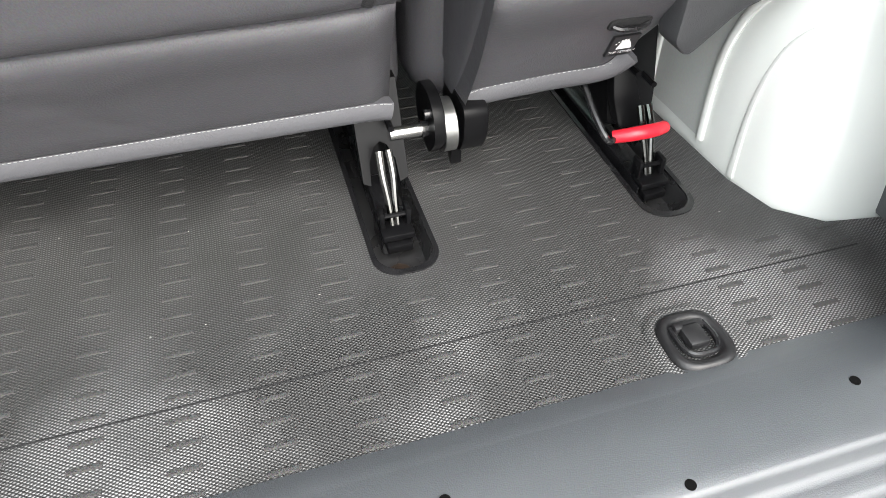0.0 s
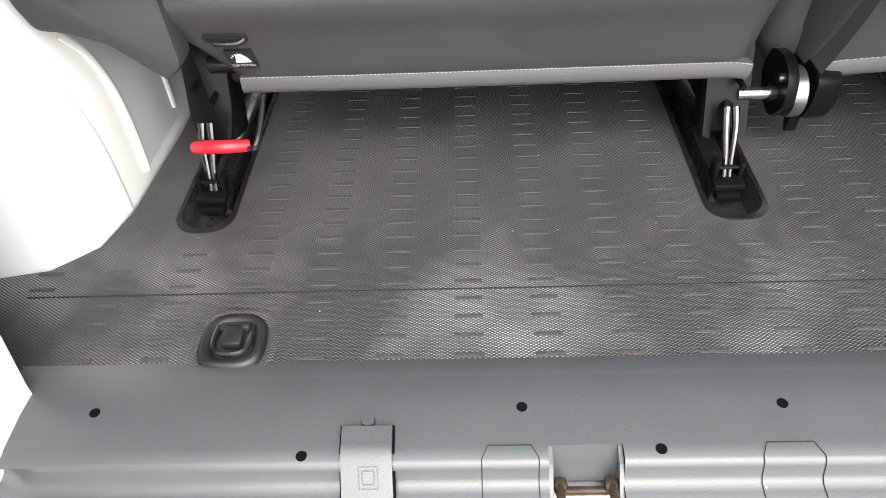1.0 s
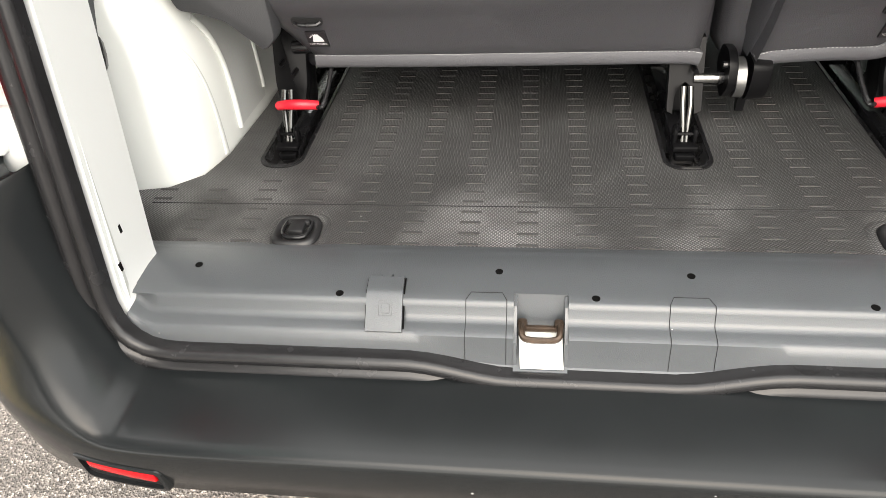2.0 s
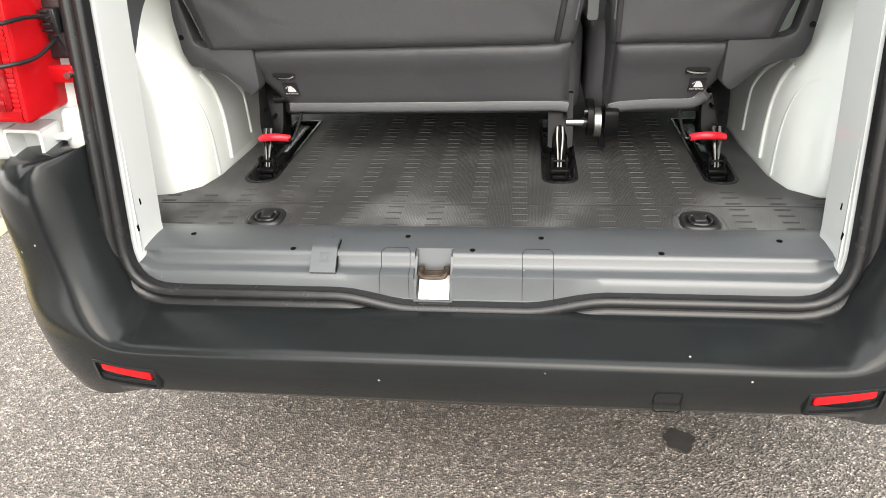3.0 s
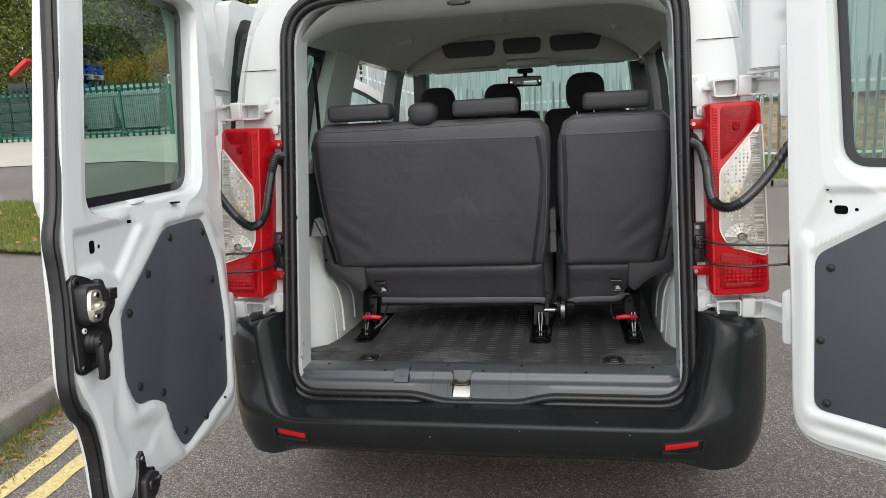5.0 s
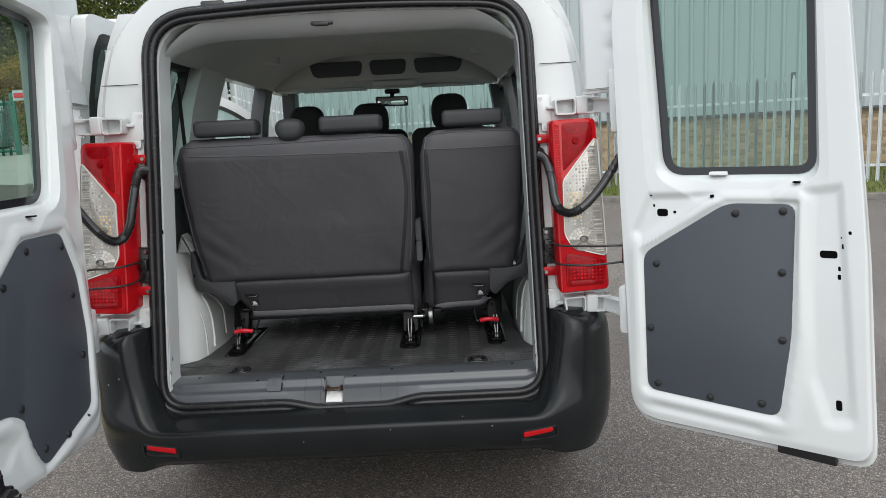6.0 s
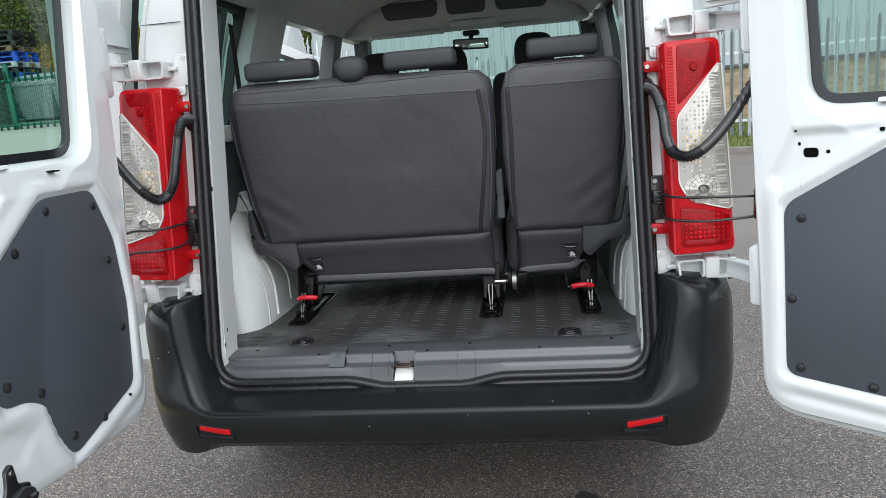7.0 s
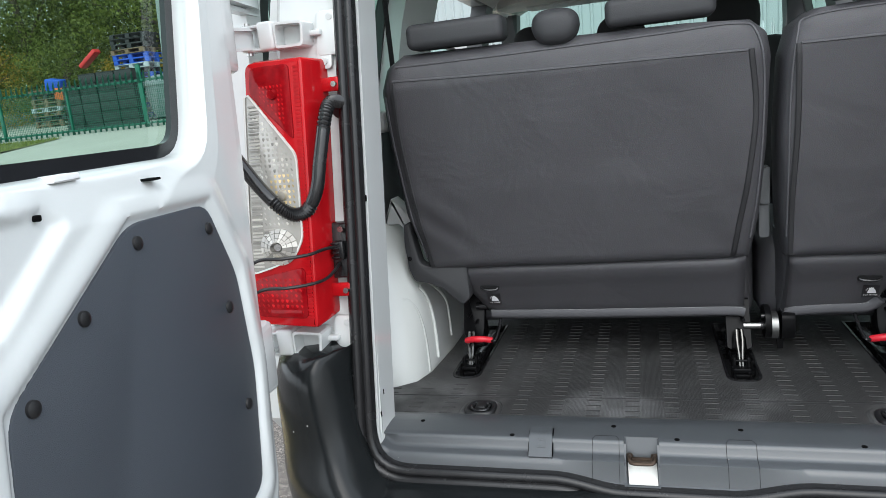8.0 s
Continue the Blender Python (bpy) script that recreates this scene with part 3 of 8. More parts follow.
bm = bmesh.new()
us, vs = np.linspace(-1, 1, 25), np.linspace(0, 1, 16)
grid(bm, lambda u, v: Vector((u * (0.745 - 0.02 * v), 0.24 + v * 2.65, 1.80 + 0.125 * (1 - abs(u) ** 2.8) - 0.06 * step(0.75, 1, v))), us, vs)
grid(bm, lambda u, v: Vector((u * (0.72 - 0.02 * v), 0.24 + v * 2.65, 1.780 + 0.125 * (1 - abs(u) ** 2.8) - 0.06 * step(0.75, 1, v))), us, vs)
part("roof", bm, WHITE, van)


def liner_z(u, v):
    edge = abs(u) ** 3.2
    return 1.70 + 0.185 * (1 - edge) - 0.085 * (1 - step(0.04, 0.16, v)) * (1 - edge) + 0.008 * math.sin(v * 9) * (1 - edge)


bm = bmesh.new()
grid(bm, lambda u, v: Vector((u * 0.70, 0.27 + v * 1.9, liner_z(u, v))), np.linspace(-1, 1, 31), np.linspace(0, 1, 30))
liner = part("headliner", bm, LINING, van, "pale grey cloth headliner")
# header trim at the top of the opening
bm = bmesh.new()
grid(bm, lambda u, v: Vector(((0.60 + 0.06 * v) * u, rear_y(1.76) + 0.02 + (0.17 - 0.05 * abs(u) ** 4) * v, 1.806 - 0.125 * abs(u) ** 6 - 0.066 * math.sin(1.75 * v ** 0.8) * (1 - 0.5 * abs(u) ** 3))), np.linspace(-1, 1, 41), np.linspace(0, 1, 12))
part("header_trim", bm, LIGHTTRIM, van, "pale grey trim along the opening's top")
bm = bmesh.new()
box(bm, (-0.05, 0.235, 1.757), (0.075, 0.02, 0.012), 0.004)
box(bm, (-0.05, 0.225, 1.752), (0.05, 0.015, 0.012), 0.004)
part("tailgate_striker", bm, BLACK, van)
for x in (-0.046, 0.022):
    bm = bmesh.new()
    box(bm, (x, 1.65, liner_z(0, (1.65 - 0.27) / 1.9) - 0.003), (0.045, 0.020, 0.010), 0.003)
    part("roof_lamp", bm, PLATE, liner, "small white roof lamp lens")
for s in (-1, 1):
    bm = bmesh.new()
    rod(bm, (s * 0.55, 1.55, liner_z(0.786, 0.67) - 0.012), (s * 0.55, 1.55, liner_z(0.786, 0.67) + 0.02), 0.045, 16, 0.055)
    part("roof_vent", bm, LIGHTTRIM, liner)

# overhead shelf above the windscreen, with three dark pockets
bm = bmesh.new()


def shelf(u, v):
    # v 0: underside at the windscreen, 1: meets the liner
    x = u * 0.69
    prof = [(0.0, 2.60, 1.716), (0.15, 2.40, 1.718), (0.3, 2.20, 1.720), (0.38, 2.160, 1.735), (0.5, 2.165, 1.756), (1.0, 2.190, 1.900)]
    y, z = lerps([(a, b) for a, b, c in prof], v), lerps([(a, c) for a, b, c in prof], v)
    k = abs(u) ** 3
    return Vector((x, y + 0.05 * k, z - 0.11 * k * v + 0.004 * k * (1 - v)))


grid(bm, shelf, np.linspace(-1, 1, 25), np.linspace(0, 1, 14))
overhead = part("overhead_shelf", bm, LINING, van, "pale overhead shelf above the windscreen")
for x0, x1 in ((-0.485, -0.135), (-0.095, 0.135), (0.178, 0.505)):
    bm = bmesh.new()
    sl = 0.05
    poly = rounded([(x0 + (sl if x0 < -0.3 else 0.012), 1.764), (x1 - (sl if x1 > 0.3 else 0.012), 1.764), (x1 - (0.02 if x1 > 0.3 else 0), 1.854), (x0 + (0.02 if x0 < -0.3 else 0), 1.854)], 0.03)
    slab(bm, poly, 2.215, 2.1575, lambda a, b, d: Vector((a, d + 0.12 * (b - 1.764), b)), 0.003)
    part("shelf_pocket", bm, GREYTRIM, overhead, "dark pocket of the overhead shelf")

bm = bmesh.new()
box(bm, (0.05, 2.27, 1.712), (0.26, 0.24, 0.034), 0.016, seg=3)
part("roof_console", bm, LIGHTTRIM, overhead, "pale console under the overhead shelf")
for x in (-0.36, 0.42):
    bm = bmesh.new()
    box(bm, (x, 2.45, 1.708), (0.42, 0.15, 0.014), 0.006)
    part("sun_visor", bm, LIGHTTRIM, overhead, "pale folded sun visor")

# front end: windscreen, dashboard, bonnet
bm = bmesh.new()
grid(bm, lambda u, v: Vector((u * (0.74 - 0.06 * v), 3.42 - 0.85 * v + 0.06 * (1 - u * u), 1.08 + 0.64 * v)), np.linspace(-1, 1, 13), np.linspace(0, 1, 8))
ob = part("windscreen", bm, GLASS, van, "clear raked windscreen")
ob.visible_shadow = False
bm = bmesh.new()
grid(bm, lambda u, v: Vector((u * 0.77, lerps([(0, 2.72), (0.2, 2.74), (0.5, 2.95), (1, 3.45)], v), lerps([(0, 0.70), (0.2, 1.02), (0.5, 1.10), (1, 1.07)], v))), np.linspace(-1, 1, 13), np.linspace(0, 1, 12))
part("dashboard", bm, GREYTRIM, van, "dark grey dashboard top")
bm = bmesh.new()
grid(bm, lambda u, v: Vector((u * (0.80 - 0.10 * v * v), 3.34 + 1.05 * v, lerps([(0, 1.08), (0.5, 0.98), (0.85, 0.82), (1, 0.45)], v) - 0.05 * u * u)), np.linspace(-1, 1, 13), np.linspace(0, 1, 12))
part("bonnet", bm, WHITE, van)
for s in (-1, 1):
    bm = bmesh.new()
    grid(bm, lambda u, v: Vector((s * (0.845 - 0.13 * u * u), 3.33 + 1.06 * u, lerps([(0, 0.30), (1, lerps([(0, 1.06), (0.5, 0.94), (0.85, 0.78), (1, 0.45)], u))], v))), np.linspace(0, 1, 10), np.linspace(0, 1, 6))
    part("front_wing", bm, WHITE, van)
bm = bmesh.new()
box(bm, (0.02, 2.36, 1.614), (0.215, 0.02, 0.062), 0.02, pose(0, 0, 0, 0, 0, 20), seg=3)
rod(bm, (0.02, 2.37, 1.632), (0.02, 2.44, 1.68), 0.014)
box(bm, (0.02, 2.44, 1.682), (0.10, 0.07, 0.03), 0.012)
mirror = part("interior_mirror", bm, BLACK, van, "black-framed interior mirror")
bm = bmesh.new()
box(bm, (0.0235, 2.350, 1.614), (0.195, 0.003, 0.046), 0.001, pose(0, 0, 0, 0, 0, 20))
part("mirror_glass", bm, MIRROR, mirror)
# outside mirror on the driver's side
bm = bmesh.new()
box(bm, (0.99, 2.72, 1.17), (0.19, 0.12, 0.24), 0.05, seg=3)
rod(bm, (0.82, 2.74, 1.10), (0.94, 2.74, 1.11), 0.03)
part("door_mirror", bm, BLACK, van)
# rubber pads above the tailgate opening
for x0, x1, z0, z1 in ((-0.448, -0.372, 1.812, 1.846), (-0.295, -0.190, 1.834, 1.866)):
    bm = bmesh.new()
    slab(bm, rounded([(x0, z0), (x1, z0), (x1, z1), (x0, z1)], 0.007), 0.0, 0.020, lambda a, b, d: Vector((a, rear_y(b) - d, b)), 0.003)
    part("buffer_pad", bm, BLACK, rear_frame, "black pad above the opening")


# the near-side front door, wide open
def front_door(a, b, d):
    return Vector((-0.86 - 0.906 * a + 0.42 * d, 2.78 - 0.42 * a - 0.906 * d, b))


bm = bmesh.new()
out = even(rounded([(0.0, 0.45), (0.0, 1.49), (0.12, 1.580), (0.28, 1.690), (0.46, 1.765), (0.98, 1.770), (1.04, 1.25), (1.02, 0.60), (0.92, 0.45)], [0.03, 0.02, 0.1, 0.15, 0.15, 0.06, 0.1, 0.1, 0.05], 5), 160)
hol = even(rounded([(0.06, 1.13), (0.07, 1.40), (0.14, 1.520), (0.29, 1.625), (0.47, 1.695), (0.90, 1.700), (0.94, 1.13)], [0.02, 0.03, 0.1, 0.15, 0.1, 0.05, 0.03], 5), 160)
pole = (0.5, 1.40)
turns = [math.tau * q / 120 for q in range(120)]
pick = lambda poly, a: min(poly, key=lambda p: abs(math.remainder(math.atan2(p[1] - pole[1], p[0] - pole[0]) - a, math.tau)))
frame_slab(bm, [pick(out, a) for a in turns], [pick(hol, a) for a in turns], 0.0, 0.06, front_door)
fd = part("front_door", bm, WHITE, van, "white front door standing wide open")
bm = bmesh.new()
rim = [pick(hol, a) for a in turns]
frame_slab(bm, [(p[0] + 0.006 * (p[0] - 0.5), p[1] + 0.006) for p in rim], [(0.5 + (p[0] - 0.5) * 0.965, 1.40 + (p[1] - 1.40) * 0.94) for p in rim], 0.01, 0.066, front_door)
part("window_seal", bm, BLACK, fd, "black window rubber")
bm = bmesh.new()
bm.faces.new([bm.verts.new(front_door(*p, 0.03)) for p in even(hol, 60)])
pane = part("window_pane", bm, GLASS, fd)
pane.visible_shadow = False
bm = bmesh.new()
slab(bm, rounded([(0.06, 0.52), (0.96, 0.52), (0.97, 1.08), (0.06, 1.08)], 0.06), 0.055, 0.085, front_door, 0.01)
part("door_card", bm, GREYTRIM, fd, "dark grey moulded door card")
bm = bmesh.new()
box(bm, front_door(0.10, 1.20, -0.10), (0.17, 0.14, 0.24), 0.05, pose(0, 0, 0, 0, 0, 25), seg=3)
rod(bm, front_door(0.08, 1.13, 0.0), front_door(0.10, 1.14, -0.08), 0.03)
part("door_mirror", bm, BLACK, fd)

# the sliding side door, pushed back beside the rear quarter


def slide_door(a, b, d):
    return Vector((-(max(side_x(b), 0.775) + 0.055 + d), a, b))


bm = bmesh.new()
out = even(rounded([(0.17, 0.48), (1.12, 0.48), (1.16, 1.83), (0.20, 1.83)], 0.06, 5), 160)
hol = even(rounded([(0.25, 1.22), (0.87, 1.22), (0.97, 1.775), (0.26, 1.775)], 0.07, 5), 160)
pole = (0.60, 1.49)
frame_slab(bm, [pick(out, a) for a in turns], [pick(hol, a) for a in turns], 0.0, 0.05, slide_door)
sd = part("sliding_door", bm, WHITE, van, "white sliding door pushed open along the side")
bm = bmesh.new()
rim = [pick(hol, a) for a in turns]
frame_slab(bm, rim, [(0.60 + (p[0] - 0.60) * 0.86, 1.49 + (p[1] - 1.49) * 0.86) for p in rim], 0.006, 0.046, slide_door)
part("window_seal", bm, BLACK, sd, "black window rubber")
bm = bmesh.new()
grid(bm, lambda a, b: slide_door(a, b, 0.03), np.linspace(0.26, 0.87, 4), np.linspace(1.22, 1.77, 4))
pane = part("window_pane", bm, TINT, sd)
pane.visible_shadow = False
bm = bmesh.new()
slab(bm, rounded([(0.955, 1.34), (1.055, 1.34), (1.075, 1.56), (0.965, 1.56)], 0.02), -0.004, -0.028, slide_door, 0.006)
part("door_lining", bm, GREYTRIM, sd, "dark grey lining of the sliding door")

# load floor pan, and the front floor
bm = bmesh.new()
box(bm, (0, 1.75, 0.505), (1.50, 3.2, 0.03))
part("floor_pan", bm, KNIT, van)
bm = bmesh.new()
box(bm, (0, 2.0, 0.305), (1.60, 3.6, 0.17))
part("underbody", bm, KNIT, van)
# back closing wall of the cab footwell
bm = bmesh.new()
box(bm, (0, 3.45, 0.75), (1.6, 0.05, 0.7))
part("bulkhead", bm, KNIT, van)

# door jambs: the white strips inside the seal
for s in (-1, 1):
    bm = bmesh.new()
    zs = np.linspace(0.53, 1.70, 24)
    grid(bm, lambda v, z: Vector((s * lerps([(0, 0.617), (0.1, 0.612), (0.5, 0.622), (1, 0.638)], v), lerps([(0, rear_y(z)), (1, 0.139 + 0.075 * max(0, z - 0.60))], v), z)), (0, 0.1, 0.3, 0.5, 0.8, 1), zs)
    grid(bm, lambda v, z: Vector((s * (0.638 + 0.012 * v), 0.139 + 0.075 * max(0, z - 0.60) + 0.002 * v, z)), (0, 1), zs)
    jamb = part("door_jamb", bm, WHITE_IN, van)
    for z, hy in ((0.66, 0.075), (0.70, 0.085), (0.62, 0.045), (0.95, 0.10), (1.09, 0.11), (1.29, 0.15), (1.30, 0.16), (1.48, 0.20)):
        bm = bmesh.new()
        box(bm, (s * (0.6135 + 0.1 * max(0, hy - rear_y(z) - 0.02)), hy, z), (0.004, 0.007, 0.014), 0.0015)
        part("jamb_hole", bm, VOID, jamb)

# wheel arches: white domes swelling out of the side walls
for s in (-1, 1):
    bm = bmesh.new()
    FOOT_Y = [(p.x, p.y) for p in smooth_path([(a, b, 0) for a, b in ((0, 0.300), (0.12, 0.305), (0.25, 0.320), (0.37, 0.358), (0.48, 0.43), (0.6, 0.55), (0.8, 0.8), (1, 1.05))], 10)]
    FOOT_X = [(p.x, p.y) for p in smooth_path([(a, b, 0) for a, b in ((0, 0.765), (0.12, 0.718), (0.25, 0.672), (0.37, 0.634), (0.48, 0.617), (0.6, 0.612), (0.8, 0.606), (1, 0.64))], 10)]

    def arch(u, v):
        # u along the foot from the rear forward, v up
        y, x = lerps(FOOT_Y, u), lerps(FOOT_X, u)
        z = 0.552 + 0.46 * v
        k = v**1.7
        yc = 0.78
        return Vector((s * (x + (0.745 - x) * (0.10 * v + 0.90 * v**3.0)), y + (yc - y) * (0.35 * k + 0.2 * v * (1 - abs(2 * u - 1))), z))

    grid(bm, arch, np.linspace(0, 1, 81), np.linspace(0, 1, 33))
    wa = part("wheel_arch", bm, WHITE_IN, van, sharp=60)
    # a shallow crease over the dome, and the framed recess before it, its shade painted grey
    bm = bmesh.new()
    pts = [arch(u, v) + Vector((-s * 0.0005, 0, 0)) for u, v in ((0.47, 0.03), (0.465, 0.12), (0.455, 0.22), (0.435, 0.32), (0.40, 0.41), (0.35, 0.47), (0.30, 0.49))]
    sweep(bm, smooth_path(pts, 6), circle(0.0028, 10, 2.6), up=(s, 0, 0), scale=lambda t: 1.0 - 0.85 * t)
    part("arch_rib", bm, WHITE_IN, wa)
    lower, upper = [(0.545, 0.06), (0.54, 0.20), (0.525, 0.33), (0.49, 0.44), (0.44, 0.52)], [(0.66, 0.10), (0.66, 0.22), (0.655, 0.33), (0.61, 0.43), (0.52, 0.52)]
    # a sheet laid on the dome; its grey stands for the recess's shade
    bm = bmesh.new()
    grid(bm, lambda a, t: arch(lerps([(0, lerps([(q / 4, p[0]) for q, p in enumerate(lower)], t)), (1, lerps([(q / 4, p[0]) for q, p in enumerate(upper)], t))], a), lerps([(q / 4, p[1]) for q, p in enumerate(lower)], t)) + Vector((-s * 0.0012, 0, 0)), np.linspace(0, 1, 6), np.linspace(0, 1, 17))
    part("arch_recess", bm, ARCH_SHADE, wa, "recess in the wheel arch, its shade painted grey")
    for pts in (lower, upper):
        bm = bmesh.new()
        sweep(bm, smooth_path([arch(u, v) + Vector((-s * 0.002, 0, 0)) for u, v in pts], 6), circle(0.0042, 10, 1.6), up=(s, 0, 0))
        part("arch_rib", bm, WHITE_IN, wa)

# black seat-belt reels low in the quarter
for s in (-1,):
    for y, z in ((0.268, 0.842), (0.288, 0.808)):
        bm = bmesh.new()
        box(bm, (s * 0.715, y, z), (0.05, 0.05, 0.045), 0.012, pose(0, 0, 0, 20, 10, 35))
        part("belt_stop", bm, BLACK, van, "black rubber block on the side lining")

# rubber door seal round the opening
bm = bmesh.new()
prof = [(-0.021, -0.012)] + [(-0.0105 + 0.0105 * math.cos(a), 0.003 + 0.0105 * math.sin(a)) for a in np.linspace(math.pi, 0.35, 9)] + [(0.0105 + 0.0105 * math.cos(a), 0.004 + 0.0105 * math.sin(a)) for a in np.linspace(math.pi - 0.35, 0, 9)] + [(0.021, -0.012)]
sweep(bm, ring_path(0.638, 0.508, 1.788, dip=0.022, back=-0.022), prof, closed=True, up=(0, -1, 0))
part("door_seal", bm, SEAL, van, "black rubber seal round the rear opening", sharp=50)
bm = bmesh.new()
sweep(bm, ring_path(0.655, 0.492, 1.806, rb=0.11, rt=0.15, dip=0.018, back=-0.012), circle(0.012, 16), closed=True, up=(0, -1, 0))
part("outer_seal_lip", bm, SEAL, van, sharp=80)

# sill trim: the grey plastic threshold
SILL_PROF = [(0.168, 0.567), (0.152, 0.5735), (0.1405, 0.5765), (0.1390, 0.5766), (0.1365, 0.5776), (0.100, 0.580), (0.060, 0.5785), (0.0475, 0.5775), (0.0435, 0.5755), (0.0405, 0.570), (0.0375, 0.560), (0.033, 0.5545), (0.026, 0.5530), (0.014, 0.5515), (0.009, 0.5490), (0.0045, 0.539), (0.001, 0.526), (-0.010, 0.520), (-0.012, 0.50)]
HOLES = [(-0.538, 0.100), (-0.326, 0.052), (-0.120, 0.100), (0.003, 0.055), (0.125, 0.100), (0.330, 0.053), (0.538, 0.100)]


def sill_z(y):
    return lerps(sorted((a, b) for a, b in SILL_PROF[:-1]), y)


RX0, RX1 = -0.099, -0.031
xs = sorted(set(np.linspace(-0.612, 0.612, 103).round(4)) | {RX0 - 0.004, RX0, RX1, RX1 + 0.004, -0.645, 0.645})


def sill_pt(x, k):
    y, z = SILL_PROF[k]
    e = step(0.575, 0.625, abs(x))
    if k >= 9:
        z = z + e * (0.568 - z) * 0.85
        y = y + e * 0.012
    drop = 0.022 * (1 - step(0.10, 0.24, abs(x))) if k >= 15 else 0
    return Vector((x, y, z - drop * 0.8))


bm = bmesh.new()
K = len(SILL_PROF)
verts = {(i, k): bm.verts.new(sill_pt(x, k)) for i, x in enumerate(xs) for k in range(K)}
for i in range(len(xs) - 1):
    mid = (xs[i] + xs[i + 1]) / 2
    for k in range(K - 1):
        if RX0 < mid < RX1 and k >= 6:
            continue
        if abs(mid) > 0.612 and SILL_PROF[k][0] < 0.10:
            continue
        bm.faces.new((verts[i, k], verts[i + 1, k], verts[i + 1, k + 1], verts[i, k + 1]))
sill = part("sill_trim", bm, SILL, van, "scuffed grey plastic threshold trim", sharp=40)
# recess for the latch, with its bare plate and striker
bm = bmesh.new()
for x in (RX0, RX1):
    slab(bm, [(0.066, 0.577), (0.045, 0.570), (0.030, 0.551), (0.008, 0.542), (-0.004, 0.50), (0.055, 0.50)], x, x + (0.004 if x == RX0 else -0.004), lambda a, b, d: Vector((d, a, b)))
slab(bm, [(RX0, 0.5785), (RX1, 0.5785), (RX1 - 0.004, 0.535), (RX0 + 0.004, 0.535)], 0.0, 0.004, lambda a, b, d: Vector((a, 0.0665 - d - 0.35 * (0.5785 - b), b)))
slab(bm, [(RX0, 0.050), (RX1, 0.050), (RX1, -0.008), (RX0, -0.008)], -0.012, -0.002, lambda a, b, d: Vector((a, b, 0.5135 + 0.38 * b + d)))
part("latch_recess", bm, SILL, sill)
bm = bmesh.new()
slab(bm, [(RX0 + 0.006, 0.042), (RX1 - 0.006, 0.042), (RX1 - 0.005, -0.006), (RX0 + 0.009, -0.006)], 0, 0.003, lambda a, b, d: Vector((a, b, 0.5135 + 0.38 * b + d)))
part("striker_plate", bm, PLATE, sill, "bare white plate under the latch striker")
bm = bmesh.new()
tube(bm, smooth_path([(-0.088, 0.042, 0.548), (-0.089, 0.022, 0.553), (-0.085, 0.010, 0.549), (-0.065, 0.008, 0.548), (-0.045, 0.010, 0.549), (-0.041, 0.022, 0.553), (-0.042, 0.042, 0.548)], 5), 0.0042, 8)
box(bm, (-0.065, 0.032, 0.545), (0.044, 0.008, 0.008), 0.003)
for x in (-0.088, -0.042):
    box(bm, (x, 0.036, 0.547), (0.013, 0.014, 0.014), 0.004)
part("latch_striker", bm, BRONZE, sill, "brown greasy latch striker loop")
for x, y in HOLES:
    bm = bmesh.new()
    rod(bm, (x, y, sill_z(y) - 0.012), (x, y, sill_z(y) + 0.0007), 0.0052, 18)
    part("fixing_hole", bm, VOID, sill, "dark screw hole in the trim")
# cover flap on the sill
bm = bmesh.new()
cx0, cx1 = -0.290, -0.243


def on_sill(a, b, d):
    # a across, b along the profile from the top, d proud of it
    tab = [(0.0, (0.082, 0.5795)), (0.4, (0.055, 0.5775)), (0.62, (0.040, 0.567)), (1.0, (0.013, 0.547))]
    y, z = lerps([(t, p[0]) for t, p in tab], b), lerps([(t, p[1]) for t, p in tab], b)
    return Vector((a + 0.003 * b, y - 0.5 * d, z + 0.8 * d))


us, vs = np.linspace(cx0 - 0.0022, cx1 + 0.0022, 5), np.linspace(-0.02, 1.02, 12)
grid(bm, lambda a, b: on_sill(a, b, 0.0022), us, vs)
part("cover_gap", bm, VOID, sill)
bm = bmesh.new()
us, vs = np.linspace(cx0, cx1, 5), np.linspace(0, 1, 12)
for d in (0.0, 0.009):
    grid(bm, lambda a, b: on_sill(a, b, d), us, vs)
for a in (cx0, cx1):
    grid(bm, lambda d, b: on_sill(a, b, d), (0, 0.009), vs)
for b in (0, 1):
    grid(bm, lambda d, a: on_sill(a, b, d), (0, 0.009), us)
rod(bm, (-0.2665, 0.086, 0.576), (-0.2665, 0.086, 0.583), 0.008, 16, 0.006)
cover = part("socket_cover", bm, SILL, sill, "grey plastic flap with a moulded mark")
bm = bmesh.new()
mk = lambda a, b, d: on_sill(-0.265 + a, 0.66 + b, 0.009 + d)
frame_slab(bm, even(rounded([(-0.009, -0.12), (0.009, -0.12), (0.009, 0.12), (-0.009, 0.12)], 0.004), 24), even(rounded([(-0.0082, -0.11), (0.0082, -0.11), (0.0082, 0.11), (-0.0082, 0.11)], 0.004), 24), 0, 0.0006, mk)
frame_slab(bm, even(rounded([(-0.006, -0.08), (0.006, -0.08), (0.006, 0.08), (-0.006, 0.08)], 0.006), 24), even(rounded([(-0.005, -0.065), (0.005, -0.065), (0.005, 0.065), (-0.005, 0.065)], 0.005), 24), 0, 0.0006, mk)
part("moulded_mark", bm, GREYTRIM, cover)
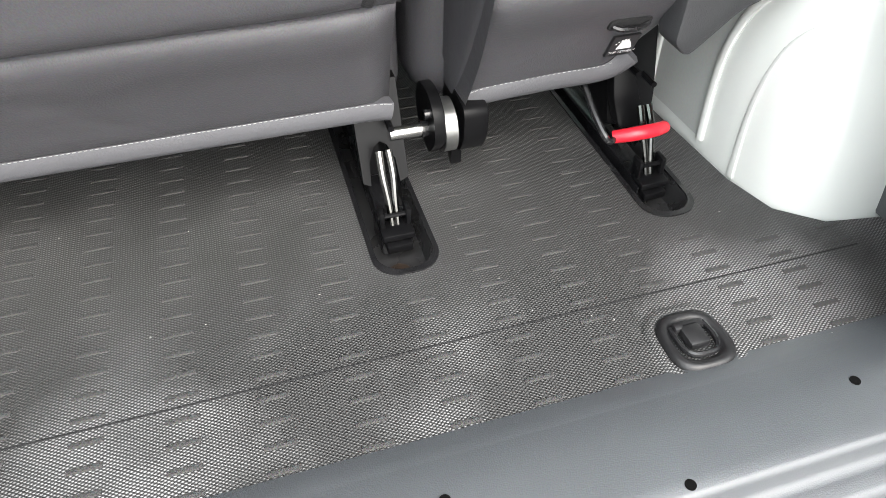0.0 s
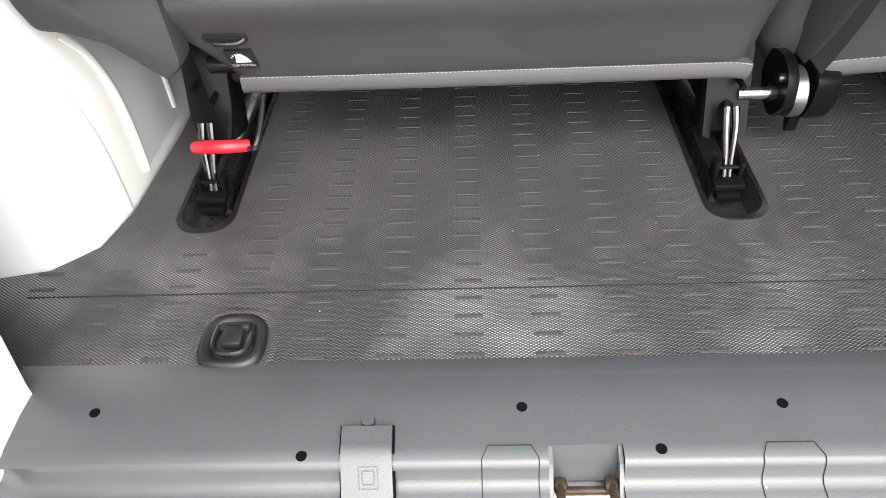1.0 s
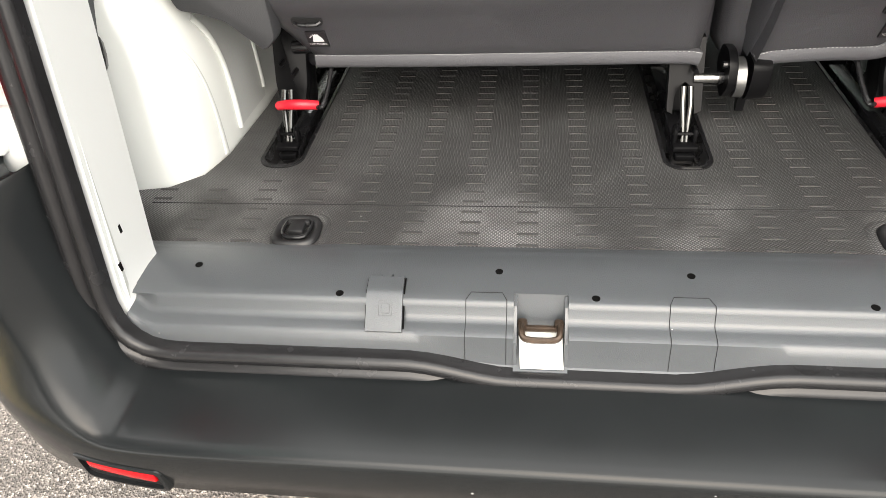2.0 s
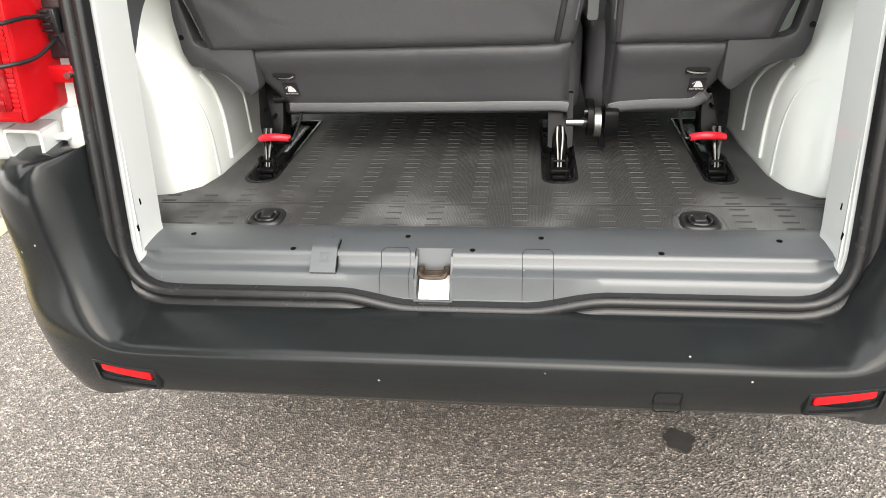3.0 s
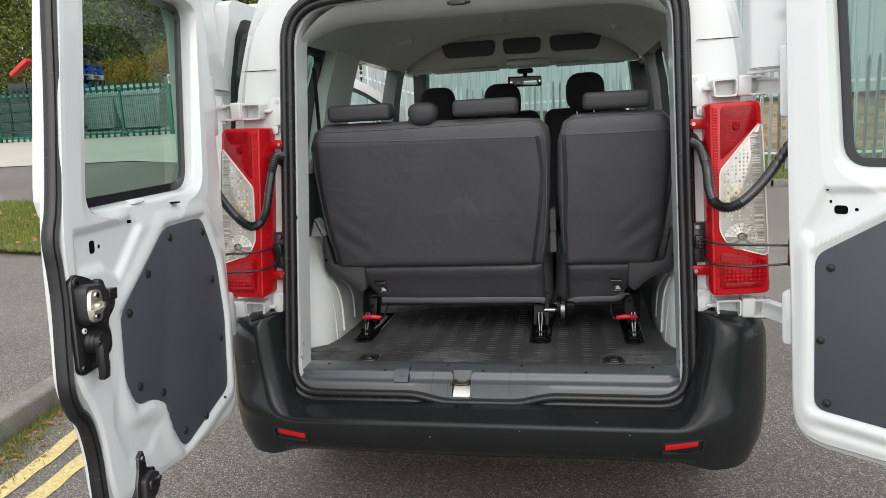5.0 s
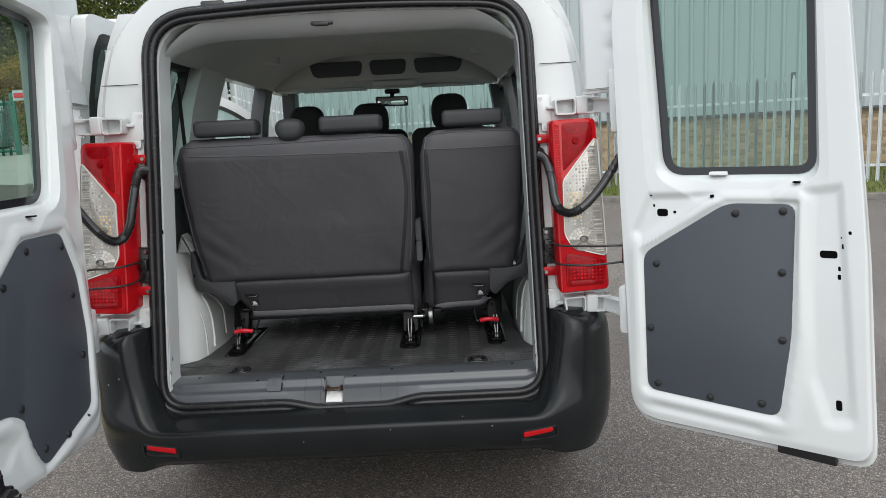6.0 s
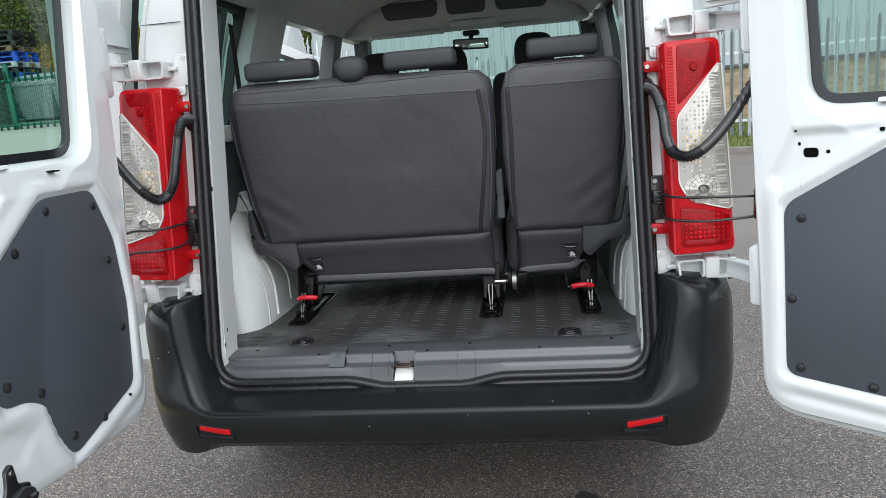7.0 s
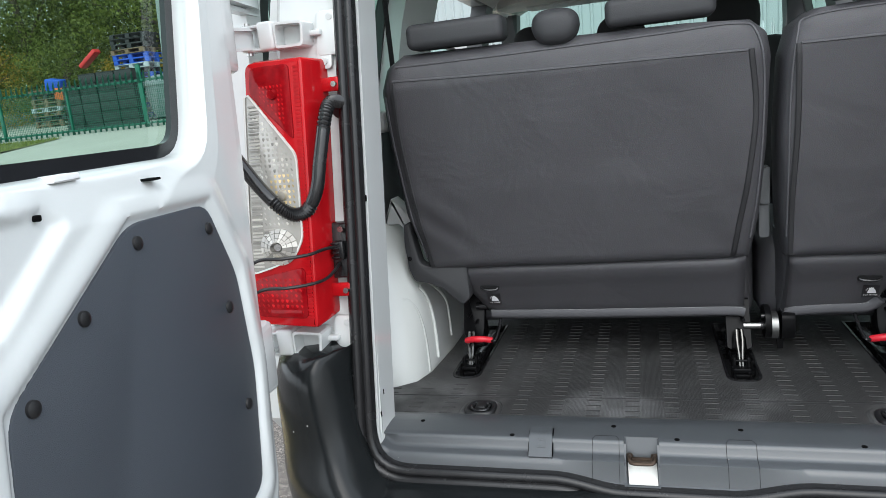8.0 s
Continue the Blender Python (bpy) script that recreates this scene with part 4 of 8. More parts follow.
# thin parting lines of the trim
for x0, x1 in ((-0.160, -0.108), (0.092, 0.146)):
    bm = bmesh.new()
    pts = []
    for k in range(16, 6, -1):
        pts.append(sill_pt(x0, k) + Vector((0, -0.0004, 0.0006)))
    pts += [sill_pt(x0 + 0.006, 6) + Vector((0, 0, 0.0006)), sill_pt(x1 - 0.006, 6) + Vector((0, 0, 0.0006))]
    for k in range(7, 17):
        pts.append(sill_pt(x1, k) + Vector((0, -0.0004, 0.0006)))
    tube(bm, pts, 0.00045, 5)
    part("parting_line", bm, KNIT, sill)

# bumper: a deep black moulding with upright horns beside the opening


def contour(x):
    t = min(1, max(0, (abs(x) - 0.46) / 0.415))
    return -0.140 + 0.282 * (1 - (1 - t**3) ** (1 / 2.3))


def bumper_pt(u, k):
    # u: -1..1 across; the outer ends run forward along the sides
    if abs(u) < 0.80:
        x, fwd = u / 0.80 * 0.878, 0
    else:
        x, fwd = math.copysign(0.878 + 0.016 * step(0.8, 0.9, abs(u)), u), (abs(u) - 0.80) / 0.20 * 0.55
    y = contour(min(abs(x), 0.878)) + fwd
    b = step(0.585, 0.86 - 0.13 * min(1, max(0, (k - 6) / 5)), abs(x))
    a = abs(x)
    inw = step(0.62, 0.86, a)
    centre = [(0.16, 0.356), (0.085, 0.350), (0.036, 0.359), (0.009, 0.392), (0.001, 0.440), (0.0, 0.468), (0.002, 0.4765), (0.008, 0.4810), (0.020, 0.4840), (0.045, 0.4885), (0.085, 0.4955), (0.120, 0.5000), (0.165, 0.5005)]
    horn = [(0.16, 0.352), (0.085, 0.350), (0.040, 0.354), (0.012, 0.400), (0.003, 0.472), (0.0, 0.52), (0.0, 0.56), (0.001, 0.61), (0.002, 0.67), (0.006, 0.72), (0.020, 0.757), (0.055, 0.778), (0.16, 0.790)]
    o, z = (c + (h - c) * b for c, h in zip(centre[k], horn[k]))
    # the horn's rear face slants from the opening's seal out to the corner
    o += b * 0.070 * (1 - min(1, max(0, (a - 0.62) / 0.25))) * min(1, max(0, (z - 0.50) / 0.07))
    z += 0.018 * math.sin(a * 3.4) * (1 if k < 3 else 0) * 0.3 - (0.026 * step(0.57, 0.70, a) if k < 3 else 0)
    # push inwards: towards the front in the middle, towards the axis at the ends
    return Vector((x - math.copysign(o * inw * 0.9, x), y + o * (1 - 0.75 * inw), z))


bm = bmesh.new()
us = np.concatenate([np.linspace(-1, -0.82, 10), np.linspace(-0.80, 0.80, 121), np.linspace(0.82, 1, 10)])
grid(bm, lambda u, k: bumper_pt(u, int(k)), us, range(13))
bumper = part("bumper", bm, BUMPER, van, "black textured plastic rear bumper", sharp=50)
# reflectors in shallow pockets
for s in (-1, 1):
    def rf(a, b, d):
        x = s * a
        y = contour(x) + 0.004 + 0.045 * max(0, 0.47 - b)
        return Vector((x, y - d, b))
    bm = bmesh.new()
    ro = even(rounded([(0.532, 0.392), (0.658, 0.398), (0.662, 0.454), (0.534, 0.443)], 0.009), 48)
    ri = even(rounded([(0.541, 0.401), (0.649, 0.407), (0.652, 0.446), (0.542, 0.435)], 0.006), 48)
    rings = [[bm.verts.new(rf(*p, d)) for p in q] for q, d in ((ro, -0.004), (inset(ro, 0.004), 0.006), (ri, 0.007), (ri, -0.012))]
    for r, q in zip(rings, rings[1:]):
        for k in range(len(r)):
            bm.faces.new((r[k], r[(k + 1) % len(r)], q[(k + 1) % len(r)], q[k]))
    part("reflector_pocket", bm, BUMPER, bumper, sharp=50)
    bm = bmesh.new()
    slab(bm, ri, -0.012, 0.001, rf)
    part("pocket_floor", bm, BLACK, bumper)
    bm = bmesh.new()
    slab(bm, even(rounded([(0.546, 0.4160), (0.640, 0.4300), (0.639, 0.4450), (0.546, 0.4335)], 0.003), 40), -0.02, 0.0072, rf, 0.002)
    part("reflector", bm, REDLENS, bumper, "red reflector strip")
    bm = bmesh.new()
    box(bm, (s * 0.33, -0.014, 0.506), (0.006, 0.003, 0.003), 0.001)
    part("clip", bm, PLATE, bumper)
bm = bmesh.new()
pc = lambda a, b, d: Vector((a, contour(a) + 0.0015 + 0.10 * max(0, 0.44 - b) - d, b))
frame_slab(bm, even(rounded([(0.305, 0.388), (0.350, 0.388), (0.350, 0.430), (0.305, 0.430)], 0.003), 24), even(rounded([(0.3065, 0.3895), (0.3485, 0.3895), (0.3485, 0.4285), (0.3065, 0.4285)], 0.003), 24), 0, 0.002, pc)
part("towing_eye_cover", bm, BUMPER, bumper)

# tail lamps
def depth_in(poly, x, z):
    """How far the point (x, z) lies inside the polygon; negative outside."""
    best, inside = 9.0, False
    for (ax, az), (bx, bz) in zip(poly, poly[1:] + poly[:1]):
        ex, ez = bx - ax, bz - az
        t = min(1, max(0, ((x - ax) * ex + (z - az) * ez) / (ex * ex + ez * ez)))
        best = min(best, math.hypot(x - ax - t * ex, z - az - t * ez))
        if (az > z) != (bz > z) and x < ax + (z - az) * ex / ez:
            inside = not inside
    return best if inside else -best


def lamp(s):
    """One tail lamp: red housing, dark and clear lens fields, bulbs and lugs."""
    def put(a, b, d):
        # a: out from the axis, b: height, d: proud of the body
        a += 0.024 * min(1, max(0, (a - 0.722) / 0.10))
        a, b = a - lerps([(0.86, 0.0135), (1.39, 0.006)], b), 1.392 + 1.028 * (b - 1.392)
        return Vector((s * a, rear_y(b) - 0.112 - 0.02 * (b - 0.86) + 0.16 * max(0, a - 0.69) ** 1.2 - d, b))
    bm = bmesh.new()
    poly = rounded([(0.702, 0.862), (0.838, 0.866), (0.812, 1.395), (0.690, 1.392)], [0.01, 0.02, 0.02, 0.012], 3)
    slab(bm, poly, -0.125, 0.0, put, 0.010)
    body = part("tail_lamp", bm, REDLENS, van, "red and clear vertical tail lamp")
    bm = bmesh.new()
    for z in np.linspace(0.885, 1.375, 66):
        box(bm, put(lerps([(0.88, 0.7155), (1.38, 0.706)], z), z, 0.0), (0.013, 0.003, 0.0044))
    tagged(part("prism_band", bm, REDLENS, body, "fine moulded prism bars"), kind="stuff")
    outer = lambda z: lerps([(0.86, 0.836), (0.97, 0.832), (1.395, 0.812)], z)
    clear = [(0.722, 1.205), (outer(1.335) - 0.004, 1.335), (outer(1.2) - 0.004, 1.2), (outer(0.972) - 0.004, 0.972), (0.775, 0.990), (0.738, 1.010), (0.722, 1.045)]
    fields = [
        ("brake_field", [(0.722, 1.232), (0.752, 1.268), (0.803, 1.330), (0.800, 1.382), (0.722, 1.382)], DARKRED, "dark red brake lamp field"),
        ("clear_field", clear, CLEAR, "clear ribbed lens of indicator and reversing lamp"),
        ("fog_field", [(0.722, 0.882), (0.822, 0.884), (0.826, 0.958), (0.780, 0.972), (0.722, 0.985)], DARKRED, "dark red fog lamp field"),
    ]
    for name, poly, mat, label in fields:
        bm = bmesh.new()
        slab(bm, rounded(poly, 0.012, 3), -0.004, 0.0025, put, 0.002)
        part(name, bm, mat, body, label)
    bm = bmesh.new()
    rim = even(rounded(clear, 0.012, 4), 90)
    frame_slab(bm, rim, inset(rim, 0.0035), 0.0, 0.0045, put)
    part("lens_bead", bm, BEAD, body, "pale bead round the clear lens")

    def inside(a, z, gap):
        return depth_in(clear, a, z) > gap

    def rows(a0, a1, z0, z1, da, dz, mat, name, ok=None, proud=0.0015):
        bm = bmesh.new()
        for z in np.arange(z0, z1, dz):
            for a in np.arange(a0, a1, da):
                if ok is None or ok(a, z):
                    c, w, h = put(a, z, proud), da * 0.46, dz * 0.46
                    v = [bm.verts.new(c + Vector((x * w, 0, y * h))) for x, y in ((-1, -1), (1, -1), (1, 1), (-1, 1))]
                    tip = bm.verts.new(c + Vector((0, -0.0013, 0)))
                    for p, q in zip(v, v[1:] + v[:1]):
                        bm.faces.new((p, q, tip))
        tagged(part(name, bm, mat, body), kind="stuff")

    near_bulb = lambda a, z: math.hypot(a - 0.752, (z - 1.13) * 0.7) < 0.030
    rows(0.730, 0.798, 1.07, 1.31, 0.0085, 0.0105, FACET, "lens_relief", lambda a, z: inside(a, z, 0.008) and not near_bulb(a, z))
    rows(0.730, 0.798, 1.07, 1.31, 0.0085, 0.0105, FACETAMBER, "amber_relief", lambda a, z: inside(a, z, 0.008) and near_bulb(a, z))
    rows(0.738, 0.782, 1.268, 1.345, 0.0070, 0.0090, FACETRED, "brake_relief", lambda a, z: z > 1.262 + (a - 0.735) * 1.25)
    rows(0.732, 0.818, 0.895, 0.962, 0.0095, 0.0105, FACETRED, "fog_relief")
    bm = bmesh.new()
    for z in np.arange(0.980, 1.322, 0.0068):
        w = 0.024
        if inside(outer(z) - w * 0.5 - 0.006, z, 0.003):
            box(bm, put(outer(z) - w * 0.5 - 0.008, z, 0.003), (w, 0.004, 0.0036))
        if z < 1.068 and inside(0.765, z, 0.004):
            a0 = 0.728 + max(0, 1.03 - z) * 0.9
            box(bm, put((a0 + 0.800) / 2, z, 0.002), (0.800 - a0, 0.003, 0.0034))
    tagged(part("lens_ribbing", bm, FACET, body), kind="stuff")
    # reversing lamp's stepped round reflector, each step cut into facets
    for r0, r1, d in ((0.037, 0.029, 0.004), (0.028, 0.020, 0.008), (0.019, 0.012, 0.012)):
        bm = bmesh.new()
        for q in range(18):
            a0, a1 = q * math.tau / 18 + 0.02, (q + 1) * math.tau / 18 - 0.02
            ring = [put(0.768 + r * math.cos(a), 1.026 + r * math.sin(a), d + e) for r, a, e in ((r0, a0, 0), (r0, a1, 0), (r1, a1, 0.004), (r1, a0, 0.004))]
            bm.faces.new([bm.verts.new(p) for p in ring])
        tagged(part("lens_ring", bm, FACET, body), kind="stuff")
    for a, z, r, m in ((0.768, 1.026, 0.011, STEEL), (0.752, 1.128, 0.012, NICKEL), (0.756, 1.325, 0.012, DARKRED)):
        bm = bmesh.new()
        c = put(a, z, 0.0)
        rod(bm, c, c - Vector((0, 0.010, 0)), r, 20, r * 0.7)
        part("bulb", bm, m, body)
    bm = bmesh.new()
    slab(bm, [(0.733, 0.884), (0.795, 0.885), (0.795, 0.900), (0.733, 0.900)], 0.0, 0.004, put, 0.001)
    part("fog_socket", bm, DARKRED, body)
    for z in (0.905, 1.335):
        bm = bmesh.new()
        y = rear_y(z) - 0.03
        box(bm, (s * 0.674, y, z), (0.056, 0.012, 0.030), 0.005)
        part("lug", bm, REDLENS, body)
        bm = bmesh.new()
        rod(bm, (s * 0.655, y - 0.004, z), (s * 0.655, y - 0.014, z), 0.006, 12)
        part("screw", bm, STEEL, body, "bright lamp screw")
    return body


lamp(1), lamp(-1)

# hinges on both sides, above and below each lamp
for s in (-1, 1):
    for z in (0.800, 1.436 if s > 0 else 1.447):
        y = rear_y(z)
        bm = bmesh.new()
        slab(bm, rounded([(0.652, z - 0.050), (0.70, z - 0.050), (0.70, z + 0.045), (0.652, z + 0.045)], 0.012), -0.008, -0.016, lambda a, b, d: Vector((s * a, rear_y(b) + d, b)), 0.003)
        h = part("hinge", bm, WHITE, van, "white painted door hinge")
        bm = bmesh.new()
        slab(bm, rounded([(0.668, z - 0.078), (0.700, z - 0.078), (0.704, z - 0.02), (0.668, z - 0.02)], 0.010), -0.008, -0.0145, lambda a, b, d: Vector((s * a, rear_y(b) + d, b)), 0.003)
        part("plate_leg", bm, WHITE, h)
        for a, b in ((0.684, z - 0.062), (0.668, z + 0.030)):
            bm = bmesh.new()
            rod(bm, (s * a, rear_y(b) - 0.014, b), (s * a, rear_y(b) - 0.019, b), 0.0075, 6)
            part("bolt", bm, WHITE, h)
        # an open pressed box, a solid block and the joint's second cheek, side by side
        bm = bmesh.new()
        o = even(rounded([(0.712, z - 0.027), (0.776, z - 0.027), (0.776, z + 0.027), (0.706, z + 0.024)], 0.008), 40)
        i = even(rounded([(0.717, z - 0.0215), (0.772, z - 0.0215), (0.772, z + 0.0215), (0.712, z + 0.019)], 0.006), 40)
        frame_slab(bm, o, i, 0.008, 0.062, lambda a, b, d: Vector((s * a, y - d, b)))
        box(bm, (s * 0.742, y - 0.018, z), (0.060, 0.012, 0.044), 0.002)
        box(bm, (s * 0.700, y - 0.020, z), (0.03, 0.02, 0.012), 0.004)
        part("knuckle", bm, WHITE, h)
        bm = bmesh.new()
        box(bm, (s * 0.796, y - 0.040, z + 0.002), (0.038, 0.050, 0.060), 0.007, seg=3)
        part("hinge_block", bm, WHITE, h)
        bm = bmesh.new()
        for dz in (-0.024, 0.024):
            box(bm, (s * 0.832, y - 0.042, z + dz), (0.046, 0.044, 0.006), 0.002)
        box(bm, (s * 0.832, y - 0.024, z), (0.046, 0.006, 0.048), 0.002)
        part("cheek", bm, WHITE, h)
        bm = bmesh.new()
        rod(bm, (s * 0.846, y - 0.048, z - 0.034), (s * 0.846, y - 0.048, z + 0.034), 0.008, 14)
        part("pin", bm, STEEL, h)
        bm = bmesh.new()
        q = (0.90, -0.10) if s > 0 else (-0.80, -0.185)
        p0 = Vector((s * 0.838, y - 0.045, z))
        p1 = Vector((q[0], q[1] + 0.15 * (z - 0.80), z - 0.01))
        if s < 0:
            p1.x -= 0.09 * (z - 0.80)
        for dz in (-0.020, 0.020):
            sweep(bm, smooth_path([p0 + Vector((0, 0, dz)), (p0 + p1) / 2 + Vector((s * 0.008, 0.01, dz)), p1 + Vector((0, 0, dz))], 5), [(-0.014, -0.003), (0.014, -0.003), (0.014, 0.003), (-0.014, 0.003)])
        sweep(bm, smooth_path([p0, (p0 + p1) / 2 + Vector((s * 0.008, 0.01, 0)), p1], 5), [(-0.004, -0.022), (0.004, -0.022), (0.004, 0.022), (-0.004, 0.022)])
        part("hinge_arm", bm, WHITE, h)
    # check strap: black plate and two thin arms
    z = 0.985
    y = rear_y(z)
    bm = bmesh.new()
    slab(bm, rounded([(0.648, z - 0.058), (0.697, z - 0.058), (0.697, z + 0.060), (0.648, z + 0.060)], 0.006), -0.004, -0.024, lambda a, b, d: Vector((s * a, rear_y(b) + d, b)), 0.004)
    box(bm, (s * 0.668, y - 0.032, z + 0.004), (0.026, 0.02, 0.040), 0.004)
    for k in range(4):
        box(bm, (s * 0.672, y - 0.044, z - 0.010 + 0.010 * k), (0.018, 0.006, 0.004), 0.001)
    chk = part("check_plate", bm, GLOSSBLACK, van, "black door check plate")
    for dz in (-0.045, 0.048):
        bm = bmesh.new()
        rod(bm, (s * 0.662, y - 0.024, z + dz), (s * 0.662, y - 0.030, z + dz), 0.007, 6)
        part("bolt", bm, STEEL, chk)
    end = Vector((0.882, -0.085, z - 0.005)) if s > 0 else Vector((-0.785, -0.165, z - 0.02))
    for dz, e2 in ((0.018, 0.020), (-0.042, -0.030)):
        bm = bmesh.new()
        tube(bm, smooth_path([(s * 0.672, y - 0.03, z + dz * 0.6), (s * 0.676, y - 0.085, z + dz), (s * 0.688, y - 0.135, z + dz), (s * 0.73, y - 0.165, z + dz), (s * 0.78, y - 0.178, z + dz), tuple(end + Vector((0, 0, e2)))], 6), 0.0034, 8)
        part("check_arm", bm, BLACK, chk)
    bm = bmesh.new()
    box(bm, end, (0.018, 0.022, 0.075), 0.005)
    box(bm, end + Vector((0, -0.012, 0.02)), (0.012, 0.016, 0.022), 0.003)
    box(bm, end + Vector((0, -0.012, -0.024)), (0.012, 0.016, 0.018), 0.003)
    part("check_bracket", bm, GLOSSBLACK, chk)
    # corrugated cable hose
    if s > 0:
        far = Vector((0.905, -0.02, 1.30))
        pts = [(0.652, rear_y(1.28) - 0.015, 1.283), (0.668, rear_y(1.27) - 0.075, 1.268), (0.673, rear_y(1.2) - 0.135, 1.215), (0.678, rear_y(1.14) - 0.150, 1.150), (0.695, rear_y(1.11) - 0.170, 1.112), (0.742, rear_y(1.11) - 0.180, 1.112), (0.815, (far.y + rear_y(1.1) - 0.185) / 2, 1.175), tuple(far)]
    else:
        pts = [(-0.650, 0.130, 1.296), (-0.648, 0.070, 1.296), (-0.648, 0.035, 1.270), (-0.660, 0.012, 1.190), (-0.672, 0.0, 1.125), (-0.700, -0.005, 1.085), (-0.738, -0.008, 1.086), (-0.782, -0.015, 1.132), (-0.830, -0.030, 1.215), (-0.858, -0.035, 1.270)]
    path = smooth_path(pts, 26)
    bm = bmesh.new()
    n = len(path)
    sweep(bm, path, circle(0.0138, 14), scale=lambda t: 1 + (0.12 * math.sin(t * n * 2.1) if (t < 0.26 or 0.50 < t < 0.74 or t > 0.90) else 0))
    part("cable_hose", bm, GLOSSBLACK, van, "black corrugated cable hose")
    bm = bmesh.new()
    rod(bm, (s * 0.650, rear_y(1.28) - 0.004, 1.283), (s * 0.653, rear_y(1.28) - 0.026, 1.281), 0.028, 18, 0.018)
    part("hose_grommet", bm, BLACK, van)

# wheels at the rear
for s in (-1, 1):
    bm = bmesh.new()
    c = Vector((s * 0.76, 0.78, 0.325))
    prof = [(-0.10, 0.19), (-0.105, 0.28), (-0.085, 0.315), (0.085, 0.315), (0.105, 0.28), (0.10, 0.19)]
    grid(bm, lambda a, k: c + Vector((prof[int(k)][0], prof[int(k)][1] * math.cos(a), prof[int(k)][1] * math.sin(a) + 0.0)), np.linspace(0, 2 * math.pi, 41)[:-1], range(6), closed_u=True)
    wheel = part("wheel", bm, SEAL, van, "black rear tyre")
    bm = bmesh.new()
    rod(bm, c + Vector((-0.08, 0, 0)), c + Vector((0.08, 0, 0)), 0.195, 32)
    part("rim", bm, STEEL, wheel)


# ---- rear doors ----
def pressing(board, pockets):
    """The door skin's relief: a seat for the board with a raised bead round it, and soft pockets."""
    def relief(x, z):
        k = depth_in(board, x, z)
        out = -0.010 * step(-0.016, 0.0, k) + 0.006 * step(-0.055, -0.024, k)
        for poly, deep, soft in pockets:
            out -= deep * step(-soft, soft, depth_in(poly, x, z))
        return out
    return relief


def door(put, hinge_s, name, label, low, top, glass_poly, free, steps, relief):
    """A rear door's shell: the outline with the window hole, built from rings of rounded outlines."""
    outline = even(rounded([(hinge_s, low), *free, (hinge_s + 0.07, top), (hinge_s, top - 0.13)], [0.085] + [0.05] * len(free) + [0.05, 0.1], 5), 160)
    bm = bmesh.new()
    c = ((glass_poly[0][0] + glass_poly[1][0]) / 2, 1.47)
    hole = even(rounded(glass_poly, [0.062, 0.05, 0.05, 0.045], 6), 120)

    if area(outline) < 0:
        outline = outline[::-1]
    if area(hole) < 0:
        hole = hole[::-1]
    # radial rings from the window hole out to the outline, with the pressing's depth and its soft pockets
    m = 420
    angs = [2 * math.pi * i / m for i in range(m)]

    def by_angle(poly):
        fine = even(poly, 900)
        at = np.array([math.atan2(q[1] - c[1], q[0] - c[0]) for q in fine])
        return [fine[int(np.argmin(np.abs(np.angle(np.exp(1j * (at - a))))))] for a in angs]

    oc, ic = by_angle(outline), by_angle(hole)
    tuck = [by_angle(inset(outline, k)) for k in (0.004, 0.030, 0.080)]
    full = []
    for (t0, d0), (t1, d1) in zip(steps, steps[1:]):
        n = max(1, int(round((t1 - t0) / 0.009))) if d0 > 0.05 and d1 > 0.05 else 1
        full += [(t0 + (t1 - t0) * k / n, d0 + (d1 - d0) * k / n) for k in range(n)]
    rings = []
    for t, d in full + [steps[-1]]:
        row = []
        for i, o in zip(ic, oc):
            a, b = i[0] + (o[0] - i[0]) * t, i[1] + (o[1] - i[1]) * t
            row.append(bm.verts.new(put(a, b, d + (relief(a, b) if d > 0.07 else 0))))
        rings.append(row)
    for poly, d in ((tuck[0], 0.036), (tuck[1], 0.022), (tuck[2], -0.010)):
        rings.append([bm.verts.new(put(*p, d)) for p in poly])
    back = by_angle(inset(hole, -0.045))
    for poly, d in ((back, -0.010), (back, 0.018), (ic, 0.020)):
        rings.append([bm.verts.new(put(*p, d)) for p in poly])
    for r, q in zip(rings, rings[1:]):
        for j in range(m):
            bm.faces.new((r[j], r[(j + 1) % m], q[(j + 1) % m], q[j]))
    return part(name, bm, WHITE, van, label, sharp=45), outline, hole


def lined_door(put, hinge, free, name, label, low, top, glass_poly, board_poly, rivets, pockets):
    """A white pressed door with window, lining board and rivets."""
    steps = [(0.0, 0.020), (0.0, 0.045), (0.02, 0.060), (0.10, 0.080), (0.30, 0.084), (0.80, 0.084), (0.93, 0.083), (0.955, 0.078), (0.97, 0.056), (0.978, 0.048), (0.99, 0.045)]
    d, outline, hole = door(put, hinge, name, label, low, top, glass_poly, free, steps, pressing(board_poly, pockets))
    bm = bmesh.new()
    bm.faces.new([bm.verts.new(put(*p, 0.022)) for p in inset(hole, -0.012)])
    pane = part("window_pane", bm, TINT, d, "green-tinted window glass")
    pane.visible_shadow = False
    bm = bmesh.new()
    frame_slab(bm, hole, inset(hole, 0.022), 0.0245, 0.034, put)
    part("window_border", bm, FRIT, d, "black border of the window")
    bm = bmesh.new()
    slab(bm, rounded(board_poly, 0.03, 4), 0.068, 0.083, put, 0.002)
    board = part("lining_board", bm, BOARD, d, "charcoal grey lining board")
    for a, b in rivets:
        bm = bmesh.new()
        c, e, f = put(a, b, 0.082), put(a, b, 0.0865), put(a, b, 0.089)
        rod(bm, c, e, 0.0105, 20, 0.0098)
        rod(bm, e, f, 0.0098, 20, 0.005)
        part("rivet", bm, BLACK, d, "black plastic push rivet")
    return d


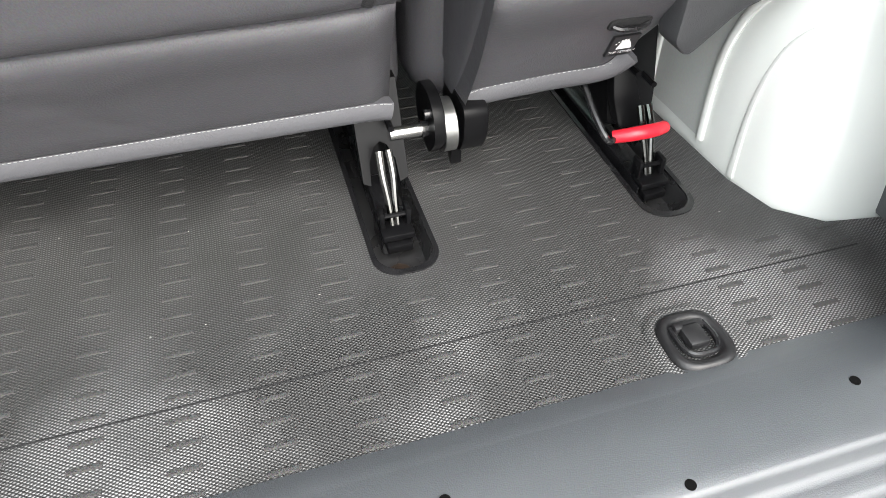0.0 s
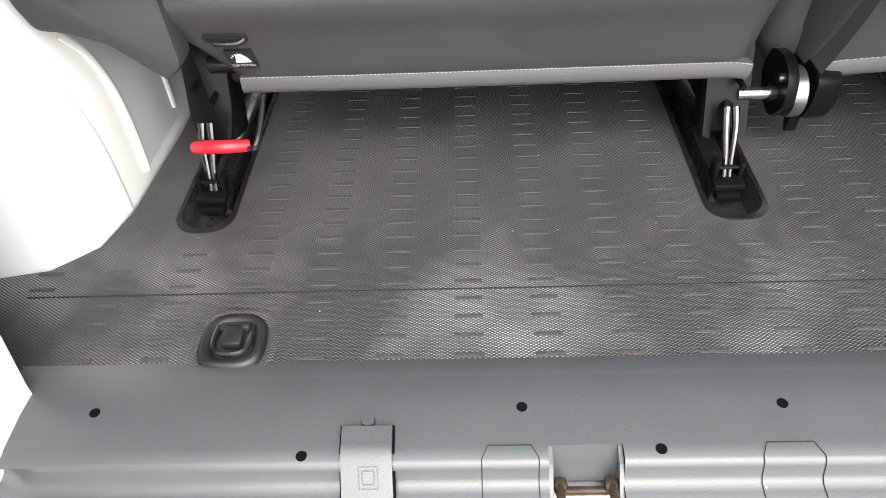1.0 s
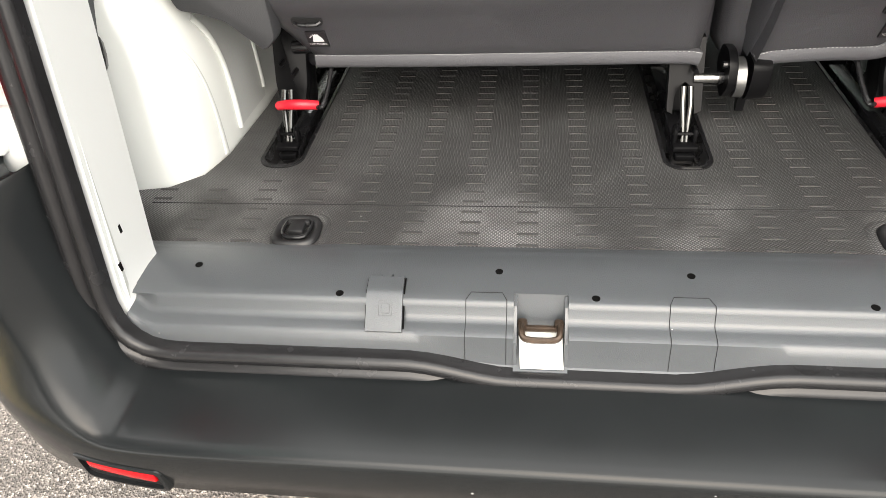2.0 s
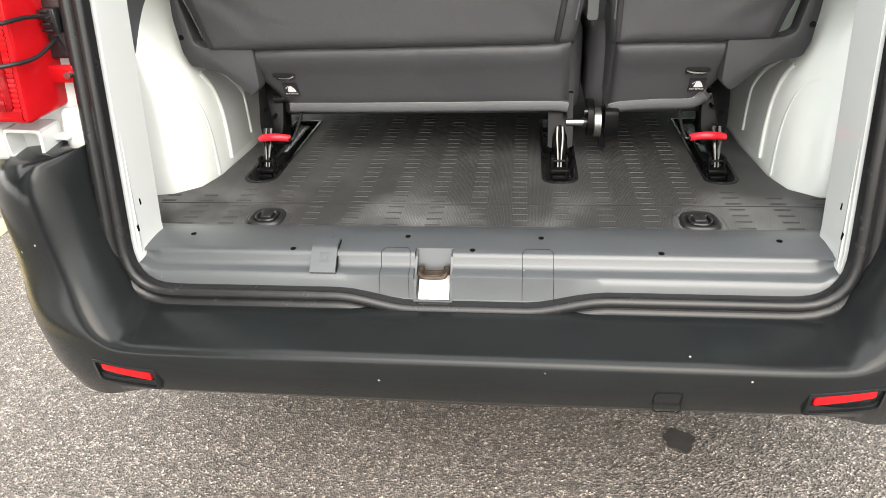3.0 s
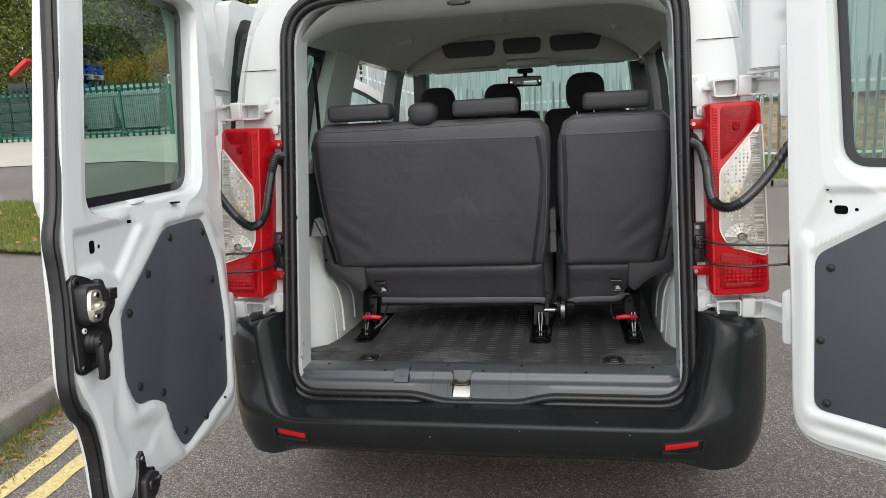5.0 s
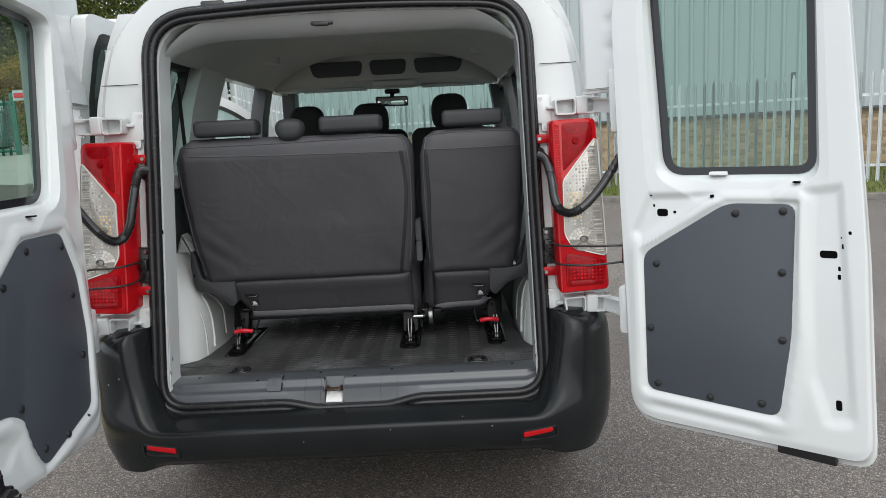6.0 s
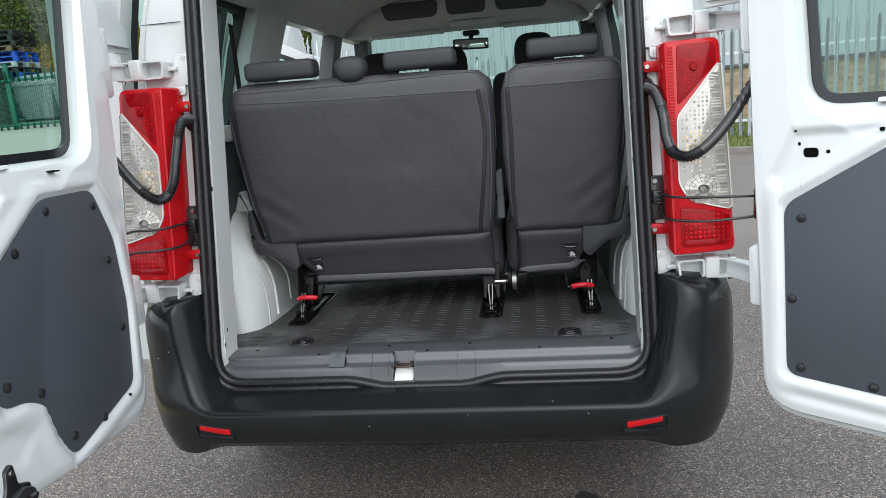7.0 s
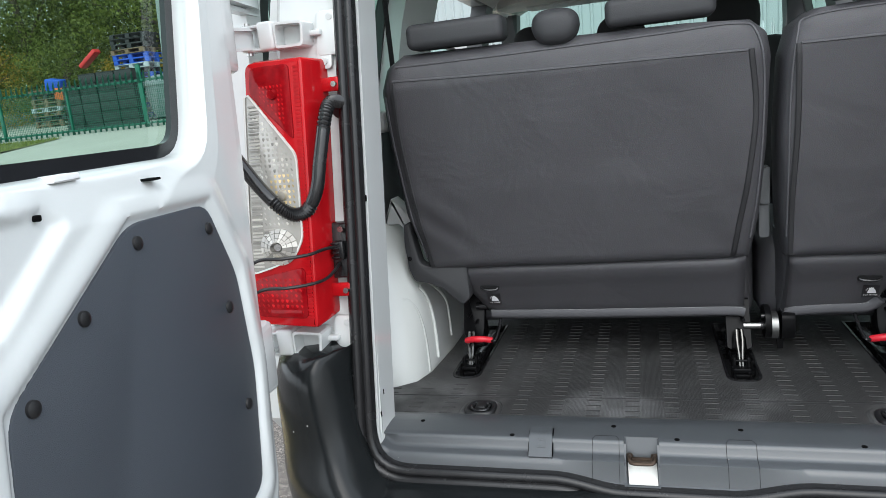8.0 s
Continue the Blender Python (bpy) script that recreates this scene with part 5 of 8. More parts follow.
SR, NR = Vector((0.8, -0.6, 0)), Vector((-0.6, -0.8, 0))
OR = Vector((0.86, -0.106, 0)) + NR * 0.040


def right(s, z, d):
    s, z = s - 0.004, z - 0.012
    return OR + SR * s + NR * d + Vector((0, 0.15 * z, z))


RIV_R = [(0.206, 0.969), (0.180, 0.779), (0.194, 0.619), (0.344, 0.604), (0.479, 0.611), (0.538, 0.788), (0.545, 0.967), (0.554, 1.128), (0.434, 1.12)]
BOARD_R = [(0.162, 0.598), (0.522, 0.583), (0.560, 0.80), (0.584, 1.147), (0.410, 1.147), (0.168, 0.998)]
POCKETS_R = [([(0.140, 1.055), (0.195, 1.165), (0.385, 1.172), (0.345, 1.150), (0.245, 1.078), (0.165, 1.035)], 0.012, 0.012), ([(0.605, 1.180), (0.688, 1.190), (0.694, 0.60), (0.640, 0.585), (0.605, 0.70), (0.600, 0.95)], 0.008, 0.014), ([(0.16, 0.545), (0.48, 0.53), (0.48, 0.552), (0.17, 0.566)], 0.005, 0.012)]
PRESS_R = pressing(BOARD_R, POCKETS_R)
door_r = lined_door(right, 0.095, [(0.742, 0.470), (0.747, 1.0), (0.727, 1.76), (0.66, 1.88)], "rear_door", "white rear door standing open, with green-tinted window", 0.478, 1.88, [(0.225, 1.222), (0.632, 1.222), (0.650, 1.80), (0.205, 1.78)], BOARD_R, RIV_R, POCKETS_R)
for a, b, w, h in ((0.228, 1.117, 0.032, 0.022), (0.663, 0.638, 0.014, 0.026), (0.655, 1.020, 0.040, 0.019), (0.372, 1.166, 0.009, 0.008), (0.199, 1.168, 0.006, 0.006), (0.204, 1.137, 0.006, 0.008), (0.264, 1.119, 0.008, 0.008), (0.706, 1.077, 0.007, 0.009), (0.686, 1.064, 0.004, 0.004), (0.689, 1.042, 0.006, 0.012), (0.678, 0.985, 0.006, 0.012), (0.677, 0.964, 0.008, 0.013), (0.589, 1.204, 0.018, 0.004)):
    bm = bmesh.new()
    slab(bm, rounded([(a - w / 2, b - h / 2), (a + w / 2, b - h / 2), (a + w / 2, b + h / 2), (a - w / 2, b + h / 2)], 0.4 * min(w, h)), 0.060, 0.0845 + PRESS_R(a, b), right)
    part("pressing_hole", bm, VOID, door_r, "dark opening in the door pressing")
bm = bmesh.new()
slab(bm, rounded([(0.510, 0.484), (0.652, 0.478), (0.650, 0.532), (0.514, 0.540)], 0.006), 0.03, 0.074, right, 0.004)
part("door_stop", bm, SEAL, door_r, "black plastic striker guard at the door's foot")
for z0, z1 in ((0.745, 0.890), (1.355, 1.550)):
    bm = bmesh.new()
    slab(bm, rounded([(0.074, z0), (0.112, z0), (0.112, z1), (0.074, z1)], 0.014), 0.004, 0.068, right, 0.010)
    part("hinge_plate", bm, WHITE, door_r)

def hinge_return(put, hinge, edge, z0, z1, parent):
    """The door's closed side above the hinge, running back to the outer skin's edge, with two pressed dimples."""
    bm = bmesh.new()
    us, zs = np.linspace(0, 1, 15), np.linspace(z0, z1, 25)

    def face(u, z):
        w = hinge + (edge - hinge) * u
        out = lerps([(0, 0.058), (0.25, 0.050), (0.55, 0.046), (0.92, 0.042), (1, 0.034)], u)
        for zc in (0.38, 0.66):
            zd = z0 + (z1 - z0) * zc
            out -= 0.006 * (1 - step(0, 0.5, abs(u - 0.22) * 1.6)) * (1 - step(0.006, 0.022, abs(z - zd)))
        return put(w, z, out)

    grid(bm, face, us, zs)
    grid(bm, lambda u, z: put(hinge + (edge - hinge) * u, z, 0.004), us, zs)
    for z in (z0, z1):
        grid(bm, lambda u, k: face(u, z).lerp(put(hinge + (edge - hinge) * u, z, 0.004), k), us, (0, 1))
    for u in (0, 1):
        grid(bm, lambda z, k: face(u, z).lerp(put(hinge + (edge - hinge) * u, z, 0.004), k), zs, (0, 1))
    part("hinge_return", bm, WHITE, parent)
    bm = bmesh.new()
    slab(bm, [(edge - 0.004, z0 - 0.016), (hinge - 0.01, z0 - 0.012), (hinge - 0.01, z0 - 0.002), (edge - 0.004, z0 - 0.004)], 0.006, 0.030, put, 0.002)
    part("skin_hem", bm, WHITE, parent)


hinge_return(right, 0.112, -0.022, 1.495, 1.80, door_r)

SL, NL = Vector((0.1045, -0.9945, 0)), Vector((0.9945, 0.1045, 0))
OL = Vector((-0.665, -0.171, 0)) - NL * 0.088


def left(s, z, d):
    s, z = 1.065 * s - 0.008 + 0.061 * (1.11 - z), 0.956 * z + 0.0388
    return OL + SL * s + NL * d + Vector((-0.09 * z, 0.15 * z, z))


RIV_L = [(0.451, 1.133), (0.264, 1.116), (0.568, 1.064), (0.658, 0.994), (0.639, 0.819), (0.545, 0.767), (0.455, 0.632), (0.229, 0.970), (0.205, 0.789), (0.218, 0.612), (0.336, 0.617)]
BOARD_L = [(0.186, 0.636), (0.46, 0.590), (0.505, 0.655), (0.535, 0.740), (0.59, 0.770), (0.655, 0.780), (0.69, 0.85), (0.69, 1.0), (0.46, 1.162), (0.262, 1.158), (0.190, 1.02), (0.166, 0.84)]
POCKETS_L = [([(0.825, 1.205), (0.600, 1.205), (0.575, 1.185), (0.690, 1.085), (0.735, 1.120), (0.825, 1.125)], 0.012, 0.012), ([(0.72, 0.90), (0.745, 0.78), (0.70, 0.68), (0.62, 0.66), (0.58, 0.70), (0.70, 0.765), (0.715, 0.83)], 0.004, 0.012)]
PRESS_L = pressing(BOARD_L, POCKETS_L)
door_l = lined_door(left, 0.108, [(0.762, 0.575), (0.782, 0.650), (0.790, 0.736), (0.812, 0.812), (0.860, 0.890), (0.860, 1.0), (0.868, 1.19), (0.834, 1.6), (0.800, 1.90)], "rear_door", "white rear door standing open, with latch and black edge seal", 0.50, 1.90, [(0.240, 1.245), (0.772, 1.245), (0.712, 1.83), (0.178, 1.80)], BOARD_L, RIV_L, POCKETS_L)
# rubber seal down the free edge
bm = bmesh.new()
edge = ((0.806, 1.90), (0.829, 1.70), (0.842, 1.49), (0.862, 1.28), (0.879, 1.205), (0.872, 1.14), (0.866, 1.07), (0.867, 0.96), (0.864, 0.895), (0.846, 0.850), (0.818, 0.812), (0.798, 0.736), (0.788, 0.645), (0.772, 0.565))
pts = [left(v.x, v.y, 0.074) for v in smooth_path([Vector((a, b, 0)) for a, b in edge], 6)]
sweep(bm, pts, [(-0.012, -0.016), (0.012, -0.016), (0.016, -0.004), (0.010, 0.006), (0.003, 0.002), (-0.002, 0.002), (-0.006, 0.008), (-0.014, 0.004)], up=NL)
part("edge_seal", bm, SEAL, door_l, "black rubber seal on the door's free edge", sharp=50)
# latch: black back plate, nickel catch, black pull lever
bm = bmesh.new()
slab(bm, rounded([(0.862, 1.112), (0.850, 1.128), (0.811, 1.114), (0.745, 1.076), (0.716, 1.052), (0.719, 1.028), (0.750, 1.004), (0.739, 0.975), (0.741, 0.941), (0.783, 0.922), (0.842, 0.920), (0.853, 0.934)], [0.012, 0.012, 0.02, 0.02, 0.012, 0.012, 0.02, 0.02, 0.012, 0.015, 0.01, 0.01]), 0.080, 0.090, left, 0.002)
latch = part("latch", bm, GLOSSBLACK, door_l, "black door latch plate")
bm = bmesh.new()
slab(bm, rounded([(0.856, 1.106), (0.790, 1.096), (0.772, 1.060), (0.776, 1.018), (0.846, 1.020)], 0.020), 0.090, 0.116, left, 0.009)
part("latch_body", bm, BLACK, latch)
bm = bmesh.new()
slab(bm, rounded([(0.792, 1.106), (0.772, 1.100), (0.758, 1.064), (0.764, 1.016), (0.784, 1.012)], 0.012), 0.090, 0.102, left, 0.005)
part("latch_flange", bm, BLACK, latch)
bm = bmesh.new()
slab(bm, rounded([(0.768, 1.078), (0.738, 1.074), (0.740, 1.050), (0.770, 1.052)], 0.003), 0.090, 0.110, left, 0.003)
part("switch_block", bm, GLOSSBLACK, latch, "small black switch block")
bm = bmesh.new()
slab(bm, rounded([(0.852, 1.094), (0.818, 1.090), (0.812, 1.055), (0.818, 1.026), (0.850, 1.028), (0.856, 1.060)], 0.012), 0.116, 0.124, left, 0.003)
part("catch", bm, NICKEL, latch, "dull nickel catch with two screws")
bm = bmesh.new()
tube(bm, [left(0.822, 1.060, 0.124), left(0.836, 1.058, 0.134), left(0.852, 1.057, 0.142), left(0.888, 1.058, 0.146)], 0.0062, 10)
slab(bm, rounded([(0.842, 1.066), (0.818, 1.064), (0.820, 1.052), (0.842, 1.050)], 0.004), 0.124, 0.134, left, 0.003)
part("catch_bar", bm, NICKEL, latch)
for a, b, d0, rr, m in ((0.836, 1.081, 0.124, 0.0075, STEEL), (0.838, 1.040, 0.124, 0.0075, STEEL), (0.846, 1.109, 0.090, 0.012, BLACK), (0.730, 1.050, 0.090, 0.011, BLACK), (0.832, 1.008, 0.090, 0.0062, PLATE), (0.840, 0.935, 0.090, 0.0075, GLOSSBLACK)):
    bm = bmesh.new()
    rod(bm, left(a, b, d0), left(a, b, d0 + 0.0035), rr, 18, rr * 0.85)
    sc = part("screw", bm, m, latch)
    bm = bmesh.new()
    rod(bm, left(a, b, d0 + 0.003), left(a, b, d0 + 0.0042), rr * 0.4, 6)
    part("socket", bm, VOID, sc)
bm = bmesh.new()
for r0, d0, d1 in ((0.027, 0.090, 0.098), (0.024, 0.098, 0.106), (0.021, 0.106, 0.116)):
    rod(bm, left(0.808, 0.978, d0), left(0.808, 0.978, d1), r0, 28, r0 * 0.95)
sweep(bm, smooth_path([left(0.812, 0.985, 0.112), left(0.812, 0.962, 0.113), left(0.810, 0.940, 0.112), left(0.806, 0.918, 0.110), left(0.803, 0.902, 0.106)], 4), [(-0.012, -0.007), (0.012, -0.007), (0.013, 0.0), (0.009, 0.007), (-0.009, 0.007), (-0.013, 0.0)], up=NL, scale=lambda t: 1.10 - 0.22 * t)
for k in range(6):
    sweep(bm, [left(0.797, 0.934 - 0.0058 * k, 0.117 - 0.0006 * k), left(0.815, 0.934 - 0.0058 * k, 0.117 - 0.0006 * k)], [(-0.001, -0.002), (0.001, -0.002), (0.001, 0.002), (-0.001, 0.002)], up=NL)
lever = part("pull_lever", bm, BLACK, latch, "black plastic inside pull lever")
bm = bmesh.new()
rod(bm, left(0.822, 0.982, 0.116), left(0.822, 0.982, 0.120), 0.006, 14)
part("screw", bm, GLOSSBLACK, lever)
# lower latch at the door's foot
bm = bmesh.new()
slab(bm, rounded([(0.700, 0.560), (0.692, 0.620), (0.682, 0.648), (0.680, 0.676), (0.660, 0.684), (0.654, 0.662), (0.650, 0.640), (0.618, 0.626), (0.612, 0.590), (0.624, 0.556)], 0.006), 0.070, 0.090, left, 0.003)
low_latch = part("lower_latch", bm, GLOSSBLACK, door_l, "black lower door latch")
bm = bmesh.new()
slab(bm, rounded([(0.680, 0.626), (0.648, 0.632), (0.620, 0.618), (0.615, 0.592), (0.630, 0.572), (0.680, 0.562)], 0.010), 0.090, 0.102, left, 0.006)
part("latch_housing", bm, BLACK, low_latch)
bm = bmesh.new()
slab(bm, rounded([(0.668, 0.618), (0.644, 0.614), (0.642, 0.596), (0.668, 0.594)], 0.008), 0.102, 0.107, left, 0.004)
part("latch_cap", bm, GLOSSBLACK, low_latch)
for a, b, d0 in ((0.668, 0.668, 0.090), (0.628, 0.604, 0.102), (0.672, 0.578, 0.102)):
    bm = bmesh.new()
    rod(bm, left(a, b, d0), left(a, b, d0 + 0.004), 0.0062, 14)
    part("screw", bm, STEEL, low_latch)
for a, b, w, h in ((0.758, 1.166, 0.018, 0.028), (0.734, 1.163, 0.007, 0.009), (0.608, 1.199, 0.007, 0.008), (0.39, 1.218, 0.020, 0.004)):
    bm = bmesh.new()
    slab(bm, rounded([(a - w / 2, b - h / 2), (a + w / 2, b - h / 2), (a + w / 2, b + h / 2), (a - w / 2, b + h / 2)], 0.4 * min(w, h)), 0.060, 0.0845 + PRESS_L(a, b), left)
    part("pressing_hole", bm, VOID, door_l, "dark opening in the door pressing")
for z0, z1 in ((0.745, 0.890), (1.392, 1.600)):
    bm = bmesh.new()
    slab(bm, rounded([(0.040, z0), (0.128, z0 + 0.01), (0.128, z1 - 0.01), (0.040, z1)], 0.020), 0.010, 0.066, left, 0.012)
    part("hinge_plate", bm, WHITE, door_l)

hinge_return(left, 0.120, -0.150, 1.555, 1.95, door_l)
# white clips on the windows' lower edges
for put, a, b, parent in ((left, 0.544, 1.240, door_l), (right, 0.385, 1.226, door_r)):
    bm = bmesh.new()
    slab(bm, rounded([(a - 0.024, b - 0.004), (a + 0.024, b - 0.004), (a + 0.022, b + 0.006), (a - 0.022, b + 0.006)], 0.002), 0.04, 0.064, put, 0.002)
    part("window_clip", bm, MARK, parent, "small white window clip")
# ---- ground and road ----
bm = bmesh.new()
gx = np.concatenate([np.linspace(-400, -30, 6), np.linspace(-26, 14, 41), np.linspace(18, 400, 8)])
gy = np.concatenate([np.linspace(-400, -8, 6), np.linspace(-6, 34, 41), np.linspace(40, 500, 6)])


def ground_z(x, y):
    return 0.115 * min(40, max(0, y - 2.5)) * step(-1.5, -8, x)


grid(bm, lambda x, y: Vector((x, y, ground_z(x, y))), gx, gy)
ground = finish("ground", bm, ASPHALT)
tagged(ground, "worn grey asphalt of the parking place", "ground", kind="structure")

# kerb, pavement, gutter moss and double yellow lines beside the van
bm = bmesh.new()
def along(x, y):
    """The kerb line runs at a slant to the van."""
    return x - 0.13 * (y - 0.6)


grid(bm, lambda x, y: Vector((along(x, y), y, ground_z(along(x, y), y) + 0.10)), (-14, -10, -7, -5.5, -4.5, -3.5, -2.9, -2.50), np.linspace(-6, 10.5, 34))
tagged(finish("pavement", bm, ASPHALT), "asphalt pavement behind the kerb", "pavement", kind="structure")
kerb = tagged(new("kerb"), "weathered concrete kerb stones along the road", "kerb", kind="structure")
bm = bmesh.new()
box(bm, (0, 0, 0), (0.135, 0.905, 0.24), 0.022, seg=3)
stone = part("kerb_stone", bm, KERB, kerb)
stone.location = (along(-2.435, -5.5), -5.5, -0.005)
stone.rotation_euler = (0, 0, 0.129)
for i in range(1, 16):
    y = -5.5 + 0.914 * i
    o = bpy.data.objects.new("kerb_stone", stone.data)
    scene.collection.objects.link(o)
    o.parent = kerb
    x = along(-2.435, y)
    o.location = (x + random.uniform(-0.006, 0.006), y, ground_z(x, y) - 0.005 + random.uniform(-0.005, 0.005))
    o.rotation_euler = (0.005 * random.uniform(-1, 1), 0.02 * random.uniform(-1, 1), 0.129 + 0.008 * random.uniform(-1, 1))
lines = tagged(new("road_marking"), "worn double yellow lines beside the kerb", "road marking", kind="structure")
for x in (-2.05, -1.87):
    bm = bmesh.new()
    ys_ = np.linspace(-5, 9, 141)
    grid(bm, lambda a, y: Vector((along(x + a, y) + 0.006 * math.sin(y * 23 + a * 90) + 0.004 * math.sin(y * 51), y, ground_z(along(x, y), y) + 0.004)), (-0.043, 0, 0.043), ys_)
    part("yellow_line", bm, YELLOW, lines)


def cards(bm, count, place, size, flat=0.0):
    """Small leaf-shaped quads, scattered by place()."""
    for _ in range(count):
        p = Vector(place())
        s = size * random.uniform(0.6, 1.4)
        t = Euler((random.uniform(-1.5, 1.5) * (1 - flat), random.uniform(-1.5, 1.5) * (1 - flat), random.uniform(0, 6.28))).to_matrix()
        q = [t @ Vector(v) * s + p for v in ((-0.5, 0, 0), (0, -0.28, 0.05), (0.5, 0, 0), (0, 0.28, 0.05))]
        bm.faces.new([bm.verts.new(v) for v in q])


def turf(name, label, spots, n, h, mat):
    """Blades as thin upright triangles; spots() gives the foot of one."""
    bm = bmesh.new()
    for _ in range(n):
        p = Vector(spots())
        a, k = random.uniform(0, 6.28), h * random.uniform(0.5, 1.4)
        w = Vector((math.cos(a), math.sin(a), 0)) * 0.10 * h
        tip = Vector((random.uniform(-0.5, 0.5) * k, random.uniform(-0.5, 0.5) * k, k))
        bm.faces.new([bm.verts.new(p - w), bm.verts.new(p + w), bm.verts.new(p + tip)])
    ob = finish(name, bm, mat)
    return tagged(ob, label, "grass", kind="stuff")


def gutter():
    y = random.uniform(-1.5, 7)
    x = along(-2.36, y) + abs(random.gauss(0, 0.12)) * (0.7 + 0.4 * math.sin(y * 5))
    return (x, y, ground_z(x, y) + 0.002)


turf("moss", "green moss and weeds in the gutter", gutter, 15000, 0.024, VERGE)
bm = bmesh.new()
cards(bm, 1100, lambda: (lambda p: (p[0] + 0.03, p[1], p[2] + 0.006))(gutter()), 0.035, 0.8)
tagged(finish("fallen_leaves", bm, DRYLEAF), "dry brown leaves lying in the gutter", "leaves", kind="stuff")
bm = bmesh.new()
grid(bm, lambda x, y: Vector((x - 0.5 * (y - 4.3) + 0.10 * math.sin(y * 6), y, ground_z(x - 0.5 * (y - 4.3), y) + 0.14 + 0.02 * math.sin(x * 3) * math.sin(y * 2))), np.linspace(-9.5, -5.25, 16), np.linspace(4.3, 6.6, 24))
tagged(finish("verge", bm, SOIL), "mossy grass verge beside the pavement", "verge", kind="structure")


def verge_spot():
    y, x = random.uniform(4.25, 6.6), random.uniform(-8.5, -5.2)
    x -= 0.5 * (y - 4.3) - 0.10 * math.sin(y * 6)
    return (x, y, ground_z(x, y) + 0.14)


turf("verge_grass", "short green grass on the verge", verge_spot, 26000, 0.05, VERGE)
bm = bmesh.new()
cards(bm, 420, lambda: (lambda p: (p[0] + abs(random.gauss(0, 0.35)), p[1], p[2] + 0.03))(verge_spot()), 0.05, 0.7)
tagged(finish("fallen_leaves", bm, DRYLEAF), "dry brown leaves scattered along the verge", "leaves", kind="stuff")
# pale concrete apron before and behind the gates, with a grass patch beside it
bm = bmesh.new()
grid(bm, lambda x, y: Vector((x, y, ground_z(x, y) + 0.115)), np.linspace(-26, -6.4, 12), np.linspace(10.3, 22, 14))
tagged(finish("apron", bm, CONCRETE), "pale worn concrete apron before the gates", "apron", kind="structure")
bm = bmesh.new()
grid(bm, lambda x, y: Vector((x, y, ground_z(x, y) + 0.14 + 0.02 * math.sin(x * 3) * math.sin(y * 2))), np.linspace(-21, -15.0, 14), np.linspace(11.6, 14.2, 8))
tagged(finish("far_verge", bm, SOIL), "grass patch beside the apron", "verge", kind="structure")


def far_spot():
    x, y = random.uniform(-21, -15.0), random.uniform(11.6, 14.2)
    return (x, y, ground_z(x, y) + 0.14)


turf("far_grass", "short green grass beside the apron", far_spot, 9000, 0.06, VERGE)
# a dark oil spot on the road
bm = bmesh.new()
slab(bm, [(0.455 + (0.034 + 0.004 * math.sin(3 * a) + 0.003 * math.sin(7 * a + 1)) * math.cos(a), 0.222 + 0.036 * math.sin(a) * (1 + 0.2 * math.sin(4 * a))) for a in np.linspace(0, 6.2, 24)], 0, 0.004, lambda a, b, d: Vector((a, b - 0.02, d)))
tagged(finish("oil_stain", bm, OILED), "dark oil stain on the asphalt", "stain", kind="structure")

# ---- palisade fence, verge and hall ahead ----
FX, FY, FS = 5.5, 11.9, -0.45


def fence_y(x):
    return FY + FS * (x - FX)


bm = bmesh.new()
grid(bm, lambda x, t: Vector((x, fence_y(x) - 1.3 + 5.2 * t, ground_z(x, fence_y(x)) + lerps([(0, 0.10), (0.12, 0.14), (0.3, 0.24), (1, 0.40)], t))), np.linspace(-8, 26, 40), (0, 0.06, 0.12, 0.2, 0.3, 0.5, 0.7, 1))
tagged(finish("bank", bm, SOIL), "rough mossy bank below the fence", "bank", kind="structure")


def bank_spot():
    x, t = random.uniform(-4, 16), random.random() ** 1.3
    return (x, fence_y(x) - 1.2 + 4.0 * t, ground_z(x, fence_y(x)) + lerps([(0, 0.10), (0.12, 0.14), (0.3, 0.24), (1, 0.40)], (0.1 + 4.0 * t) / 5.2))


turf("bank_grass", "rough grass on the bank", bank_spot, 16000, 0.09, BLADE)
far_kerb = tagged(new("far_kerb"), "concrete kerb across the road", "kerb", kind="structure")
ang = math.atan(FS)
for i in range(34):
    x = -7 + 0.95 * math.cos(ang) * i
    o = bpy.data.objects.new("kerb_stone", stone.data)
    scene.collection.objects.link(o)
    o.parent = far_kerb
    o.location = (x, fence_y(x) - 1.38, ground_z(x, fence_y(x)) + 0.0)
    o.rotation_euler = (0, 0, ang + math.pi / 2)


def pale_mesh(h, w=0.062, mat=None):
    bm = bmesh.new()
    for s in (-1, 1):
        prof = [(0, 0), (s * w * 0.28, 0.012), (s * w * 0.5, -0.006)]
        for (a, b), (c, d) in zip(prof, prof[1:]):
            za, zc = h - 0.10 + 0.10 * (1 - abs(a / w) * 2) * (0.7 if a == 0 else 1), h - 0.10 + (0.10 if abs(c) < w * 0.4 else 0)
            bm.faces.new([bm.verts.new(v) for v in ((a, b, 0), (c, d, 0), (c, d, zc), (a, b, za))])
    bmesh.ops.solidify(bm, geom=bm.faces[:], thickness=0.003)
    me = bpy.data.meshes.new("pale")
    bm.to_mesh(me)
    bm.free()
    me.materials.append(mat)
    return me


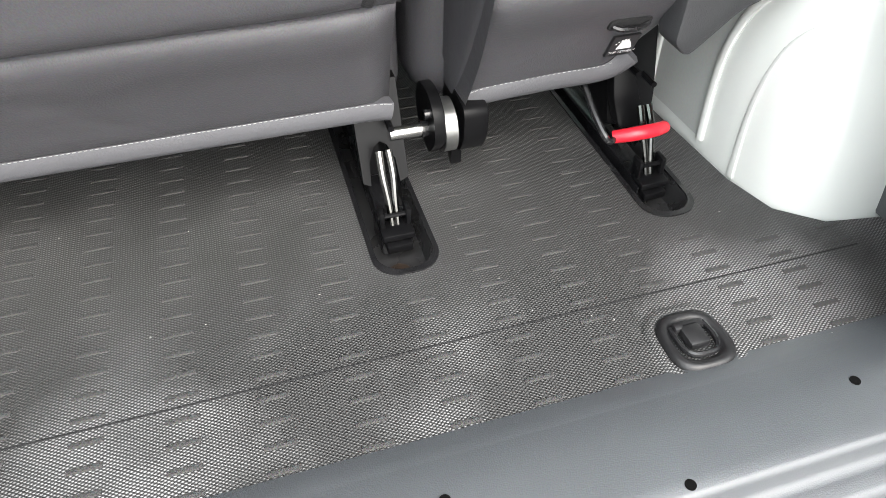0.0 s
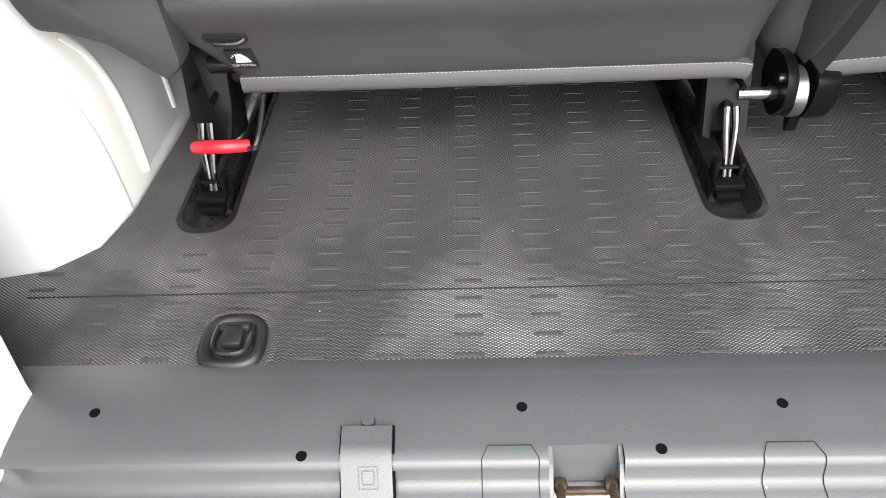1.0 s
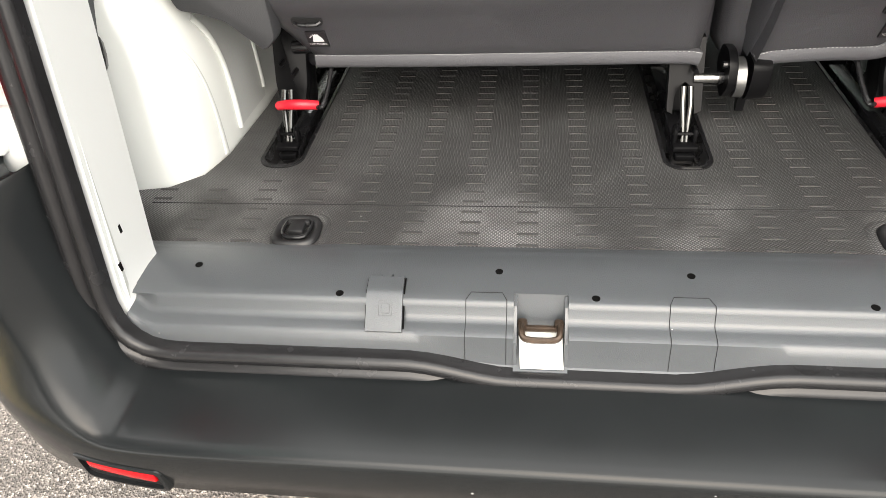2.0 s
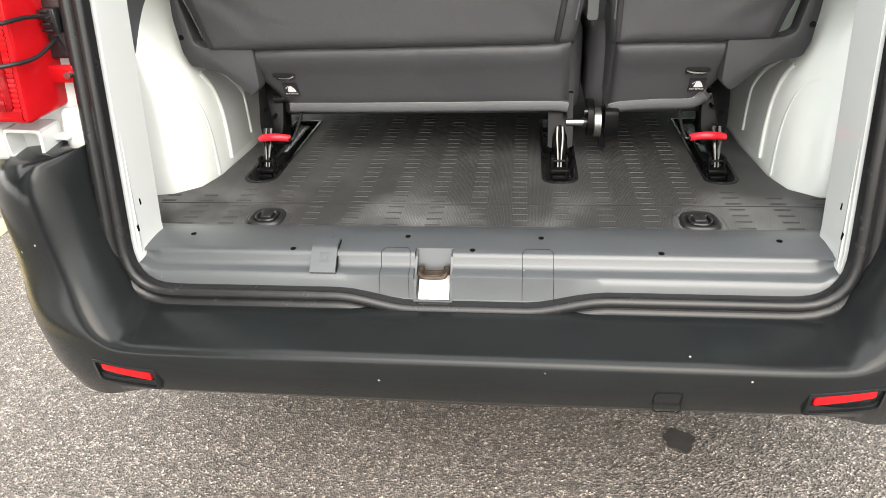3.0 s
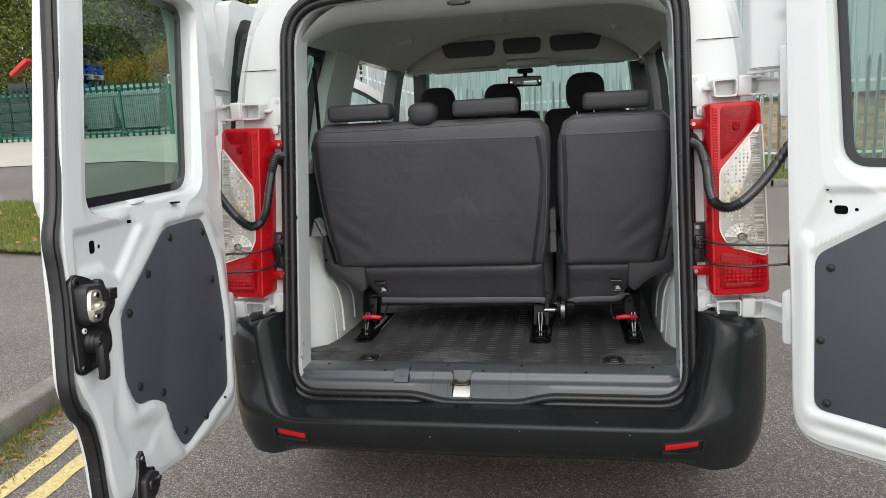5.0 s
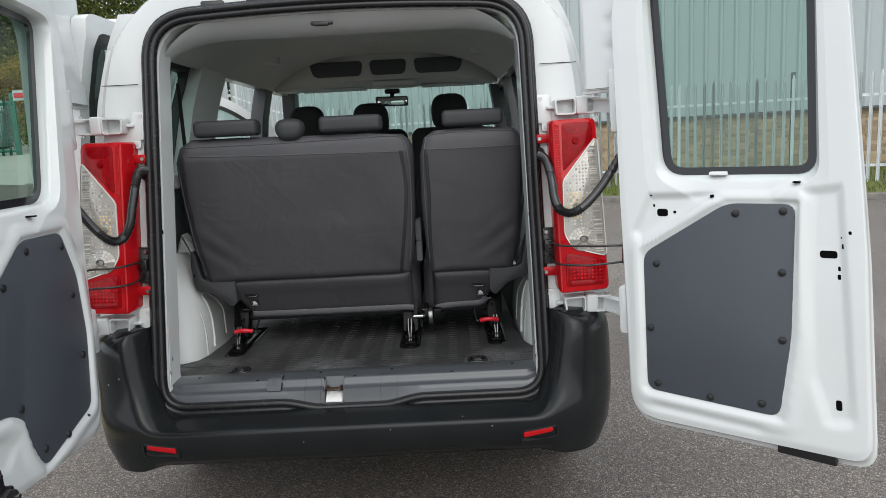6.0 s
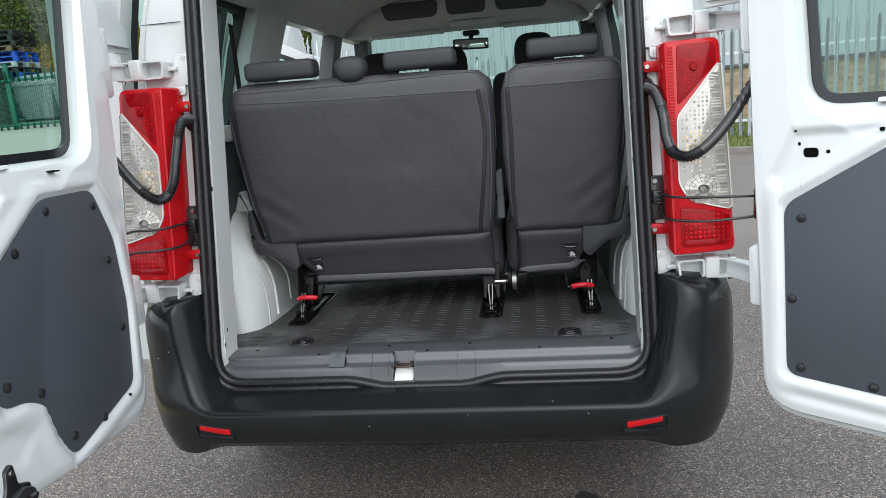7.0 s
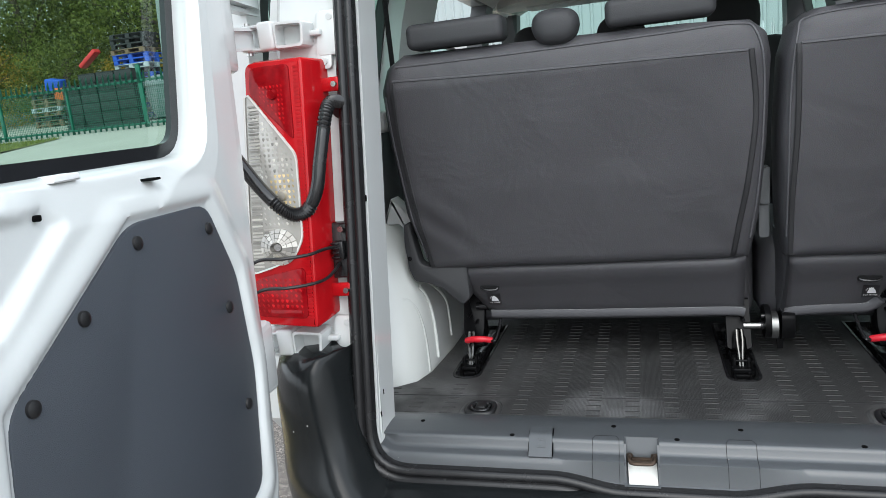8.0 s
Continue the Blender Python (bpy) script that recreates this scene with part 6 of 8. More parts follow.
fence = thing("palisade_fence", "galvanised steel palisade fence with pointed pales", "fence", at=(FX, FY, 0.2))
PALE = pale_mesh(2.05, mat=GALV)
fx = -7.0
while fx < 21:
    o = bpy.data.objects.new("pale", PALE)
    scene.collection.objects.link(o)
    o.parent = fence
    o.matrix_parent_inverse = fence.matrix_world.inverted()
    o.matrix_basis = pose(fx, fence_y(fx), ground_z(fx, fence_y(fx)) + 0.20 + random.uniform(-0.01, 0.01), random.uniform(-0.4, 0.4), random.uniform(-0.5, 0.5), math.degrees(ang))
    fx += 0.158 * math.cos(ang) * (1 if fx > -8 else 1)
for h in (0.52, 1.80):
    bm = bmesh.new()
    sweep(bm, [Vector((x, fence_y(x) + 0.03, ground_z(x, fence_y(x)) + h)) for x in np.linspace(-7.2, 21.2, 20)], [(-0.003, -0.025), (0.022, -0.025), (0.022, -0.019), (0.003, -0.019), (0.003, 0.025), (-0.003, 0.025)])
    part("rail", bm, GALV, fence)
for x in np.arange(-6, 21, 2.6):
    bm = bmesh.new()
    box(bm, (x, fence_y(x) + 0.07, ground_z(x, fence_y(x)) + 1.2), (0.06, 0.09, 2.2), 0.006)
    part("post", bm, GREYTRIM, fence)

hall = thing("warehouse", "warehouse with grey sheet cladding over a buff brick plinth", "building", at=(6, 15, 0))


def hall_y(x):
    return fence_y(x) + 3.6


BR_TOP = 1.62
bm = bmesh.new()
grid(bm, lambda x, z: Vector((x, hall_y(x) + 0.06, z)), np.linspace(-6.5, 30, 30), (0, BR_TOP))
grid(bm, lambda y, z: Vector((-6.5 + 0.0 * y, hall_y(-6.5) + y, z)), (0.06, 25), (0, BR_TOP))
part("plinth_backing", bm, MORTAR, hall)
# buff brick courses
dx, spots = 0.225 * math.cos(ang), []
for r in range(int((BR_TOP - 0.2) / 0.075)):
    x = -2.0 + (0.5 * dx if r % 2 else 0)
    while x < 13:
        spots.append((abs(x - 4.6), Vector((x, hall_y(x) + 0.055, 0.24 + 0.075 * r))))
        x += dx
spots.sort(key=lambda q: (q[0], q[1].z))


def brick_at(bm, c):
    a, b = Vector((math.cos(ang), math.sin(ang), 0)) * 0.107, Vector((0, 0, 0.0325))
    nrm = Vector((math.sin(ang), -math.cos(ang), 0)) * 0.012
    f = [bm.verts.new(c + nrm + v) for v in (-a - b, a - b, a + b, -a + b)]
    g = [bm.verts.new(c - nrm * 0.5 + v) for v in (-a - b, a - b, a + b, -a + b)]
    bm.faces.new(f)
    for i in range(4):
        bm.faces.new((f[i], g[i], g[(i + 1) % 4], f[(i + 1) % 4]))


bm = bmesh.new()
brick_at(bm, Vector((0, 0, 0)))
me = bpy.data.meshes.new("brick")
bm.to_mesh(me)
bm.free()
me.materials.append(BRICK)
for far, c in spots[:300]:
    ob = new("brick", me)
    ob.parent = hall
    ob.matrix_parent_inverse = hall.matrix_world.inverted()
    ob.location = c
bm = bmesh.new()
for far, c in spots[300:]:
    brick_at(bm, c)
me = bpy.data.meshes.new("brick_facing")
bm.to_mesh(me)
bm.free()
me.materials.append(BRICK)
bricks = new("brick_facing", me)
bricks.parent = hall
bricks.matrix_parent_inverse = hall.matrix_world.inverted()
tagged(bricks, "buff brickwork", kind="stuff")
# profiled cladding: each sheet is one panel with its ribs
PITCH = 0.333
x = -6.5
while x < 28:
    bm = bmesh.new()
    w = PITCH * 3 * math.cos(ang)
    pts = []
    for k in range(3):
        for t, d in ((0, 0), (0.30, 0), (0.38, -0.045), (0.55, -0.045), (0.63, 0)):
            u = x + (k + t) * w / 3
            pts.append((u, hall_y(u) + d))
    pts.append((x + w, hall_y(x + w)))
    grid(bm, lambda p, z: Vector((pts[int(p)][0], pts[int(p)][1], z)), range(len(pts)), (BR_TOP + 0.02, 9.0))
    part("cladding_sheet", bm, CLAD, hall, sharp=20)
    x += w
bm = bmesh.new()
sweep(bm, [Vector((x, hall_y(x) - 0.03, BR_TOP)) for x in (-6.5, 10, 28)], [(-0.05, -0.02), (0.05, -0.02), (0.05, 0.03), (-0.05, 0.0)])
part("drip_flashing", bm, GREYTRIM, hall)
bm = bmesh.new()
grid(bm, lambda y, z: Vector((-6.5, hall_y(-6.5) + y, z)), (0, 25), (BR_TOP, 9.0))
grid(bm, lambda x, y: Vector((x, hall_y(x) + y, 9.0 + 0.08 * y)), (-6.5, 28), (0, 25))
part("gable_and_roof", bm, CLAD, hall)


# ---- the yard behind green gates ----
GZ = ground_z(-13, 14.8)
gates = thing("green_gate", "green palisade gates with wire mesh infill, closed", "gate", at=(-13, 14.8, GZ))
G0, G1 = -22.0, -10.0
GP = pale_mesh(0.32, 0.07, GREEN)
x = G0
while x < G1:
    for z in (GZ + 1.28, GZ - 0.02):
        o = bpy.data.objects.new("pale", GP)
        scene.collection.objects.link(o)
        o.parent = gates
        o.matrix_parent_inverse = gates.matrix_world.inverted()
        o.matrix_basis = pose(x, 14.78, z)
    x += 0.185
for z in (GZ + 0.22, GZ + 1.34):
    bm = bmesh.new()
    box(bm, ((G0 + G1) / 2, 14.82, z), (G1 - G0, 0.05, 0.06), 0.004)
    part("rail", bm, GREEN, gates)
for x, w, h in ((-22, 0.1, 1.7), (-19.3, 0.05, 1.4), (-17.6, 0.1, 1.7), (-15.2, 0.05, 1.4), (-12.75, 0.12, 1.75), (-11.4, 0.05, 1.4), (-10.0, 0.12, 1.6)):
    bm = bmesh.new()
    box(bm, (x, 14.84, GZ + h / 2), (w, 0.06, h), 0.006)
    part("gate_post", bm, GREEN, gates)
bm = bmesh.new()
for z in np.arange(GZ + 0.28, GZ + 1.3, 0.06):
    box(bm, ((G0 + G1) / 2, 14.86, z), (G1 - G0, 0.007, 0.007))
for x in np.arange(G0, G1, 0.06):
    box(bm, (x, 14.865, GZ + 0.78), (0.007, 0.007, 1.06))
tagged(part("wire_mesh", bm, GREEN, gates, "square wire mesh"), kind="stuff")
bm = bmesh.new()
box(bm, (-9.75, 14.75, GZ + 1.52), (0.32, 0.02, 0.24), 0.004)
sign = finish("sign", bm, P_PALE)
tagged(sign, "small white and red sign on the gate post", "sign")
bm = bmesh.new()
box(bm, (-9.75, 14.735, GZ + 1.52), (0.26, 0.008, 0.12), 0.002)
part("red_field", bm, RED, sign)


def waste_bin(x, y, turn):
    z = ground_z(x, y)
    t = thing("waste_bin", "large grey wheeled waste container with domed lid", "bin", "waste bins in the yard", at=(x, y, z))
    m = pose(x, y, z, 0, 0, turn)
    bm = bmesh.new()
    prof = [(0.40, 0.50, 0.16), (0.46, 0.60, 0.5), (0.50, 0.66, 1.02), (0.53, 0.69, 1.06), (0.53, 0.69, 1.10)]
    rings = []
    for a, b, h in prof:
        rings.append([bm.verts.new(m @ Vector((u, v, h))) for u, v in rounded([(-b, -a), (b, -a), (b, a), (-b, a)], 0.08, 3)])
    for r, q in zip(rings, rings[1:]):
        for j in range(len(r)):
            bm.faces.new((r[j], r[(j + 1) % len(r)], q[(j + 1) % len(r)], q[j]))
    bm.faces.new(rings[0][::-1])
    for k in range(5):
        for u in (-0.45, -0.15, 0.15, 0.45):
            if k == 0:
                box(bm, m @ Vector((u, -0.475, 0.6)), (0.03, 0.04, 0.7), 0.01, pose(0, 0, 0, 4, 0, turn))
    part("tub", bm, BIN, t)
    bm = bmesh.new()
    grid(bm, lambda u, a: m @ Vector((u * 0.68, -0.52 * math.cos(a), 1.10 + 0.30 * math.sin(a) * (1 - 0.15 * u**4))), np.linspace(-1, 1, 9), np.linspace(0, math.pi, 12))
    for u in (-1, 1):
        bm.faces.new([bm.verts.new(m @ Vector((u * 0.68, -0.52 * math.cos(a), 1.10 + 0.255 * math.sin(a)))) for a in np.linspace(0, math.pi, 12)])
    part("lid", bm, BIN, t)
    for u in (-0.5, 0.5):
        for v in (-0.35, 0.35):
            bm = bmesh.new()
            c = m @ Vector((u, v, 0.085))
            rod(bm, c - Vector((0.025, 0, 0)), c + Vector((0.025, 0, 0)), 0.085, 16)
            part("castor", bm, BLACK, t)


waste_bin(-13.25, 16.9, -8)
waste_bin(-11.95, 16.7, 12)


def pallet(mat, label):
    t = thing("pallet", label, "pallet", "stacked pallets")
    for i in range(7):
        bm = bmesh.new()
        box(bm, (0, -0.45 + 0.15 * i, 0.132), (1.2, 0.10, 0.022), 0.003)
        part("deck_board", bm, mat, t)
    for i in (-1, 0, 1):
        bm = bmesh.new()
        box(bm, (0, 0.44 * i, 0.011), (1.2, 0.10, 0.022), 0.003)
        part("bottom_board", bm, mat, t)
        for j in (-1, 0, 1):
            bm = bmesh.new()
            box(bm, (0.53 * j, 0.44 * i, 0.071), (0.14, 0.10, 0.098), 0.004)
            part("block", bm, mat, t)
    return t


kinds = {"k": pallet(P_BLACK, "black plastic pallet in a tall stack"), "b": pallet(P_BLUE, "blue painted pallet in a tall stack"), "w": pallet(P_PALE, "pale weathered pallet in a tall stack"), "n": pallet(P_WOOD, "brown wooden pallet in a tall stack")}
first = {k: True for k in kinds}


def stack(x, y, order):
    z = ground_z(x, y)
    for k in order:
        m = pose(x + random.uniform(-0.05, 0.05), y + random.uniform(-0.05, 0.05), z, 0, 0, random.uniform(-4, 4))
        if first[k]:
            kinds[k].matrix_basis = m
            first[k] = False
        else:
            copy_thing(kinds[k], m)
        z += 0.145


stack(-14.5, 17.3, "wbwbwwkwkbkwbbnkkk")
stack(-19.2, 18.6, "nnknwnnkn")
stack(-17.9, 18.9, "nnwnnnnn")


def crate(x, y, z):
    t = thing("crate", "black plastic crate in a pile behind the gate", "crate", "black crates", at=(x, y, z))
    bm = bmesh.new()
    box(bm, (x, y, z + 0.13), (0.58, 0.38, 0.25), 0.012)
    part("tub", bm, P_BLACK, t)
    bm = bmesh.new()
    box(bm, (x, y, z + 0.262), (0.60, 0.40, 0.022), 0.006)
    part("rim", bm, P_BLACK, t)
    return t


c0 = crate(-16.0, 16.0, ground_z(-16.0, 16.0))
for i in range(4):
    for h in range(6 if i else 5):
        copy_thing(c0, pose(-16.05 + 0.64 * i + random.uniform(-0.02, 0.02), 16.1, ground_z(-16.5, 16) + 0.28 * h, 0, 0, random.uniform(-2, 2)))
bm = bmesh.new()
box(bm, (-15.75, 16.6, GZ + 2.30), (0.75, 0.26, 0.12), 0.02, pose(0, 0, 0, 0, -34, 0))
tagged(finish("chute", bm, RED), "red plastic chute leaning on the crates", "chute")
for x, z, m in ((-17.45, 1.45, ORANGE), (-17.75, 1.75, P_BLUE)):
    bm = bmesh.new()
    box(bm, (x, 17.2, GZ + z), (0.5, 0.4, 0.35), 0.03, pose(0, 0, 0, 8, 10, 15))
    tagged(finish("box", bm, m), "coloured plastic box on the heap behind the gate", "box")


# ---- trees ----
def tree(x, y, h, r, n, mat, label, name="tree", base=0.3, leaf_size=0.16):
    z0 = ground_z(x, y)
    t = thing(name, label, "tree" if name == "tree" else "bush", at=(x, y, z0))
    bm = bmesh.new()
    top = Vector((x + random.uniform(-0.4, 0.4), y, z0 + h * 0.75))
    sweep(bm, smooth_path([(x, y, z0 - 0.1), (x + 0.1, y, z0 + h * 0.3), tuple(top)], 6), circle(0.028 * h, 8), scale=lambda s: 1 - 0.8 * s)
    limbs = []
    for i in range(9):
        a, s = random.uniform(0, 6.28), random.uniform(0.25, 0.7)
        p = Vector((x, y, z0 + h * s))
        q = p + Vector((math.cos(a), math.sin(a), random.uniform(0.3, 0.9))) * r * random.uniform(0.5, 0.85)
        limbs.append(q)
        sweep(bm, [p, (p + q) / 2 + Vector((0, 0, 0.1)), q], circle(0.010 * h, 6), scale=lambda s: 1 - 0.8 * s)
    part("trunk", bm, BARK, t)
    clumps = []
    for i in range(110):
        a, u = random.uniform(0, 6.28), random.uniform(base, 1.0)
        k = math.sin(math.pi * min(1, max(0.08, (u - base) / (1.05 - base)))) ** 0.6
        rr = r * k * random.uniform(0.45, 1.1)
        clumps.append((Vector((x + rr * math.cos(a), y + rr * math.sin(a), z0 + h * u)), r * random.uniform(0.14, 0.34)))
    rs = np.random.default_rng(int(1000 + abs(x * 37 + y * 11)))
    pick_ = rs.integers(0, len(clumps), n)
    cen = np.array([tuple(c) for c, _ in clumps])[pick_]
    rad = np.array([s for _, s in clumps])[pick_]
    v = rs.normal(size=(n, 3)) * (1, 1, 0.8)
    v /= np.linalg.norm(v, axis=1)[:, None]
    cen = cen + v * (rad * rs.uniform(0.45, 1.15, n))[:, None]
    a1 = rs.normal(size=(n, 3))
    a1 /= np.linalg.norm(a1, axis=1)[:, None]
    a2 = np.cross(a1, rs.normal(size=(n, 3)))
    a2 /= np.linalg.norm(a2, axis=1)[:, None]
    sz = (leaf_size * rs.uniform(0.6, 1.4, n))[:, None]
    co = np.stack([cen - 0.5 * sz * a1, cen - 0.30 * sz * a2, cen + 0.5 * sz * a1, cen + 0.30 * sz * a2], 1).reshape(-1, 3)
    me = bpy.data.meshes.new("crown")
    me.from_pydata(co.tolist(), [], np.arange(4 * n).reshape(-1, 4).tolist())
    me.materials.append(mat)
    o = new("crown", me)
    o.parent = t
    o.matrix_parent_inverse = t.matrix_world.inverted()
    return t


for x, y, h, r in ((-30, 24, 11, 5), (-24.5, 23, 10, 4.6), (-20, 25, 12, 5), (-16, 22.5, 9, 4), (-12.5, 24, 11, 4.6), (-8.6, 25.5, 10.5, 4.2), (-36, 22, 10, 5), (-27, 29, 13, 5.5), (-15, 29, 13, 5.5), (-21, 31, 13, 5.5)):
    tree(x, y, h, r, 48000, LEAF, "dense green broad-leaved tree behind the yard", base=0.06, leaf_size=0.125)
for x, y, h, r, m in ((-15.2, 20.2, 2.0, 1.3, LEAF_AUTUMN), (-13.6, 19.6, 2.1, 1.3, LEAF_AUTUMN), (-12.2, 19.8, 2.5, 1.2, LEAF_AUTUMN), (-10.6, 19.2, 2.3, 1.2, LEAF_AUTUMN), (-17.2, 20.6, 2.1, 1.5, LEAF_AUTUMN), (-9.9, 16.0, 1.25, 0.55, VERGE), (-9.0, 16.6, 1.5, 0.8, LEAF), (-20.5, 20.5, 3.0, 1.9, LEAF), (-23.5, 20, 2.8, 2.2, LEAF_AUTUMN)):
    tree(x, y, h, r, 12000, m, "leafy bush turning yellow behind the gate" if m is LEAF_AUTUMN else "green leafy bush beside the gate", name="bush", base=0.0, leaf_size=0.075)

# ---- a white van standing further up the road ----
pv = thing("parked_van", "white van standing further up the road", "van", at=(-4.2, 9.5, 0.14))
bm = bmesh.new()
vp = rounded([(7.6, 0.35), (12.0, 0.35), (12.1, 0.75), (11.9, 1.0), (11.2, 1.2), (10.5, 2.0), (10.0, 2.9), (7.85, 3.02), (7.64, 2.86)], 0.12, 4)
slab(bm, vp, -4.95, -3.45, lambda a, b, d: Vector((d, a, b + 0.26)), 0.10)
part("body", bm, WHITE, pv)
for x0, x1 in ((-4.80, -4.25), (-4.15, -3.60)):
    bm = bmesh.new()
    slab(bm, rounded([(x0, 1.55), (x1, 1.55), (x1, 2.70), (x0, 2.70)], 0.06), 0.02, -0.012, lambda a, b, d: Vector((a, 7.6 + d, b + 0.26)), 0.003)
    part("rear_window", bm, FRIT, pv, "dark rear window")
for x, y in ((-4.80, 8.3), (-3.60, 8.3), (-4.80, 11.3), (-3.60, 11.3)):
    bm = bmesh.new()
    rod(bm, (x - 0.10, y, 0.47), (x + 0.10, y, 0.47), 0.33, 28)
    w = part("wheel", bm, SEAL, pv)
    bm = bmesh.new()
    rod(bm, (x - 0.11, y, 0.47), (x + 0.11, y, 0.47), 0.20, 20)
    part("rim", bm, STEEL, w)
for x in (-4.88, -3.52):
    bm = bmesh.new()
    box(bm, (x, 7.61, 1.39), (0.10, 0.06, 0.40), 0.02)
    part("tail_lamp", bm, REDLENS, pv)

# ---- load floor ----
MZ = 0.566
SLOTS = [(-0.510, 0.036), (0.171, 0.037), (0.511, 0.034)]
S0, S1 = 0.377, 0.80


def slot_end(x, h, y, r=0.032):
    """The rounded rear end of a slot, from its right side to its left."""
    arc = [(h - r + r * math.cos(a), r - r * math.sin(a)) for a in np.linspace(0, math.pi / 2, 7)] if h >= r else [(h * math.cos(a), r - r * math.sin(a)) for a in np.linspace(0, math.pi / 2, 7)]
    return [(x + a, y + b) for a, b in arc] + [(x - a, y + b) for a, b in arc[::-1]]


edge = [(-0.645, 0.150), (0.645, 0.150), (0.77, 0.292), (0.77, 0.296), (0.68, 0.312), (0.632, 0.352), (0.612, 0.42), (0.600, 0.60), (0.600, S1)]
for sx, hw in reversed(SLOTS):
    edge += [(sx + hw, S1), *slot_end(sx, hw, S0), (sx - hw, S1)]
edge += [(-0.600, S1), (-0.600, 0.60), (-0.612, 0.42), (-0.632, 0.352), (-0.68, 0.312), (-0.77, 0.296), (-0.77, 0.292)]
bm = bmesh.new()
tris = geometry.tessellate_polygon([[Vector((a, b, 0)) for a, b in edge]])
loops = [[bm.verts.new((a, b, z)) for a, b in edge] for z in (MZ - 0.012, MZ)]
for lp in loops:
    for q in tris:
        bm.faces.new([lp[k] for k in q])
for k in range(len(edge)):
    m = (k + 1) % len(edge)
    bm.faces.new((loops[0][k], loops[0][m], loops[1][m], loops[1][k]))
floor_mat = tagged(finish("floor_mat", bm, MAT), "black ribbed rubber mat on the load floor", "floor mat")
bm = bmesh.new()
box(bm, (0, 1.5, MZ - 0.006), (1.2, 1.4, 0.012))
part("front_mat", bm, MAT, floor_mat)
bars = []
for i in range(-8, 9):
    for j in range(0, 30):
        x, y = 0.0845 * i, 0.1735 + 0.0266 * j
        if any(abs(x - sx) < hw + 0.022 and y > S0 - 0.02 for sx, hw in SLOTS) or any(math.hypot(x - rx, y - 0.195) < 0.068 for rx in (-0.425, 0.424)) or (abs(x) > 0.585 and y > 0.31) or abs(x) > 0.70 or abs(x) > 0.60 + 0.6 * (y - 0.13):
            continue
        bars.append((y, x))
bars.sort()
bm = bmesh.new()
box(bm, (0, 0, 0), (0.031, 0.0062, 0.0020), 0.0009, seg=2)
first = part("grip_bar", bm, MATBAR, floor_mat)
first.location = (bars[0][1], bars[0][0], MZ)
for y, x in bars[1:300]:
    ob = new("grip_bar", first.data)
    ob.parent = floor_mat
    ob.location = (x, y, MZ)
bm = bmesh.new()
for y, x in bars[300:]:
    box(bm, (x, y, MZ), (0.031, 0.0062, 0.0014), 0.0006, seg=1)
tagged(part("far_grip_relief", bm, MATBAR, floor_mat, "raised grip bars of the mat"), kind="stuff")
bm = bmesh.new()
box(bm, (0, 0.268, MZ), (1.38, 0.0022, 0.0012), 0.0005)
part("mat_seam", bm, KNIT, floor_mat)

for sx, hw in SLOTS:
    rail = thing("seat_rail", "black steel seat rail sunk in the floor", "seat rail", "seat rails in the floor", at=(sx, S0, 0.54))
    o = [(sx + hw + 0.003, S1), *slot_end(sx, hw + 0.003, S0 - 0.003), (sx - hw - 0.003, S1)]
    i = [(sx + hw - 0.003, S1 - 0.005), *slot_end(sx, hw - 0.003, S0 + 0.004, 0.030), (sx - hw + 0.003, S1 - 0.005)]
    bm = bmesh.new()
    frame_slab(bm, o, i, MZ - 0.02, MZ + 0.0025, lambda a, b, d: Vector((a, b, d)))
    part("rim", bm, GLOSSBLACK, rail)
    bm = bmesh.new()
    low = [(sx + (a - sx) * 0.86, S0 + 0.014 + (b - S0) * 0.98) for a, b in i]
    rings = [[bm.verts.new((a, b, z)) for a, b in p] for p, z in ((i, MZ), (low, 0.532))]
    for j in range(len(i)):
        bm.faces.new((rings[0][j], rings[0][(j + 1) % len(i)], rings[1][(j + 1) % len(i)], rings[1][j]))
    bm.faces.new(rings[1])
    part("tray", bm, SMOKE, rail)
    bm = bmesh.new()
    rod(bm, (sx - 0.006, S0 + 0.032, 0.532), (sx - 0.006, S0 + 0.032, 0.536), 0.013, 18)
    rod(bm, (sx - 0.006, S0 + 0.032, 0.536), (sx - 0.006, S0 + 0.032, 0.543), 0.0075, 6)
    part("bolt", bm, BRONZE if sx > 0 and sx < 0.3 else GLOSSBLACK, rail)
    bm = bmesh.new()
    box(bm, (sx, 0.62, 0.550), (0.030, 0.30, 0.030), 0.004)
    box(bm, (sx, 0.465, 0.552), (0.040, 0.05, 0.036), 0.005)
    part("track", bm, GLOSSBLACK, rail)

